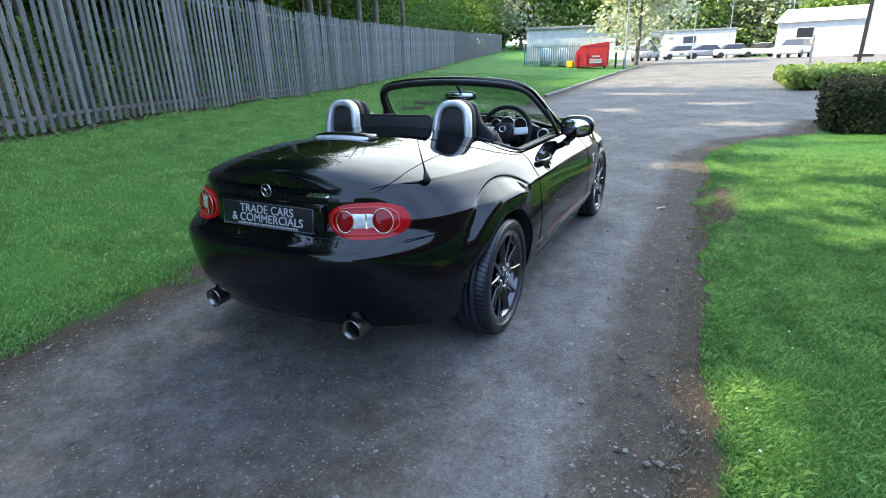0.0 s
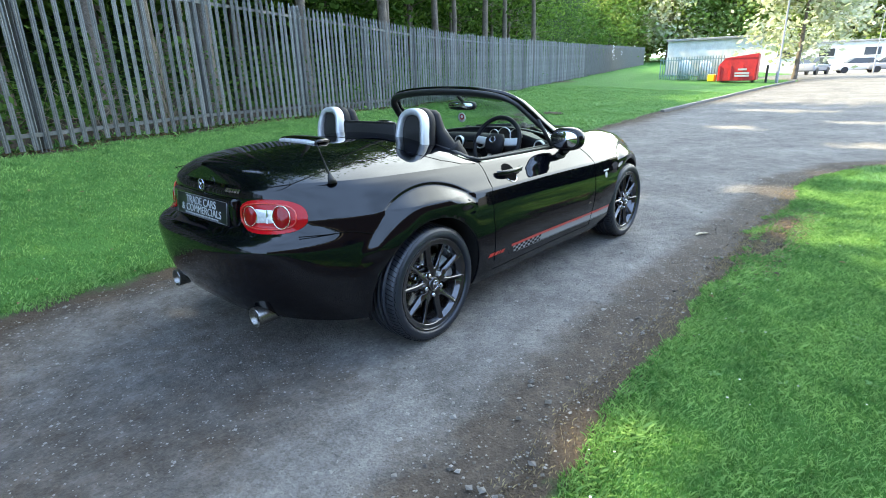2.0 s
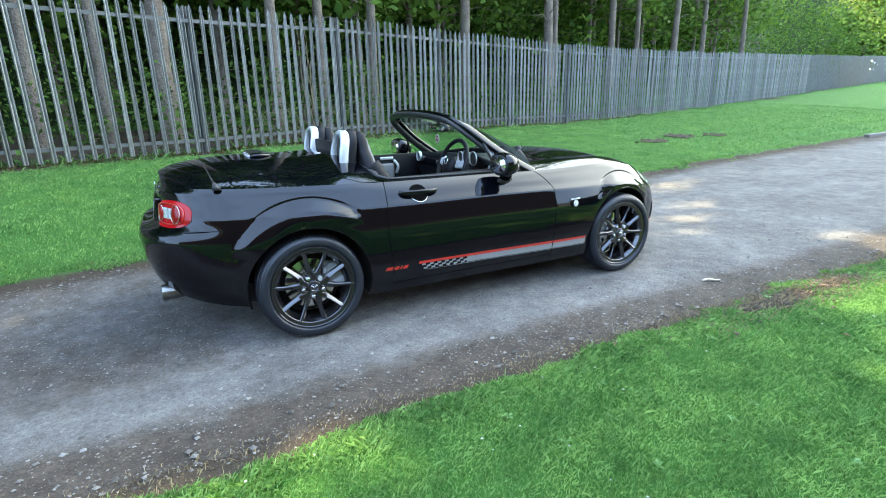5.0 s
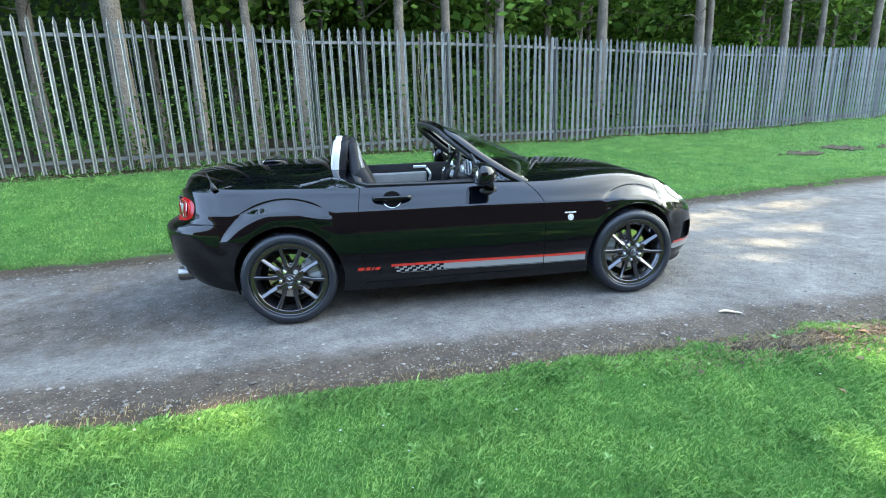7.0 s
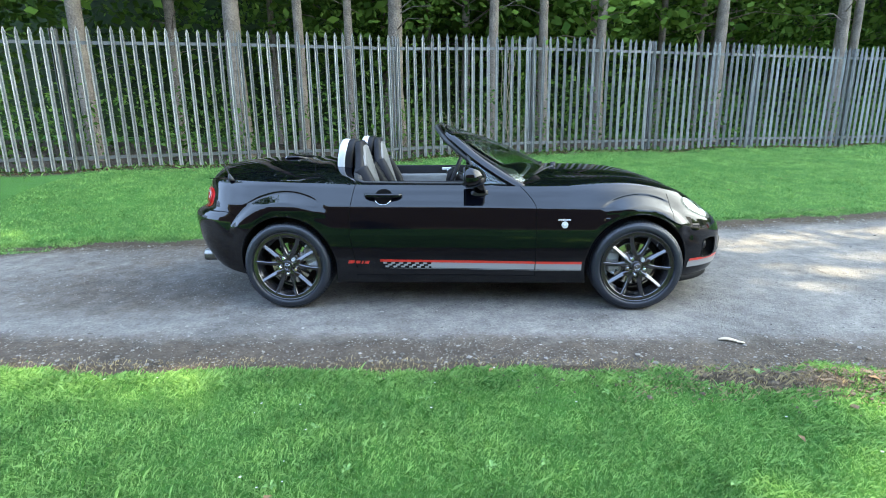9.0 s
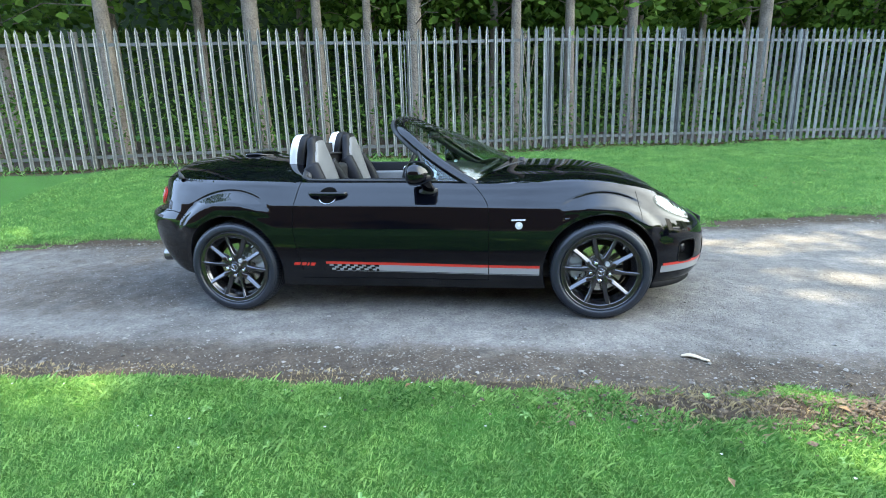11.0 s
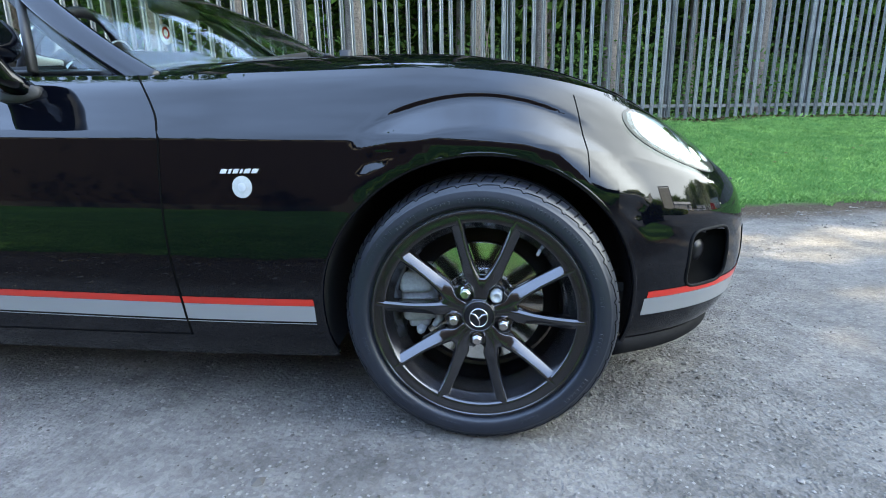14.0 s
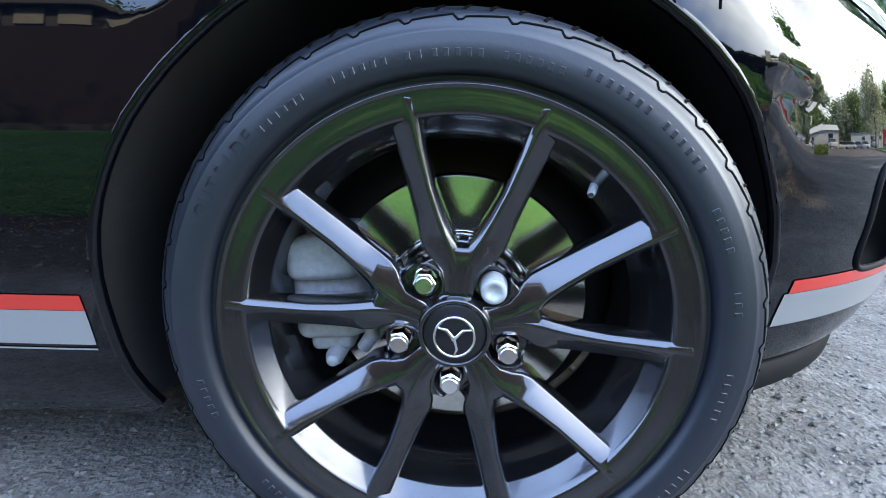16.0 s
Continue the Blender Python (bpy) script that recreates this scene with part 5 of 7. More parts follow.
# scuttle panel and wipers
sc = []
for t in np.linspace(-1, 1, 25):
    sc.append((1.627 + 0.205 * (1 - t * t), 0.66 * t, 0.818 + 0.105 * (1 - abs(t) ** 2.2) - 0.030))
cpart("cowl_panel", sweep(sc, 0.05, 0.012), M_TRIM)
for y0, y1 in ((-0.12, -0.58), (0.40, -0.06)):
    t0, t1 = y0 / 0.66, y1 / 0.66
    p0 = Vector((1.667 + 0.205 * (1 - t0 * t0), y0, 0.805 + 0.105 * (1 - abs(t0) ** 2.2)))
    p1 = Vector((1.582 + 0.2 * (1 - t1 * t1), y1, 0.808 + 0.105 * (1 - abs(t1) ** 2.2)))
    wp = new("wiper")
    wp.parent = car
    cpart("arm", sweep(smooth_path([p0, p0.lerp(p1, 0.5) + Vector((0, 0, 0.02)), p1 + Vector((0, 0, 0.02))], 5), 0.012, 0.006), M_TRIM, wp)
    cpart("blade", sweep([p0.lerp(p1, 0.25) + Vector((-0.03, 0, 0.022)), p1 + Vector((-0.01, 0, 0.012))], 0.004, 0.012), M_TRIM, wp)
    cpart("pivot", sweep([p0 + Vector((0, 0, -0.02)), p0 + Vector((0, 0, 0.03))], 0.02, 0.02, (1, 0, 0)), M_TRIM, wp)

# quarter lights with their upright bars
for sg in (-1, 1):
    q = new("quarter_light")
    q.parent = car
    a, b, c = Vector((1.29, sg * 0.712, 0.842)), Vector((1.515, sg * 0.705, 0.842)), Vector((1.215, sg * 0.628, 1.045))
    cpart("divider_bar", sweep([a, c], 0.009, 0.012, (0, 1, 0), 10), M_TRIM, q)
    pane = part("pane", ([a, b, c, a + Vector((0, -sg * 0.004, 0)), b + Vector((0, -sg * 0.004, 0)), c + Vector((0, -sg * 0.004, 0))], [(0, 1, 2), (5, 4, 3)]), M_GLASS, q)
    pane.visible_shadow = False

# --- cockpit
loop = []
for x in np.linspace(0.52, 1.51, 40):
    loop.append((x, -0.69))
rear_loop = [(0.40 + 0.16 * y * y + 0.0, y) for y in np.linspace(-0.655, 0, 16)]
front_loop = [(1.49 + 0.20 * (1 - (y / 0.72) ** 2), y) for y in np.linspace(-0.68, 0, 16)]
half_loop = list(reversed(rear_loop)) + loop + front_loop
edge = [Vector((x, y, top_z(x, y))) for x, y in half_loop]
full = edge + [Vector((p.x, -p.y, p.z)) for p in reversed(edge[1:-1])]
cpart("cockpit_trim", sweep(full, 0.016, 0.007, (0, 0, 1), 10, closed=True), M_TRIM, car, "black rubber cockpit edging")
tub_v, tub_f = [], []
n = len(full)
for z, k in ((None, 1.0), (0.62, 0.985), (0.34, 0.93)):
    for p in full:
        tub_v.append(Vector((1.0 + (p.x - 1.0) * k, p.y * k, p.z - 0.006 if z is None else z)))
for r in range(2):
    for i in range(n):
        a, b = r * n + i, r * n + (i + 1) % n
        tub_f.append((a, b, b + n, a + n))
tub_f.append(tuple(2 * n + i for i in range(n)))
part("cockpit_tub", (tub_v, tub_f), M_LEATHER, car, "black cockpit lining", smooth=False)
for d, sg in zip(doors, (-1, 1)):
    cpart("door_card", box_bm(0.56, 1.34, sg * 0.672 - 0.012, sg * 0.672 + 0.012, 0.40, 0.86, 0.01), M_LEATHER, d)
    cpart("armrest_panel", box_bm(0.58, 1.10, sg * 0.648 - 0.022, sg * 0.648 + 0.022, 0.60, 0.785, 0.018, 3), M_GREY, d, "light grey armrest panel")
    cpart("door_pull", sweep(smooth_path([(1.12, sg * 0.645, 0.70), (1.13, sg * 0.625, 0.76), (1.10, sg * 0.645, 0.81)]), 0.011, 0.011), M_SILVER, d)
    cpart("inner_handle", box_bm(0.98, 1.10, sg * 0.655 - 0.006, sg * 0.655 + 0.006, 0.815, 0.84, 0.005), M_SILVER, d)

dash_prof = [(1.64, 0.80), (1.60, 0.85), (1.49, 0.875), (1.41, 0.885), (1.36, 0.872), (1.335, 0.85), (1.335, 0.79), (1.35, 0.70), (1.40, 0.60), (1.46, 0.52)]
dv, df = [], []
ys = np.linspace(-0.665, 0.665, 45)
for y in ys:
    k = math.exp(-((y + 0.37) / 0.15) ** 4)
    for x, z in dash_prof:
        push = 0.10 * k if 1.34 < x < 1.45 and z > 0.84 else 0.0
        rise = 0.045 * k if 1.34 < x < 1.6 and z > 0.87 else 0.0
        dv.append(Vector((x - push - 0.06 * (y / 0.66) ** 2 * (1 if x > 1.48 else 0), y, z + rise + 0.012 - 0.047 * (y / 0.66) ** 2 * (1 if x > 1.4 and z > 0.8 else 0.25))))
mprof = len(dash_prof)
for i in range(len(ys) - 1):
    for j in range(mprof - 1):
        a = i * mprof + j
        df.append((a, a + 1, a + mprof + 1, a + mprof))
dash = new("dashboard")
dash.parent = car
cpart("pad", (dv, df), M_LEATHER, dash)
cpart("panel", box_bm(1.318, 1.345, -0.10, 0.62, 0.77, 0.845, 0.012, 3), M_PAINT, dash, "piano black dash panel")
for y in (-0.60, -0.10, 0.10, 0.58):
    cpart("air_vent", lathe_x := ([v + Vector((1.325, y, 0.835)) for v in [Vector((b.y, b.x, b.z)) for b in lathe([(-0.018, 0.034), (-0.024, 0.038), (-0.018, 0.042), (0.0, 0.042)], 28)[0]]], lathe([(-0.018, 0.034), (-0.024, 0.038), (-0.018, 0.042), (0.0, 0.042)], 28)[1]), M_SILVER, dash)
for y, r in ((-0.45, 0.045), (-0.355, 0.05), (-0.27, 0.035)):
    base = lathe([(-0.008, r), (-0.014, r * 1.06), (-0.004, r * 1.1)], 28)
    cpart("gauge_ring", ([Vector((b.y + 1.262, b.x + y, b.z + 0.905)) for b in base[0]], base[1]), M_SILVER, dash)
    base = lathe([(-0.006, 0.0), (-0.006, r)], 28)
    cpart("gauge_face", ([Vector((b.y + 1.262, b.x + y, b.z + 0.905)) for b in base[0]], base[1]), M_BLACKDECAL, dash)

sw = new("steering_wheel")
sw.parent, sw["label"] = car, "black leather steering wheel with silver spokes"
sw.matrix_basis = pose(1.12, -0.385, 0.865, 0, 22, 0)
cpart("rim", sweep([Vector((0, 0.178 * math.sin(a), 0.178 * math.cos(a))) for a in np.linspace(0, 2 * math.pi, 49)[:-1]], 0.0155, 0.014, (1, 0, 0), 12, 2, True), M_LEATHER, sw)
cpart("airbag_pad", loft([((-0.005, 0, -0.075), 0.05, 0.02, 0), ((-0.018, 0, -0.04), 0.07, 0.028, 0), ((-0.022, 0, 0.02), 0.072, 0.03, 0), ((-0.012, 0, 0.06), 0.05, 0.02, 0)], 20), M_LEATHER, sw)
for sg in (-1, 1):
    cpart("spoke", sweep(smooth_path([(-0.004, sg * 0.055, 0.01), (-0.004, sg * 0.11, 0.012), (0, sg * 0.17, 0.02)]), 0.026, 0.010, (1, 0, 0)), M_SILVER, sw)
    cpart("lower_spoke", sweep([(-0.004, sg * 0.03, -0.06), (0, sg * 0.055, -0.165)], 0.014, 0.008, (1, 0, 0)), M_SILVER, sw)
cpart("emblem", ribbon([Vector((-0.054, 0.021 * math.sin(a), 0.012 + 0.019 * math.cos(a))) for a in np.linspace(0, 2 * math.pi, 31)], 0.003), M_CHROME, sw)
cpart("steering_column", sweep([(1.14, -0.385, 0.86), (1.36, -0.385, 0.77)], 0.045, 0.04), M_TRIM)

# --- seats and roll hoops
def seat(y):
    s = new("seat")
    s.parent, s["label"] = car, "black leather bucket seat with light grey centre panels"
    back = [((0.57, y, 0.46), 0.20, 0.06, 20), ((0.55, y, 0.56), 0.235, 0.07, 18), ((0.515, y, 0.70), 0.245, 0.06, 18), ((0.485, y, 0.84), 0.235, 0.05, 18), ((0.465, y, 0.95), 0.185, 0.045, 14), ((0.457, y, 1.01), 0.125, 0.044, 12), ((0.452, y, 1.06), 0.110, 0.042, 10), ((0.448, y, 1.10), 0.098, 0.036, 10), ((0.446, y, 1.118), 0.075, 0.025, 10), ((0.445, y, 1.122), 0.03, 0.012, 10)]
    cpart("backrest", loft(back, 28), M_LEATHER, s)
    panel_rows = [((0.60, y, 0.54), 0.17, 0.03, 18), ((0.585, y, 0.60), 0.185, 0.034, 18), ((0.548, y, 0.74), 0.195, 0.030, 18), ((0.515, y, 0.86), 0.185, 0.028, 18), ((0.490, y, 0.97), 0.145, 0.027, 14), ((0.482, y, 1.03), 0.100, 0.026, 12), ((0.475, y, 1.075), 0.085, 0.022, 10), ((0.468, y, 1.10), 0.06, 0.012, 10)]
    cpart("backrest_panel", loft(panel_rows, 24), M_GREY, s, "light grey leather centre panel")
    cush = [((0.660, y, 0.48), 0.20, 0.09, 90), ((0.740, y, 0.50), 0.235, 0.09, 90), ((0.920, y, 0.53), 0.24, 0.085, 92), ((1.060, y, 0.55), 0.225, 0.07, 95), ((1.110, y, 0.545), 0.17, 0.04, 95)]
    cpart("cushion", loft(cush, 24), M_LEATHER, s)
    cpart("cushion_panel", loft([((0.700, y, 0.57), 0.14, 0.03, 90), ((0.890, y, 0.597), 0.15, 0.03, 92), ((1.060, y, 0.605), 0.14, 0.025, 95)], 20), M_GREY, s)
    for sg in (-1, 1):
        cpart("bolster", sweep(smooth_path([(0.625, y + sg * 0.185, 0.56), (0.600, y + sg * 0.205, 0.66), (0.545, y + sg * 0.205, 0.80), (0.475, y + sg * 0.17, 0.93)]), 0.04, 0.055, (1, 0, 0.2), 14, 2.2), M_LEATHER, s)


def hoop(y):
    h = new("roll_hoop")
    h.parent, h["label"] = car, "satin silver roll hoop with a black infill"
    path = smooth_path([(0.325, y - 0.098, 0.90), (0.33, y - 0.096, 0.99), (0.345, y - 0.084, 1.07), (0.352, y - 0.05, 1.108), (0.355, y, 1.117), (0.352, y + 0.05, 1.108), (0.345, y + 0.084, 1.07), (0.33, y + 0.096, 0.99), (0.325, y + 0.098, 0.90)], 6)
    cpart("bar", sweep(path, 0.029, 0.019, lambda i: Vector((0.04, y, 0.98)) and (Vector((path[i].x, path[i].y, path[i].z)) - Vector((path[i].x, y, 1.0))), 16, 3.0), M_SILVER, h)
    cpart("back_shell", sweep([p + Vector((0.05, 0, 0.0)) for p in path], 0.028, 0.020, lambda i: path[i] - Vector((path[i].x, y, 1.0)), 14, 3.0), M_LEATHER, h)
    cpart("infill", loft([((0.345, y, 0.88), 0.10, 0.018, 0), ((0.35, y, 1.02), 0.10, 0.018, 0), ((0.362, y, 1.09), 0.08, 0.016, 0), ((0.365, y, 1.115), 0.03, 0.012, 0)], 20), M_TRIM, h)


for y in (-0.37, 0.37):
    seat(y), hoop(y)
cpart("wind_deflector", box_bm(0.335, 0.352, -0.235, 0.235, 0.90, 1.055, 0.02, 3), M_TRIM, car, "black mesh wind deflector")
cpart("centre_console", loft([((0.50, 0, 0.60), 0.10, 0.16, 90), ((0.8, 0, 0.60), 0.095, 0.12, 90), ((1.1, 0, 0.60), 0.09, 0.09, 90), ((1.36, 0, 0.66), 0.10, 0.10, 95)], 20, 4), M_TRIM)
cpart("seatback_shelf", box_bm(0.36, 0.50, -0.62, 0.62, 0.70, 0.90, 0.03), M_TRIM)

# --- mirrors
def door_mirror(sg):
    m = new("door_mirror")
    m.parent, m["label"] = car, "glossy black door mirror on a short foot"
    Y = lambda y: sg * y
    rows = [((1.205, Y(0.850), 0.905), 0.098, 0.060), ((1.213, Y(0.850), 0.905), 0.108, 0.070), ((1.245, Y(0.850), 0.907), 0.112, 0.072), ((1.282, Y(0.845), 0.904), 0.104, 0.064), ((1.314, Y(0.835), 0.898), 0.082, 0.046), ((1.336, Y(0.825), 0.892), 0.045, 0.024), ((1.343, Y(0.82), 0.89), 0.01, 0.006)]
    cpart("housing", loft([(c, w, d, 90) for c, w, d in rows], 32, 2.5), M_PAINT, m)
    cpart("rim", loft([((1.197, Y(0.850), 0.905), 0.094, 0.057, 90), ((1.207, Y(0.850), 0.905), 0.0985, 0.0605, 90)], 32, 2.5), M_TRIM, m)
    cpart("mirror_glass", loft([((1.1955, Y(0.850), 0.905), 0.088, 0.051, 90), ((1.1965, Y(0.850), 0.905), 0.088, 0.051, 90)], 32, 2.5), M_CHROME, m)
    yb = abs(side_y(1.30, 0.79))
    cpart("foot", sweep(smooth_path([(1.285, Y(0.825), 0.865), (1.292, Y(0.805), 0.835), (1.300, Y((yb + 0.80) / 2), 0.812), (1.305, Y(yb - 0.012), 0.792)], 5), 0.040, 0.022, (0, 0, 1), 16), M_PAINT, m)
    cpart("base", loft([((1.245, Y(yb), 0.788), 0.010, 0.010, 90), ((1.275, Y(yb + 0.004), 0.790), 0.016, 0.021, 90), ((1.32, Y(yb + 0.004), 0.792), 0.016, 0.023, 90), ((1.355, Y(yb), 0.794), 0.010, 0.012, 90)], 20), M_TRIM, m)


for sg in (-1, 1):
    door_mirror(sg)
rm = new("rear_view_mirror")
rm.parent = car
cpart("shell", loft([((1.205, -0.01, 1.102), 0.118, 0.028, 90), ((1.23, -0.01, 1.102), 0.122, 0.032, 90), ((1.255, -0.01, 1.102), 0.10, 0.022, 90)], 28, 3.5), M_TRIM, rm)
cpart("mirror_glass", loft([((1.202, -0.01, 1.102), 0.108, 0.021, 90), ((1.204, -0.01, 1.102), 0.108, 0.021, 90)], 28, 3.5), M_CHROME, rm)
cpart("stalk", sweep([(1.24, -0.01, 1.12), (1.17, -0.01, 1.175)], 0.012, 0.012), M_TRIM, rm)

# --- lamps
M_RINGGOLD = mat("pale_gold_ring", (0.75, 0.66, 0.5), 0.2, 0.9)
T0 = arc_at(-0.8, -0.52)
for flipper in (lambda q: q, mirrored):
    tl = new("tail_lamp")
    tl.parent, tl["label"] = car, "oval red tail lamp with round reflectors"
    cpart("lens", flipper(blob(T0, 0.742, 0.205, 0.070, 0.002, 0.016)), M_RED, tl)
    cpart("clear_window", flipper(blob(T0 - 0.022, 0.742, 0.074, 0.034, 0.012, 0.0195, 6)), M_CLEAR, tl, "clear indicator window")
    cpart("window_bar", flipper(patch(T0 - 0.004, T0 + 0.003, 0.712, 0.772, 0.0215, 2, 4)), M_CHROME, tl)
    bead = [surf(T0 - 0.014 + 0.168 * math.copysign(abs(math.cos(t)) ** 0.7, math.cos(t)), 0.742 + 0.054 * math.copysign(abs(math.sin(t)) ** 0.7, math.sin(t)), 0.0125) for t in np.linspace(0, 2 * math.pi, 57)]
    cpart("bead", ribbon(bead if flipper is not mirrored else flip(bead), 0.0035), M_STRIPE_RED, tl)
    for ds, rr in ((-0.112, 0.043), (0.080, 0.048)):
        cpart("round_lens", flipper(blob(T0 + ds, 0.742, rr, rr, 0.0165, 0.027, 2)), M_REDDARK, tl)
        ringp = [surf(T0 + ds + rr * math.cos(t), 0.742 + rr * math.sin(t), 0.019) for t in np.linspace(0, 2 * math.pi, 37)]
        cpart("lens_ring", ribbon(ringp if flipper is not mirrored else flip(ringp), 0.0018), M_RINGGOLD, tl)
H0 = arc_at(2.805)
for flipper in (lambda q: q, mirrored):
    hl = new("headlamp")
    hl.parent, hl["label"] = car, "clear swept-back headlamp"
    cpart("housing", flipper(blob(H0 - 0.004, 0.660, 0.152, 0.048, 0.0015, 0.004, 2.3, skew=-0.34)), M_PLATE, hl)
    cpart("reflector", flipper(blob(H0 - 0.044, 0.676, 0.086, 0.036, 0.004, 0.0075, 2.4, skew=-0.34)), M_CLEAR, hl)
    cpart("bowl", flipper(blob(H0 - 0.020, 0.668, 0.030, 0.024, 0.0078, 0.0105, 2)), M_CHROME, hl)
    cpart("projector", flipper(blob(H0 + 0.070, 0.632, 0.024, 0.021, 0.005, 0.010, 2)), M_CHROME, hl)
    cpart("indicator", flipper(blob(H0 + 0.112, 0.622, 0.018, 0.013, 0.005, 0.008, 2)), M_CLEAR, hl)
    cover = cpart("cover", flipper(blob(H0 - 0.004, 0.660, 0.150, 0.046, 0.010, 0.015, 2.3, skew=-0.34)), M_GLASS, hl, "clear plastic lamp cover")
    cover.visible_shadow = False
F0 = arc_at(2.9, -FOG[1])
for flipper in (lambda q: q, mirrored):
    fl = new("fog_lamp")
    fl.parent, fl["label"] = car, "fog lamp in a black recess of the bumper"
    rim_f = [surf(F0 + 0.076 * math.copysign(abs(math.cos(t)) ** 0.42, math.cos(t)), 0.395 + 0.068 * math.copysign(abs(math.sin(t)) ** 0.42, math.sin(t)), 0.0) for t in np.linspace(0, 2 * math.pi, 49)]
    cpart("surround", ribbon(rim_f if flipper is not mirrored else flip(rim_f), 0.004, 8), M_LIP, fl)
    cpart("recess", flipper(blob(F0, 0.395, 0.088, 0.078, -0.004, -0.045, 5)), M_GAP, fl)
    cpart("lamp_glass", flipper(blob(F0 + 0.020, 0.400, 0.026, 0.028, -0.044, -0.036, 2)), M_PLATE, fl)
mouth = patch(arc_at(3.0, -0.45), surf_arc[-1] - 0.001, 0.27, 0.43, 0.002, 16, 6)
cpart("grille", both(mouth), M_GAP, car, "black mesh grille mouth")
splitter = [surf(s, 0.185, 0.004) for s in np.linspace(arc_at(2.66), surf_arc[-1] - 0.002, 30)]
splitter = splitter + [Vector((p.x, -p.y, p.z)) for p in reversed(splitter)]
cpart("splitter", sweep(splitter, 0.014, 0.022, (0, 0, 1), 10), M_LIP, car, "black lower lip of the bumper")

# --- number plates, badges, lettering
M_PLATETEXT = mat("silver_print", (0.42, 0.43, 0.44), 0.35)
plate = new("rear_plate")
plate.parent, plate["label"] = car, "black show plate with white dealer lettering"
plate.matrix_basis = pose(-0.742, 0, 0.738, 90, 0, -90) @ pose(0, 0, 0, -8)
cpart("board", box_bm(-0.26, 0.26, -0.056, 0.056, -0.012, 0.0, 0.004), M_PLATE, plate)
cpart("border", ribbon([Vector((x, y, 0.001)) for x, y in ((-0.252, -0.05), (0.252, -0.05), (0.252, 0.05), (-0.252, 0.05), (-0.252, -0.05))], 0.0012, 4), M_STRIPE_GREY, plate)
for words, y, size, wide in (("TRADE CARS", 0.022, 0.052, 0.30), ("& COMMERCIALS", -0.017, 0.050, 0.40)):
    me = text_mesh(words, size, 0.0008, M_PLATETEXT)
    xs = [v.co.x for v in me.vertices]
    k = wide / (max(xs) - min(xs))
    for v in me.vertices:
        v.co.x *= k
    ob = part("lettering", me, None, plate)
    ob.matrix_basis = pose(0.0, y, 0.0012)
for i in range(22):
    cpart("small_print_bar", box_bm(-0.165 + i * 0.0155, -0.153 + i * 0.0155, -0.0462, -0.0385, 0.0005, 0.0012), M_WHITEDECAL, plate)
cpart("front_plate", box_bm(3.048, 3.064, -0.20, 0.20, 0.42, 0.53, 0.004), M_PLATE, car, "black front number plate")
cpart("plate_recess", box_bm(-0.735, -0.67, -0.30, 0.30, 0.668, 0.808, 0.012, 2), M_PAINT)


def badge_at(m, k, parent=car):
    ob = part("badge", emblem_mesh, None, parent, "chrome oval emblem")
    ob.matrix_basis = m @ Matrix.Scale(k, 4)


zb = 0.853
badge_at(pose(-0.722 + 0.088 * 1.35, 0, zb - 0.01, 0, 0, -90), 1.35)
# model script as plain bars
def bars_on(s0, z0, widths, height, material, out=0.002, lean=0.5, gap=0.004, flips=(lambda q: q,)):
    s = s0
    for w in widths:
        for f in flips:
            grid = [(s + w * i / 2 + lean * height * j / 2, z0 + height * j / 2) for i in range(3) for j in range(3)]
            fs = [(i * 3 + j, i * 3 + j + 3, i * 3 + j + 4, i * 3 + j + 1) for i in range(2) for j in range(2)]
            vs, vs2, fs2 = [surf(a, b, out) for a, b in grid], [surf(a, b, out + 0.003) for a, b in grid], fs
            n0 = len(vs)
            al = vs + vs2
            fc = [tuple(reversed(q)) for q in fs] + [tuple(n0 + i for i in q) for q in fs2]
            rim = [0, 3, 6, 7, 8, 5, 2, 1]
            fc += [(rim[i], rim[(i + 1) % 8], n0 + rim[(i + 1) % 8], n0 + rim[i]) for i in range(8)]
            cpart("script_bar", f((al, fc)), material, car, smooth=False)
        s += w + gap


bars_on(arc_at(-0.8, -0.22), 0.832, (0.028, 0.020, 0.016, 0.02, 0.018), 0.016, M_CHROME)
S = arc_at(1.800)
bars_on(S, 0.620, (0.013, 0.006, 0.011, 0.005, 0.012, 0.012), 0.009, M_SILVER, flips=(lambda q: q, mirrored))
ST = arc_at(1.845)
for f in (lambda q: q, mirrored):
    stk = new("round_sticker")
    stk.parent, stk["label"] = car, "round white sticker with a grey middle"
    cpart("disc", f(blob(ST, 0.592, 0.0215, 0.0225, 0.001, 0.002, 2, 3, 32)), M_WHITEDECAL, stk)
    cpart("middle", f(blob(ST, 0.592, 0.0085, 0.009, 0.0025, 0.003, 2, 3, 24)), M_SILVER, stk)

# --- side stripes with their chequered tail
def line_z(s):
    return 0.342 + 0.02 * (arc_at(1.97) - s) / 1.4


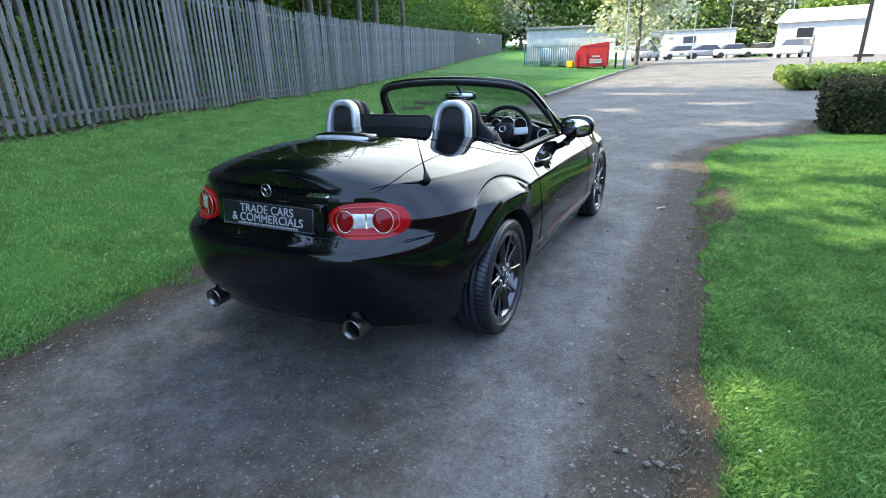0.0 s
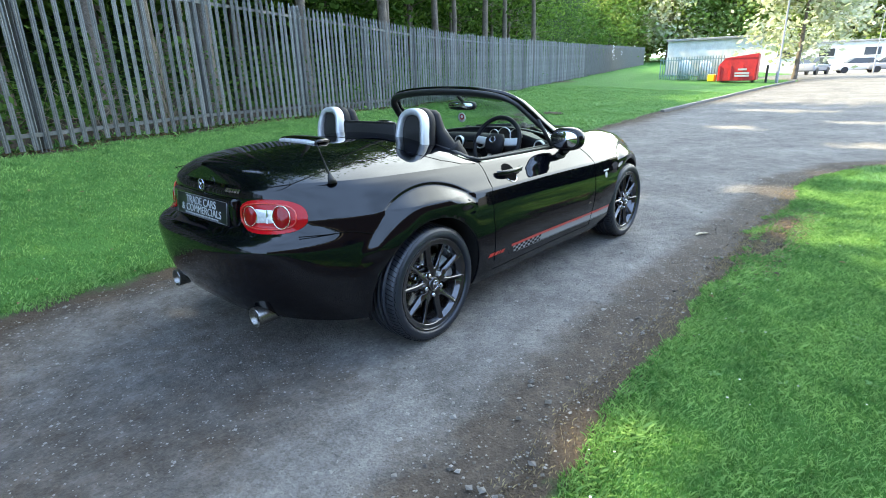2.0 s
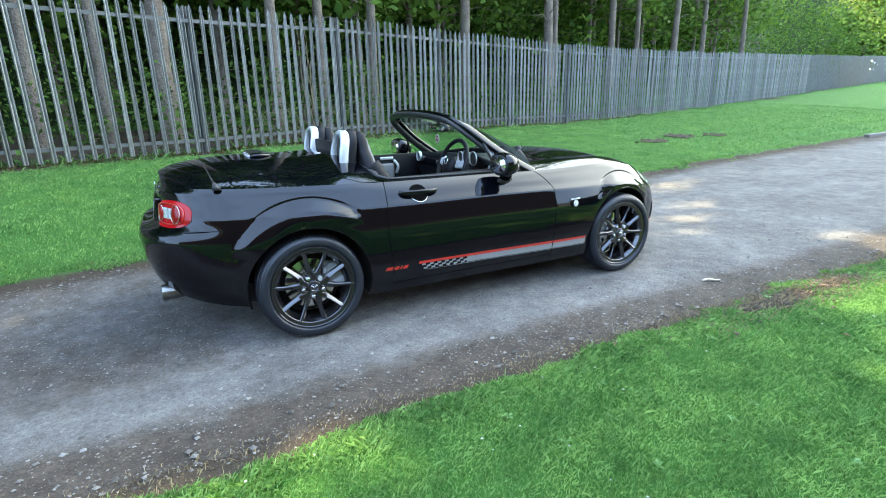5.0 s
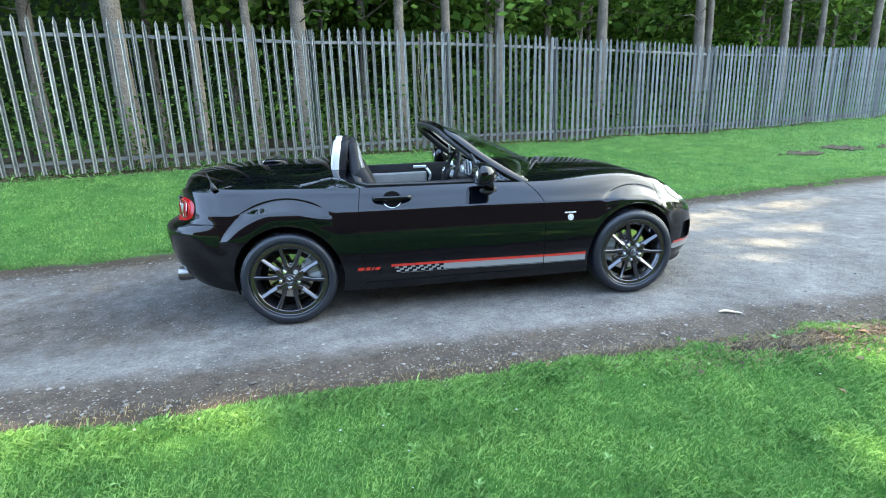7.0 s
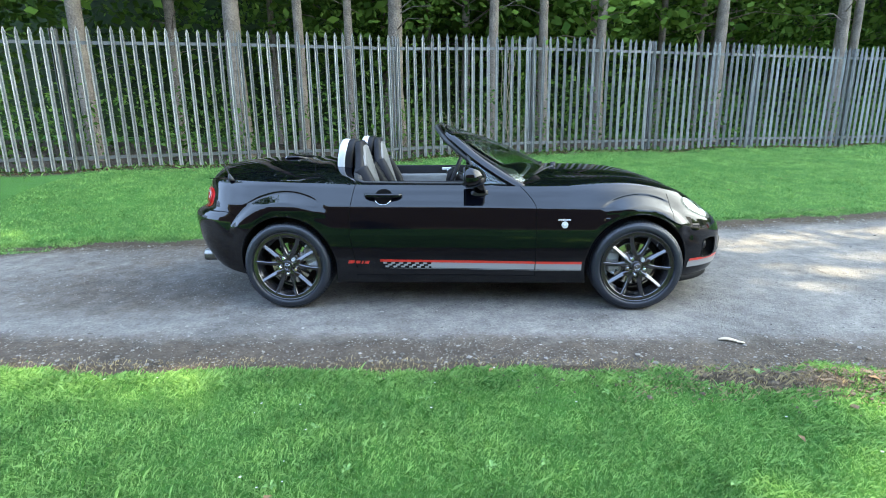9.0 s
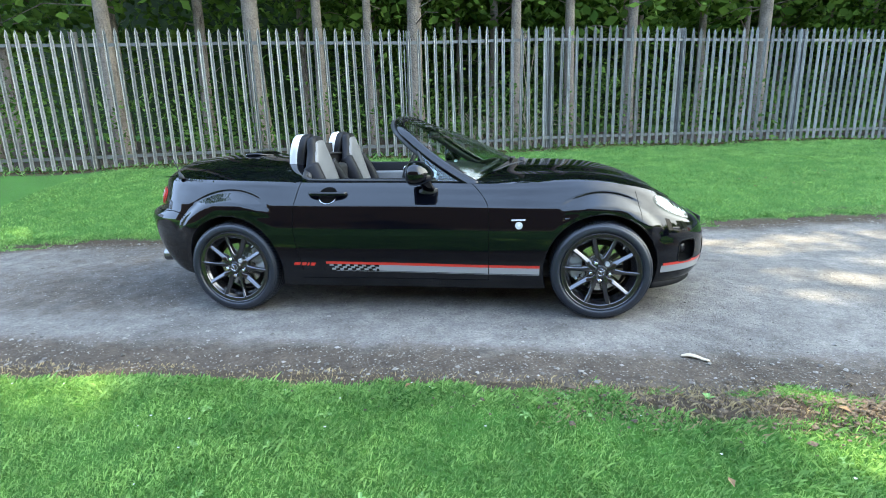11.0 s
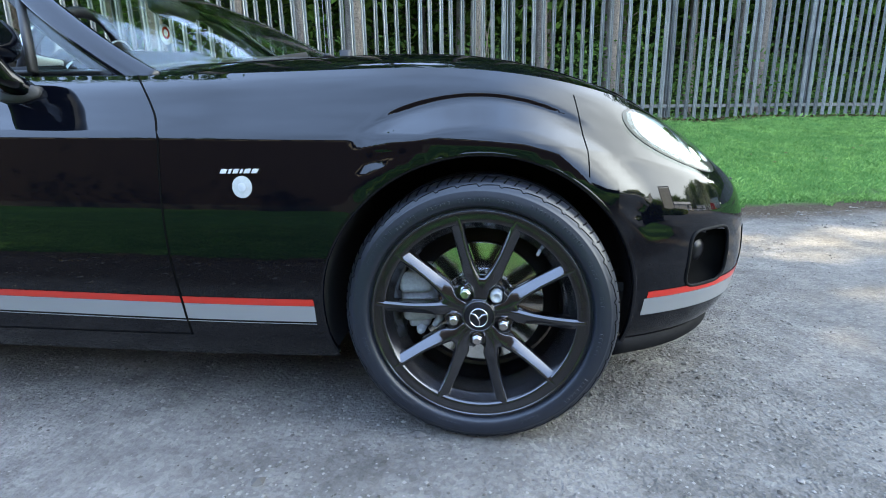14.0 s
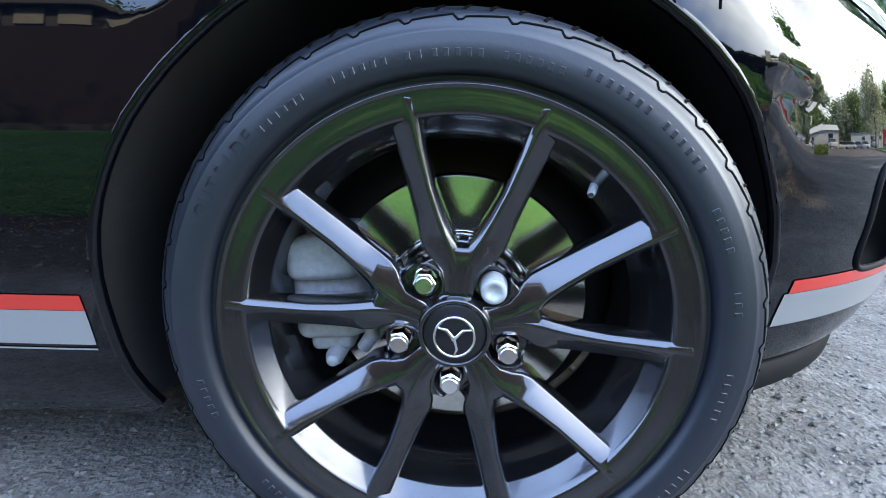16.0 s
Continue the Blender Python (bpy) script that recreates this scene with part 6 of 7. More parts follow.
for f in (lambda q: q, mirrored):
    st = new("side_stripe")
    st.parent, st["label"] = car, "red and grey side stripe ending in chequers"
    a0, a1 = arc_at(0.64), arc_at(1.970)
    cut = arc_at(1.665)
    for p, q in ((a0 + 0.0, cut - 0.003), (cut + 0.003, a1)):
        cpart("red_band", f(patch(p, q, 0, 0, 0.0012, 60, 2, lambda s: line_z(s) - 0.017, line_z)), M_STRIPE_RED, st)
    b0 = arc_at(0.98)
    for p, q in ((b0, cut - 0.003), (cut + 0.003, a1)):
        cpart("grey_band", f(patch(p, q, 0, 0, 0.0012, 60, 3, lambda s: line_z(s) - 0.057, lambda s: line_z(s) - 0.0175)), M_STRIPE_GREY, st)
    for i in range(13):
        for j in range(3):
            if (i + j) % 2 == 0:
                s = arc_at(0.66) + i * 0.0265 + j * 0.006
                if i == 12 and j == 0:
                    continue
                top = lambda q, j=j: line_z(q) - 0.0185 - j * 0.0130
                cpart("chequer", f(patch(s, s + 0.0262, 0, 0, 0.0012, 3, 1, lambda q, j=j: line_z(q) - 0.0312 - j * 0.0130, top)), M_STRIPE_GREY, st)
    fine_line = patch(arc_at(0.70), a1, 0, 0, 0.0012, 60, 1, lambda s: line_z(s) - 0.0635, lambda s: line_z(s) - 0.0615)
    cpart("pin_line", f(fine_line), M_STRIPE_GREY, st)
    s = arc_at(0.42)
    for w in (0.042, 0.03, 0.012, 0.03):
        slant = [surf(s + w * i / 3 + 0.012 * j / 2, line_z(s) - 0.033 + 0.0105 * j, 0.0012) for i in range(4) for j in range(3)]
        cpart("script_bar", f((slant, [(i * 3 + j, i * 3 + j + 3, i * 3 + j + 4, i * 3 + j + 1) for i in range(3) for j in range(2)])), M_STRIPE_RED, st)
        s += w + 0.009
    n0, n1 = arc_at(2.715), arc_at(3.0, -0.30)
    cpart("nose_red_band", f(patch(n0, n1, 0.313, 0.330, 0.0014, 40, 2)), M_STRIPE_RED, st)
    cpart("nose_grey_band", f(patch(n0 - 0.006, n1, 0.268, 0.3125, 0.0014, 40, 3)), M_STRIPE_GREY, st)

# --- handles, exhausts, aerial, brake light
for d, sg in zip(doors, (-1, 1)):
    h = new("door_handle")
    h.parent, h["label"] = d, "glossy black pull handle"
    yy = lambda x, z: sg * abs(side_y(x, z))
    cup = [surf(arc_at(0.665), 0.772)]
    c0 = blob(arc_at(0.67), 0.772, 0.058, 0.046, 0.0008, 0.0016, 2.2, 5, 32)
    cpart("cup", c0 if sg < 0 else mirrored(c0), M_GAP, d)
    c1 = [surf(arc_at(0.67) + 0.055 * math.cos(a), 0.768 + 0.044 * math.sin(a), 0.002) for a in np.linspace(math.pi * 1.15, math.pi * 1.85, 14)]
    cpart("cup_lip", ribbon(c1 if sg < 0 else flip(c1), 0.0025), M_CHROME, d)
    bar = smooth_path([(0.553, yy(0.553, 0.78) + sg * 0.004, 0.783), (0.575, yy(0.575, 0.78) + sg * 0.024, 0.783), (0.67, yy(0.67, 0.78) + sg * 0.034, 0.782), (0.765, yy(0.765, 0.78) + sg * 0.024, 0.780), (0.788, yy(0.788, 0.78) + sg * 0.004, 0.780)], 6)
    ob = cpart("door_pull_bar", sweep(bar, 0.0135, 0.010, (0, 1, 0), 14), M_PAINT, d)
    bpy.data.objects.remove(h)
M_EXH = mat("brushed_steel", (0.32, 0.31, 0.30), 0.3, 1.0, dark=(0.12, 0.11, 0.1), scale=14, amount=0.7)
for sg in (-1, 1):
    t = lathe([(-0.12, 0.040), (0.0, 0.044), (0.050, 0.046), (0.056, 0.045), (0.054, 0.041), (0.0, 0.039), (-0.06, 0.038), (-0.06, 0.0)], 36)
    ex = cpart("exhaust_tip", t, M_EXH, car, "brushed steel exhaust tip")
    ex.matrix_basis = pose(-0.71, sg * 0.41, 0.286, 0, 0, 90)
an = new("aerial")
an.parent = car
ab = Vector((-0.42, -0.612, top_z(-0.42, -0.612)))
cpart("base", loft([((ab.x, ab.y, ab.z - 0.004), 0.017, 0.024, 0), ((ab.x - 0.004, ab.y, ab.z + 0.012), 0.013, 0.018, 0), ((ab.x - 0.012, ab.y, ab.z + 0.04), 0.006, 0.008, 0)], 16, 2), M_TRIM, an)
cpart("mast", tube([(ab + Vector((-0.010, 0, 0.03)), 0.005), (ab + Vector((-0.030, 0.002, 0.085)), 0.0032), (ab + Vector((-0.050, 0.003, 0.14)), 0.0022), (ab + Vector((-0.068, 0.004, 0.19)), 0.0016)], 8), M_TRIM, an)
bl = new("high_brake_light")
bl.parent = car
bz = top_z(-0.10, 0.0)
cpart("pod", loft([((-0.02, 0, bz - 0.004), 0.10, 0.008, 90), ((-0.10, 0, bz + 0.008), 0.165, 0.018, 90), ((-0.165, 0, bz + 0.006), 0.175, 0.018, 90), ((-0.18, 0, bz - 0.003), 0.172, 0.012, 90)], 28, 3), M_PAINT, bl)
cpart("lens", loft([((-0.172, 0, bz + 0.004), 0.165, 0.012, 90), ((-0.186, 0, bz + 0.002), 0.160, 0.010, 90)], 28, 3), M_CLEAR, bl)

tag = new("hanging_disc")
tag.parent, tag["label"] = car, "round white paper disc hung from the mirror"
base = lathe([(-0.001, 0.0), (-0.001, 0.034), (0.001, 0.034), (0.001, 0.0)], 32)
cpart("disc", ([Vector((b.y + 1.19, b.x - 0.03, b.z + 1.022)) for b in base[0]], base[1]), M_WHITEDECAL, tag)
for yy in (-0.0016, 0.0016):
    base = lathe([(yy, 0.012), (yy, 0.021)], 28)
    cpart("printed_ring", ([Vector((b.y + 1.19, b.x - 0.03, b.z + 1.027)) for b in base[0]], base[1]), M_REDDARK, tag)
cpart("string", ribbon([Vector((1.19, -0.03, 1.055)), Vector((1.165, -0.03, 1.10))], 0.001, 5), M_TRIM, tag)

# ---------- things down the lane ----------
def at_ground(x, y, rz=0.0, dz=0.0):
    return pose(x, y, ground_z(x, y) + dz, 0, 0, rz)


# red waste container
bin_t = thing("waste_container", "red steel waste container with a sloping lid", "skip", at=pose(33.2, 5.7, ground_z(33.2, 5.7), 0, 0, 8))
prof2 = [(0.95, 0.12), (0.95, 0.95), (0.62, 1.35), (-1.0, 1.55), (-1.0, 0.12)]
vs = [Vector((x, y, z)) for x in (-0.75, 0.75) for y, z in prof2]
k = len(prof2)
fs = [tuple(range(k)), tuple(reversed(range(k, 2 * k)))] + [(i, (i + 1) % k, k + (i + 1) % k, k + i) for i in range(k)]
bmx = welded((vs, fs), 1e-5)
bmesh.ops.bevel(bmx, geom=bmx.edges[:], offset=0.03, segments=2, affect="EDGES")
part("body", bmx, M_RED_SKIP, bin_t)
for y in (-0.9, -0.3, 0.3, 0.85):
    part("rib", box_bm(-0.80, -0.74, y - 0.03, y + 0.03, 0.14, 0.95, 0.01), M_RED_SKIP, bin_t)
part("lid_seam", box_bm(-0.77, 0.77, -0.98, 0.64, 1.33, 1.345), M_RED_SKIP, bin_t)
for y, z, w in ((-0.28, 0.72, 0.22), (-0.28, 0.52, 0.36), (-0.28, 0.38, 0.36)):
    part("lettering_bar", box_bm(-0.812, -0.803, y - w, y + w, z - 0.05, z + 0.05), M_WHITEDECAL, bin_t)
for y in (-0.8, 0.75):
    part("wheel", box_bm(-0.5, 0.5, y - 0.06, y + 0.06, 0.0, 0.14, 0.03), M_TRIM, bin_t)
grit = thing("grit_bin", "small yellow grit bin beside the container", "bin", at=at_ground(33.0, 7.0))
part("body", box_bm(-0.2, 0.2, -0.2, 0.2, 0, 0.4, 0.05), mat("yellow_plastic", (0.7, 0.5, 0.03), 0.5), grit)

# pale green palisade screen with white tanks behind it
scr = thing("palisade_screen", "pale green steel palisade screen", "fence", at=at_ground(33.6, 8.4, 8))
pm = mesh_of("screen_pale", [(v[0], v[1], v[2] * 0.62) for v in pv], pf, M_GREEN_FENCE)
for i in range(25):
    ob = new("pale", pm)
    ob.parent, ob.matrix_basis = scr, pose(0, -1.75 + i * 0.147, 0, 0, 0, 90)
for z in (0.3, 1.2):
    part("rail", box_bm(0.02, 0.06, -1.8, 1.85, z - 0.025, z + 0.025), M_GREEN_FENCE, scr)
for y in (-0.5, 0.7):
    tk = thing("white_tank", "white plastic tank behind the palisade screen", "tank", "white tanks", at=at_ground(34.6, 8.4 + y))
    part("tank_body", loft([((0, 0, 0.05), 0.36, 0.36, 0), ((0, 0, 0.5), 0.4, 0.4, 0), ((0, 0, 1.0), 0.36, 0.36, 0), ((0, 0, 1.15), 0.15, 0.15, 0)], 20, 2.4), M_WHITE, tk, smooth=True)
    part("cap", loft([((0, 0, 1.14), 0.12, 0.12, 0), ((0, 0, 1.2), 0.12, 0.12, 0)], 16, 2), M_WHITE, tk, smooth=True)


M_PLINTH = mat("pale_brick_base", (0.62, 0.60, 0.56), 0.8, dark=(0.52, 0.5, 0.46), scale=3, amount=0.5)


# portable building behind
def shed(x, y, rz, L, W, H, roof, label, windows=()):
    s = thing("site_building", label, "building", at=at_ground(x, y, rz))
    part("wall", box_bm(-W / 2, W / 2, -L / 2, L / 2, -0.4, H), M_WHITE, s)
    part("plinth", box_bm(-W / 2 - 0.02, W / 2 + 0.02, -L / 2 - 0.02, L / 2 + 0.02, -0.4, H * 0.44), M_PLINTH, s)
    if roof > 0.3:
        v = [Vector((sx * (W / 2 + 0.3), sy * (L / 2 + 0.3), H)) for sx in (-1, 1) for sy in (-1, 1)] + [Vector((0, sy * (L / 2 + 0.3), H + roof)) for sy in (-1, 1)]
        f = [(0, 1, 5, 4), (2, 4, 5, 3), (0, 4, 2), (1, 3, 5), (0, 2, 3, 1)]
        part("roof", (v, f), M_WHITE, s)
    else:
        part("roof", box_bm(-W / 2 - 0.15, W / 2 + 0.15, -L / 2 - 0.15, L / 2 + 0.15, H, H + 0.18, 0.03), M_ROOF, s)
    n_seam = int(L / 0.6)
    for i in range(n_seam + 1):
        yy = -L / 2 + L * i / n_seam
        part("cladding_seam", box_bm(-W / 2 - 0.015, -W / 2, yy - 0.02, yy + 0.02, H * 0.45, H - 0.02), M_WHITE, s)
    for yy, zz, w, h in windows:
        win = new("window")
        win.parent = s
        part("pane", box_bm(-W / 2 - 0.04, -W / 2 - 0.02, yy - w / 2, yy + w / 2, zz - h / 2, zz + h / 2), M_DARKWIN, win)
        part("frame", box_bm(-W / 2 - 0.05, -W / 2 - 0.016, yy - w / 2 - 0.06, yy + w / 2 + 0.06, zz + h / 2, zz + h / 2 + 0.08), M_WHITE, win)
        part("sill", box_bm(-W / 2 - 0.09, -W / 2 - 0.016, yy - w / 2 - 0.06, yy + w / 2 + 0.06, zz - h / 2 - 0.08, zz - h / 2), M_WHITE, win)
    return s


shed(46.5, 10.7, 12, 6.4, 5.0, 2.6, 0.1, "white flat-roofed portable building with a grey base")
shed(63.0, -13.5, -10, 13.0, 16.0, 2.9, 1.5, "white pitched-roof industrial unit", ((4.4, 2.0, 1.2, 0.8),))
shed(76.0, 5.5, 4, 16.0, 6.0, 3.2, 0.1, "long low white building beyond the car park", ((-3, 2.2, 1.4, 0.8), (1, 2.2, 1.4, 0.8), (5, 2.2, 1.4, 0.8)))

# roadside tree in pale leaf, further trees round the car park
rb = random.Random(23)
tree(39.9, 3.9, 7.6, 0.16, rb, clear=0.24, per=100, leaf=0.2, spread=1.6, crown_r=3.2, material=M_BLOSSOM, label="spreading roadside tree in pale blossom")
for i in range(26):
    az = radians(24 - i * 1.75)
    d = rb.uniform(86, 104)
    tree(-2.4 + d * math.cos(az), -1.7 + d * math.sin(az), rb.uniform(11, 15) * (1 if i < 17 else 0.5), 0.3, rb, clear=0.1, per=80, leaf=0.36, spread=3.0, crown_r=4.2, material=M_BLOSSOM if i % 4 == 3 else M_LEAF_LIGHT, label="sunlit broadleaf tree beyond the car park")


def street_lamp(x, y, h):
    s = thing("street_lamp", "slim grey street lamp by the car park", "street lamp", "street lamps", at=at_ground(x, y))
    part("pole", tube([((0, 0, -0.2), 0.08), ((0, 0, 1.2), 0.08), ((0, 0, 1.25), 0.055), ((0, 0, h), 0.04)], 10), M_ROOF, s, smooth=True)
    part("bracket", tube([((0, 0, h), 0.03), ((-0.5, 0, h + 0.12), 0.025)], 8), M_ROOF, s)
    part("lantern", box_bm(-1.0, -0.45, -0.1, 0.1, h + 0.06, h + 0.18, 0.04), M_ROOF, s)


for x, y, h in ((33.5, 3.75, 5.0), (66, 1.5, 5.5), (68, -2.0, 5.5), (66, -7.5, 6.0)):
    street_lamp(x, y, h)
bol = thing("bollard", "short dark bollard at the lane's edge", "bollard", at=at_ground(33.6, 4.3))
part("post", tube([((0, 0, -0.1), 0.06), ((0, 0, 0.9), 0.06), ((0, 0, 0.95), 0.03)], 12), M_TRIM, bol)


def parked_car(x, y, rz, paint, label):
    c = thing("parked_car", label, "car", "cars in the car park", at=pose(x, y, road_z(x), 0, 0, rz))
    part("body", box_bm(-0.85, 0.85, -2.05, 2.05, 0.28, 0.92, 0.16, 3), paint, c, smooth=True)
    v = [Vector((sx * w, yy, z)) for yy, w, z in ((-1.5, 0.78, 0.9), (-0.95, 0.62, 1.42), (0.55, 0.62, 1.42), (1.25, 0.78, 0.9)) for sx in (-1, 1)]
    f = [(0, 2, 3, 1), (2, 4, 5, 3), (4, 6, 7, 5), (0, 6, 4, 2), (1, 3, 5, 7)]
    part("glasshouse", (v, f), M_DARKWIN, c)
    part("roof", box_bm(-0.6, 0.6, -0.95, 0.55, 1.4, 1.46, 0.02), paint, c)
    for yy in (-1.3, 1.3):
        for sx in (-1, 1):
            bmw = bmesh.new()
            bmesh.ops.create_cone(bmw, cap_ends=True, segments=20, radius1=0.31, radius2=0.31, depth=0.2, matrix=pose(sx * 0.76, yy, 0.31, 0, 90, 0))
            part("wheel", bmw, M_TYRE, c)


for i, (x, y, rz) in enumerate(((52, -6.9, 70), (67, 2.8, 20), (67.5, 0.2, 15), (68, -2.4, 18), (68.6, -5.2, 12), (56, 5.2, 80), (69, -8.0, 16))):
    parked_car(x, y, rz, M_CARWHITE if i % 3 != 2 else M_CARGREY, "white parked car in the sunny car park" if i % 3 != 2 else "silver parked car in the sunny car park")

# clipped hedge at the corner, low shrubs on the island, sign
def hedge(name, x0, x1, y0, y1, h, per, material, label, leaf=0.035):
    rh = random.Random(int(x0 * 10))
    vs, fs = [], []
    area = 2 * (x1 - x0 + y1 - y0) * h + (x1 - x0) * (y1 - y0)
    core = thing(name, label, "hedge", at=pose(0, 0, 0))
    zb0 = ground_z((x0 + x1) / 2, (y0 + y1) / 2)
    # filler box, coloured dark for the shade between the leaves
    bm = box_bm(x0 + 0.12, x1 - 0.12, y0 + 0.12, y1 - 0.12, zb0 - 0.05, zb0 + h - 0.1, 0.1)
    part("core", bm, M_INNER_SHADE, core)
    for _ in range(int(area * per)):
        f = rh.random()
        x, y, z = rh.uniform(x0, x1), rh.uniform(y0, y1), zb0 + rh.uniform(0.02, h)
        if f < 0.3:
            z = zb0 + h + rh.gauss(0, 0.04)
        elif f < 0.65:
            x = (x0 if rh.random() < 0.7 else x1) + rh.gauss(0, 0.05)
        else:
            y = (y1 if rh.random() < 0.7 else y0) + rh.gauss(0, 0.05)
        bulge = 0.08 * noise.noise((x * 2, y * 2, z * 2))
        p = Vector((x - bulge, y + bulge, z + bulge))
        a = Vector((rh.gauss(0, 1), rh.gauss(0, 1), rh.gauss(0, 1))).normalized()
        b = a.cross(Vector((rh.gauss(0, 1), rh.gauss(0, 1), rh.gauss(0, 1)))).normalized()
        s = leaf * rh.uniform(0.6, 1.3)
        k = len(vs)
        vs += [p - a * s, p + b * s * 0.6, p + a * s, p - b * s * 0.6]
        fs.append((k, k + 1, k + 2, k + 3))
    part("leaves", (vs, fs), material, core)


hedge("hedge", 8.0, 9.4, -7.5, -3.38, 0.78, 1100, M_HEDGE, "clipped dark brownish green hedge at the lane corner")
hedge("low_shrubs", 16.5, 22.0, -12.0, -3.6, 0.5, 130, M_LEAF_LIGHT, "low yellow-green shrubs on the island", 0.09)
sg_t = thing("sign_board", "large white sign board on dark posts", "sign", at=at_ground(22.8, -6.9, -14))
part("board", box_bm(-0.04, 0.04, -1.2, 0.75, 0.75, 3.35, 0.02), M_WHITE, sg_t)
for y in (-1.2, 0.75):
    part("post", box_bm(-0.06, 0.06, y - 0.06, y + 0.06, -0.2, 3.5, 0.01), M_TRIM, sg_t)
part("top_rail", box_bm(-0.06, 0.06, -1.2, 0.75, 3.4, 3.5, 0.01), M_TRIM, sg_t)
for z in (0.45, 0.75):
    part("notice_bar", box_bm(-0.08, -0.05, 0.35, 0.95, z - 0.05, z + 0.05), M_TRIM, sg_t)
pst = thing("marker_post", "slim grey marker post by the shrubs", "post", at=at_ground(17.6, -4.0))
part("post", tube([((0, 0, -0.1), 0.035), ((0, 0, 1.5), 0.03)], 8), M_ROOF, pst)
cx = spaced((9.9, 36, 0.9))
kt = thing("kerb", "row of grey concrete kerb stones", "kerb", kind="structure")
for i, (a, b) in enumerate(zip(cx, cx[1:])):
    if a < 14:
        continue
    pa, pb = Vector((a, left_edge(a) - 0.02, road_z(a))), Vector((b - 0.012, left_edge(b) - 0.02, road_z(b)))
    ob = part("kerb_stone", box_bm(0, (pb - pa).length, -0.02, 0.1, -0.1, 0.07, 0.012, 1), M_STONE, kt)
    ob.matrix_basis = Matrix.Translation(pa) @ (pb - pa).to_track_quat("X", "Z").to_matrix().to_4x4()

# ---------- grass, grit and litter ----------
def blades(name, regions, label, seed, material=M_BLADE, bare=0.5, clump=0.35, fade=0.0):
    """Single grass blades over regions of (x0, x1, y test, count, height, width)."""
    r = random.Random(seed)
    vs, fs = [], []
    for x0, x1, lo, hi, count, h, w in regions:
        for _ in range(count):
            x = r.uniform(x0, x1)
            a, b = lo(x), hi(x)
            y = a + (b - a) * r.random()
            if fade and r.random() > min(1.0, (x - x0) / fade, (x1 - x) / fade, (y - a) / fade):
                continue
            patchy = noise.noise((x * 2.1, y * 2.1, 9)) + 0.6 * noise.noise((x * 7, y * 7, 3))
            if soil_share(x, y) + clump * patchy > bare:
                continue
            z = ground_z(x, y)
            hh = h * r.uniform(0.5, 1.25) * (1 + 0.45 * patchy)
            ang = r.uniform(0, 2 * math.pi)
            lean = r.uniform(0.3, 1.6) * hh
            dx, dy = math.cos(ang), math.sin(ang)
            wx, wy = -dy * w * 0.5, dx * w * 0.5
            k = len(vs)
            vs += [(x - wx, y - wy, z - 0.004), (x + wx, y + wy, z - 0.004), (x + dx * lean * 0.4 + wx * 0.8, y + dy * lean * 0.4 + wy * 0.8, z + hh * 0.65), (x + dx * lean, y + dy * lean, z + hh)]
            fs += [(k, k + 1, k + 2), (k, k + 2, k + 3)]
    return tagged(part(name, (vs, fs), material), label, "grass", kind="stuff")


R_NEAR = lambda x: right_edge(x) + 0.06
blades("lawn_grass", [
    (-3.2, 6.2, lambda x: -4.4, R_NEAR, 430000, 0.019, 0.0032),
    (-5.0, 8.4, lambda x: -8.0, R_NEAR, 120000, 0.020, 0.0044),
    (-3.2, 6.2, lambda x: -4.4, R_NEAR, 14000, 0.034, 0.0040),
], "short green lawn grass beside the lane", 3, fade=1.6, bare=0.72)
blades("bank_grass", [
    (-5.0, 9.0, lambda x: left_edge(x) - 0.06, lambda x: fence_y(x) + 0.1, 190000, 0.022, 0.0050),
    (9.0, 24.0, lambda x: left_edge(x) - 0.05, lambda x: fence_y(x) + 0.1, 50000, 0.034, 0.011),
], "mown green grass on the bank below the fence", 4, bare=0.68)
# ragged clumps that creep on to the lane
blades("edge_tufts", [
    (-2.5, 6.5, lambda x: right_edge(x) - 0.25, lambda x: right_edge(x) + 0.07, 30000, 0.03, 0.004),
    (-4.0, 9.0, lambda x: left_edge(x) - 0.08, lambda x: left_edge(x) + 0.25, 22000, 0.032, 0.005),
], "ragged grass clumps along the lane edge", 12, bare=0.55, clump=0.7)
# rough tufts at the foot of the fence
blades("fence_tufts", [(-8.0, 20.0, lambda x: fence_y(x) - 0.25, lambda x: fence_y(x) + 0.6, 7000, 0.085, 0.007)], "longer grass tufts along the fence foot", 6)


def pebble_set(name, spots, label):
    """Loose stones: squashed eight-faced lumps of mixed size."""
    r = random.Random(8)
    vs, fs = [], []
    for x, y, s in spots:
        z = ground_z(x, y) + 0.012
        a = r.uniform(0, 6.28)
        ring = [(math.cos(a + k * 1.57) * s * r.uniform(0.7, 1.2), math.sin(a + k * 1.57) * s * r.uniform(0.7, 1.2)) for k in range(4)]
        k = len(vs)
        h = s * r.uniform(0.4, 0.8)
        vs += [(x + p, y + q, z + h * r.uniform(0.1, 0.5)) for p, q in ring] + [(x + r.uniform(-0.3, 0.3) * s, y + r.uniform(-0.3, 0.3) * s, z + h), (x, y, z - h * 0.4)]
        for j in range(4):
            fs += [(k + j, k + (j + 1) % 4, k + 4), (k + (j + 1) % 4, k + j, k + 5)]
    return tagged(part(name, (vs, fs), M_STONE), label, "gravel", kind="stuff")


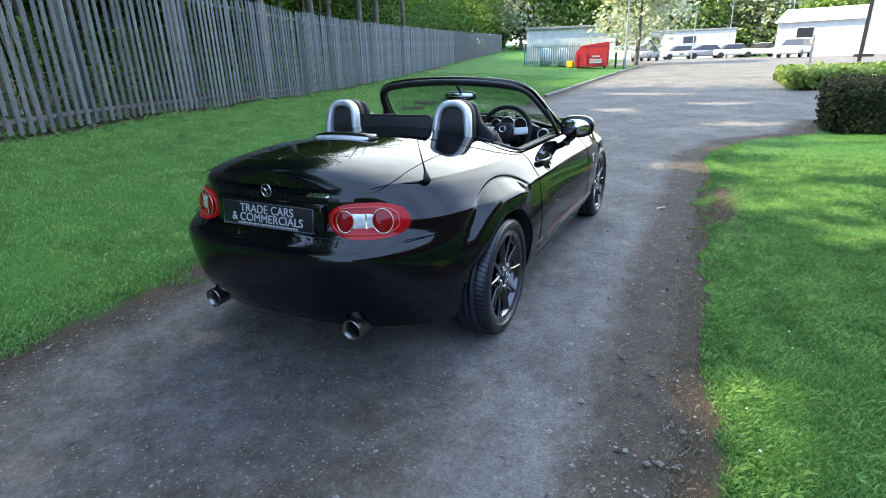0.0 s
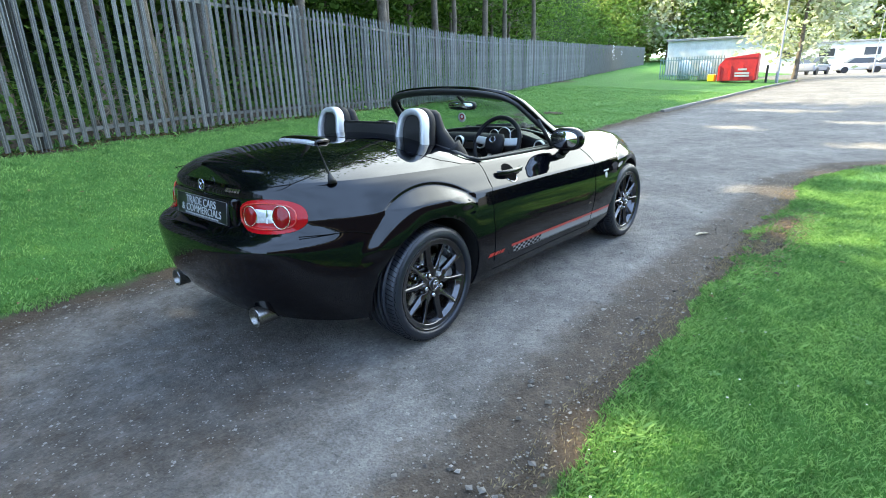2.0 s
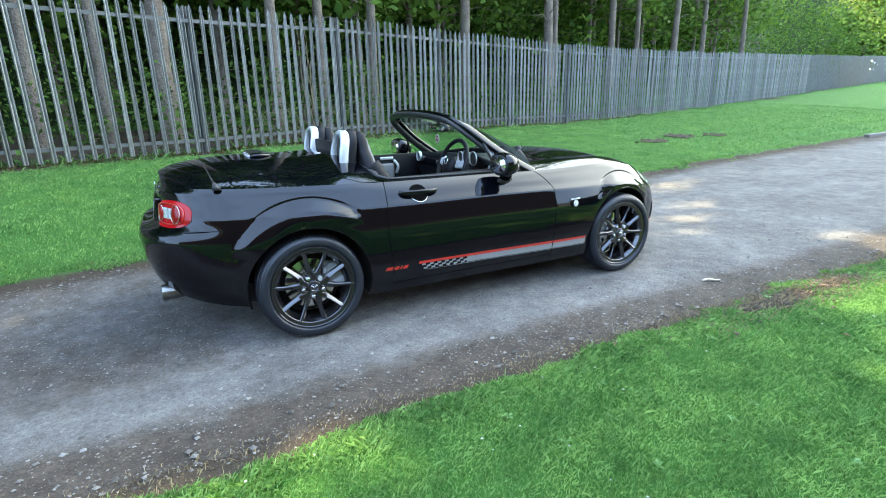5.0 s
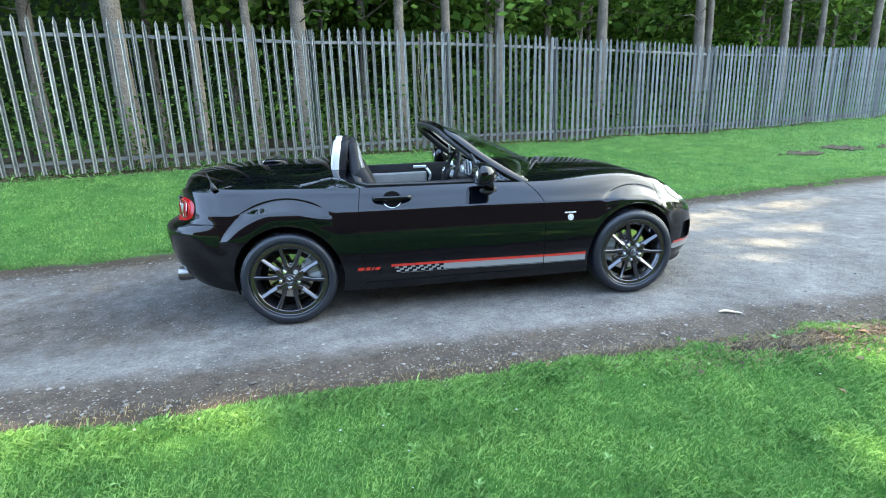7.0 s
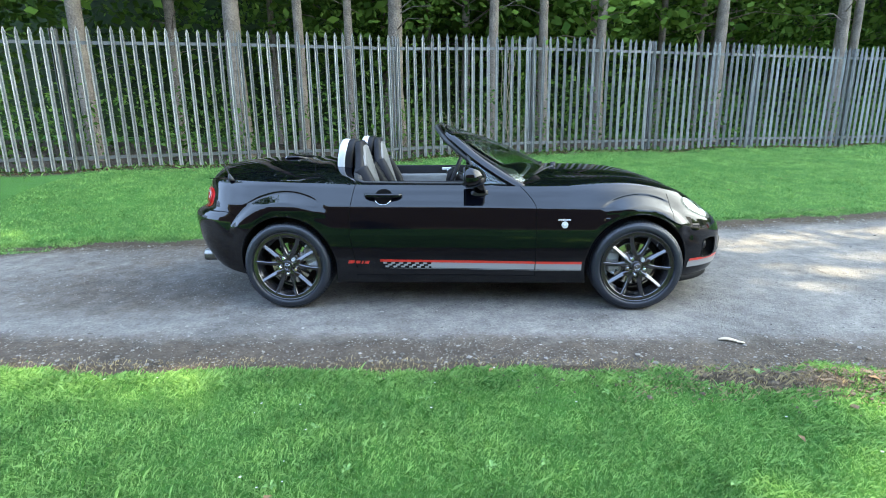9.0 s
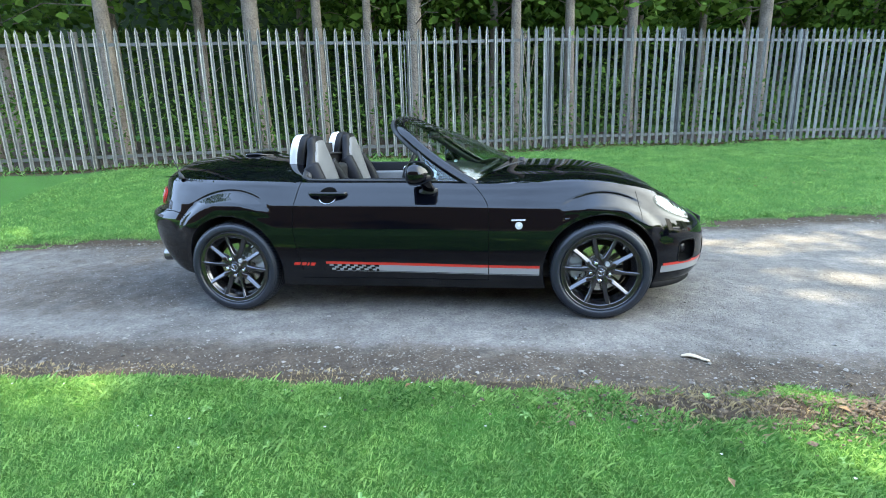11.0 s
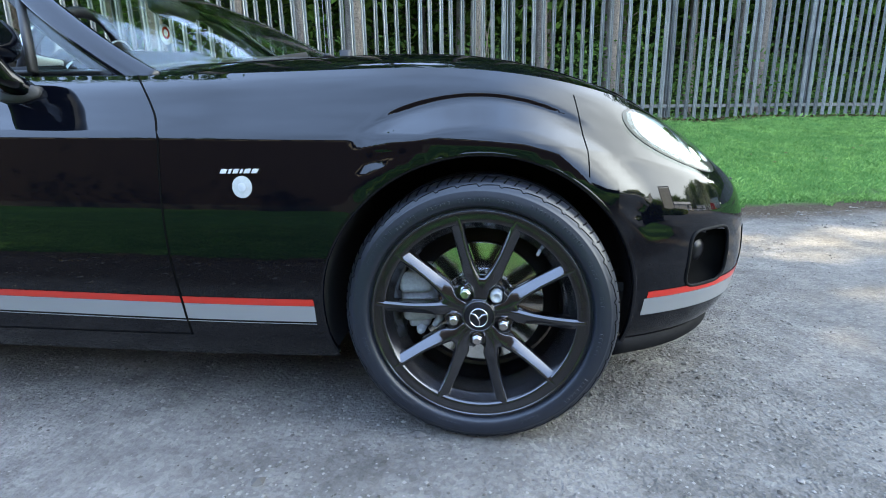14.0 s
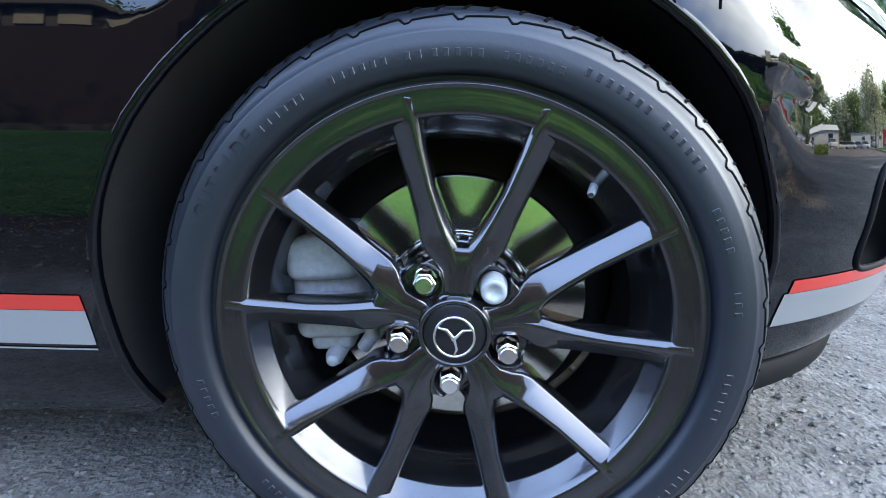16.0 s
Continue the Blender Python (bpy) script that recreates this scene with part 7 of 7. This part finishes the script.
rs = random.Random(31)
spots = []
for _ in range(30000):
    x = rs.uniform(-3.5, 6.5)
    a, b = right_edge(x), left_edge(x)
    y = a + (b - a) * rs.random()
    spots.append((x, y, rs.uniform(0.0025, 0.006) * (1.7 if rs.random() < 0.07 else 1)))
for _ in range(2400):
    x = rs.uniform(-3.5, 7)
    y = (right_edge(x) + abs(rs.gauss(0.0, 0.28)) - 0.05) if rs.random() < 0.6 else (left_edge(x) - abs(rs.gauss(0, 0.25)) + 0.04)
    spots.append((x, y, rs.uniform(0.003, 0.009) * (1.8 if rs.random() < 0.06 else 1)))
for _ in range(9000):
    x, y = rs.uniform(0.9, 4.2), rs.uniform(-1.55, 0.3)
    spots.append((x, y, rs.uniform(0.0018, 0.0055) * (1.9 if rs.random() < 0.05 else 1)))
for _ in range(420):
    x = rs.uniform(-3.5, 6)
    y = right_edge(x) + abs(rs.gauss(0.05, 0.35)) if rs.random() < 0.55 else left_edge(x) - abs(rs.gauss(0.1, 0.35))
    spots.append((x, y, rs.uniform(0.010, 0.020)))
pebble_set("gravel", spots, "loose grey gravel and grit on the lane")
# soil clods in the churned patch and round the mole hills
clods = []
for _ in range(900):
    clods.append((rs.gauss(2.95, 0.8), rs.gauss(-1.78, 0.11), rs.uniform(0.004, 0.010) * (2.2 if rs.random() < 0.12 else 1)))
for cx0, cy0, rr in ((9.2, 5.0, 0.25), (10.4, 5.3, 0.3), (11.6, 5.2, 0.2)):
    clods += [(rs.gauss(cx0, rr * 0.6), rs.gauss(cy0, rr * 0.4), rs.uniform(0.025, 0.07)) for _ in range(110)]
for _ in range(420):
    clods.append((rs.gauss(3.3, 0.45), rs.gauss(-1.80, 0.07), rs.uniform(0.006, 0.013)))
soil_ob = pebble_set("soil_clods", clods, "loose brown soil clods in worn grass")
soil_ob.data.materials.clear()
soil_ob.data.materials.append(M_SOIL)
# dry straw grass on the churned patch, and flat weeds in the lawn
M_STRAW = mat("dry_straw", (0.36, 0.29, 0.16), 0.9, dark=(0.17, 0.12, 0.06), scale=14, amount=0.8)
blades("dry_grass", [
    (1.9, 4.2, lambda x: -2.02, lambda x: -1.62, 2600, 0.022, 0.0028),
    (-2.5, 6.0, lambda x: right_edge(x) - 0.18, lambda x: right_edge(x) + 0.10, 4200, 0.014, 0.0026),
], "dry straw-coloured grass on churned brown soil", 14, material=M_STRAW, bare=1.6, clump=0.9, fade=0.08)
M_WEED = mat("weed_leaf", (0.13, 0.27, 0.07), 0.6, dark=(0.07, 0.17, 0.035), scale=12, amount=0.7)
wv, wf = [], []
for _ in range(48):
    x = rs.uniform(-1.5, 5.0)
    y = right_edge(x) - 0.08 - abs(rs.gauss(0, 0.7))
    z = ground_z(x, y) + 0.008
    a0 = rs.uniform(0, 6.28)
    for j in range(rs.randint(3, 6)):
        a = a0 + j * 1.15 + rs.uniform(-0.3, 0.3)
        s = rs.uniform(0.016, 0.036)
        w = s * rs.uniform(0.16, 0.26)
        c, n = math.cos(a), math.sin(a)
        k = len(wv)
        for u, q, h in ((0.08, 0.25, 0.0), (0.45, 1.0, 0.28), (0.8, 0.7, 0.34)):
            wv += [(x + c * s * u - n * w * q, y + n * s * u + c * w * q, z + s * h + 0.004), (x + c * s * u, y + n * s * u, z + s * h), (x + c * s * u + n * w * q, y + n * s * u - c * w * q, z + s * h + 0.004)]
        wv.append((x + c * s, y + n * s, z + s * 0.26))
        for b in (k, k + 3):
            wf += [(b, b + 1, b + 4, b + 3), (b + 1, b + 2, b + 5, b + 4)]
        wf += [(k + 6, k + 7, k + 9), (k + 7, k + 8, k + 9)]
tagged(part("lawn_weeds", (wv, wf), M_WEED), "small broad-leaved green weeds among the lawn grass", "weeds", kind="stuff")
# fallen leaves and tiny daisies
lv, lf = [], []
for _ in range(160):
    x, y = rs.uniform(-2.5, 7), rs.uniform(-4.8, 5)
    if right_edge(x) < y < left_edge(x):
        continue
    z = ground_z(x, y) + 0.03
    s, a = rs.uniform(0.012, 0.028), rs.uniform(0, 6.28)
    k = len(lv)
    lv += [(x + s * math.cos(a), y + s * math.sin(a), z), (x - s * 0.5 * math.sin(a), y + s * 0.5 * math.cos(a), z + 0.008), (x - s * math.cos(a), y - s * math.sin(a), z - 0.003), (x + s * 0.5 * math.sin(a), y - s * 0.5 * math.cos(a), z + 0.006)]
    lf.append((k, k + 1, k + 2, k + 3))
tagged(part("fallen_leaves", (lv, lf), mat("dry_leaf", (0.22, 0.13, 0.06), 0.8, dark=(0.1, 0.06, 0.03), scale=9, amount=0.6)), "scattered dry brown fallen leaves", "leaves", kind="stuff")
dv2, df2 = [], []
for _ in range(260):
    x = rs.uniform(-2.5, 7)
    y = rs.uniform(-4.8, right_edge(x) - 0.1) if rs.random() < 0.7 else rs.uniform(left_edge(x) + 0.2, fence_y(x))
    z = ground_z(x, y) + rs.uniform(0.03, 0.045)
    s = rs.uniform(0.003, 0.006)
    k = len(dv2)
    dv2 += [(x + s * math.cos(t), y + s * math.sin(t), z) for t in (0, 1.05, 2.09, 3.14, 4.19, 5.24)]
    df2.append(tuple(range(k, k + 6)))
tagged(part("daisies", (dv2, df2), M_WHITEDECAL), "tiny white daisies in the lawn", "flowers", kind="stuff")
# brown leaf litter and twigs along the fence foot
M_LITTER = leaf_mat("leaf_litter", (0.035, 0.022, 0.013), (0.17, 0.105, 0.055))
lv, lf = [], []
for _ in range(7000):
    x = rs.uniform(-7.5, 15)
    y = fence_y(x) + rs.gauss(0.05, 0.16)
    z = ground_z(x, y) + rs.uniform(0.008, 0.035)
    s, a, w = rs.uniform(0.012, 0.034), rs.uniform(0, 6.28), rs.uniform(0.2, 0.6)
    c, n = math.cos(a) * s, math.sin(a) * s
    k = len(lv)
    lv += [(x + c, y + n, z), (x - n * w, y + c * w, z + s * rs.uniform(0.1, 0.5)), (x - c, y - n, z - 0.003), (x + n * w, y - c * w, z + s * rs.uniform(0.0, 0.4))]
    lf.append((k, k + 1, k + 2, k + 3))
tagged(part("leaf_litter", (lv, lf), M_LITTER), "brown leaf litter and twigs along the fence foot", "leaves", kind="stuff")
# arching dry stems and bare saplings just behind the fence
M_DRYSTEM = mat("dry_stem", (0.27, 0.22, 0.15), 0.9, dark=(0.13, 0.10, 0.07), scale=12, amount=0.7)
dry = thing("dry_stems", "thicket of arching dry pale stems behind the fence", "shrub")
for _ in range(34):
    x0, y0 = rs.uniform(0.6, 2.3), fence_y(1.5) + rs.uniform(0.5, 1.1)
    span, top = rs.uniform(0.5, 1.2) * rs.choice((-1, 1)), rs.uniform(0.25, 0.75)
    gz = ground_z(x0, y0)
    part("stem", tube([(Vector((x0 + span * u, y0 + 0.1 * math.sin(3 * u + x0), gz + 4 * top * u * (1 - 0.85 * u))), 0.006 * (1 - 0.6 * u)) for u in (0, 0.15, 0.3, 0.5, 0.7, 0.85, 1.0)], 5), M_DRYSTEM, dry)
sap = thing("sapling", "bare pale sapling with several twisted stems", "tree", at=pose(2.05, fence_y(2.05) + 0.8, ground_z(2.05, fence_y(2.05) + 0.8) - 0.05))
for i in range(6):
    w0, lean = rs.uniform(0, 6), rs.uniform(-0.12, 0.12)
    part("stem", tube([(Vector((0.05 * math.sin(w0 + 3.0 * z) + lean * z, 0.04 * math.cos(w0 + 2.4 * z), z)), 0.013 * (1 - 0.3 * z)) for z in np.linspace(0, 2.3, 12)], 6), M_DRYSTEM, sap, smooth=True)
# a pale splinter of wood on the lane's edge
chip = thing("wood_splinter", "pale splinter of bare wood lying on the lane edge", "wood", at=pose(2.72, -1.31, ground_z(2.72, -1.31) + 0.018, 0, 0, -14))
M_SPLINT = mat("bare_pale_wood", (0.46, 0.39, 0.28), 0.7, dark=(0.28, 0.22, 0.15), scale=30, amount=0.7)
part("piece", sweep(smooth_path([(-0.055, 0, 0.0), (-0.02, 0.006, 0.006), (0.015, 0.002, 0.005), (0.05, -0.008, 0.0)], 4), 0.017, 0.008, (0, 0, 1), 8, 2.4, scale=lambda t: 0.35 + 2.2 * t * (1 - t)), M_SPLINT, chip, smooth=True)
part("end", sweep(smooth_path([(0.04, -0.010, 0.0), (0.060, -0.020, 0.004), (0.075, -0.020, 0.0)], 4), 0.010, 0.005, (0, 0, 1), 8, 2.4), M_SPLINT, chip, smooth=True)
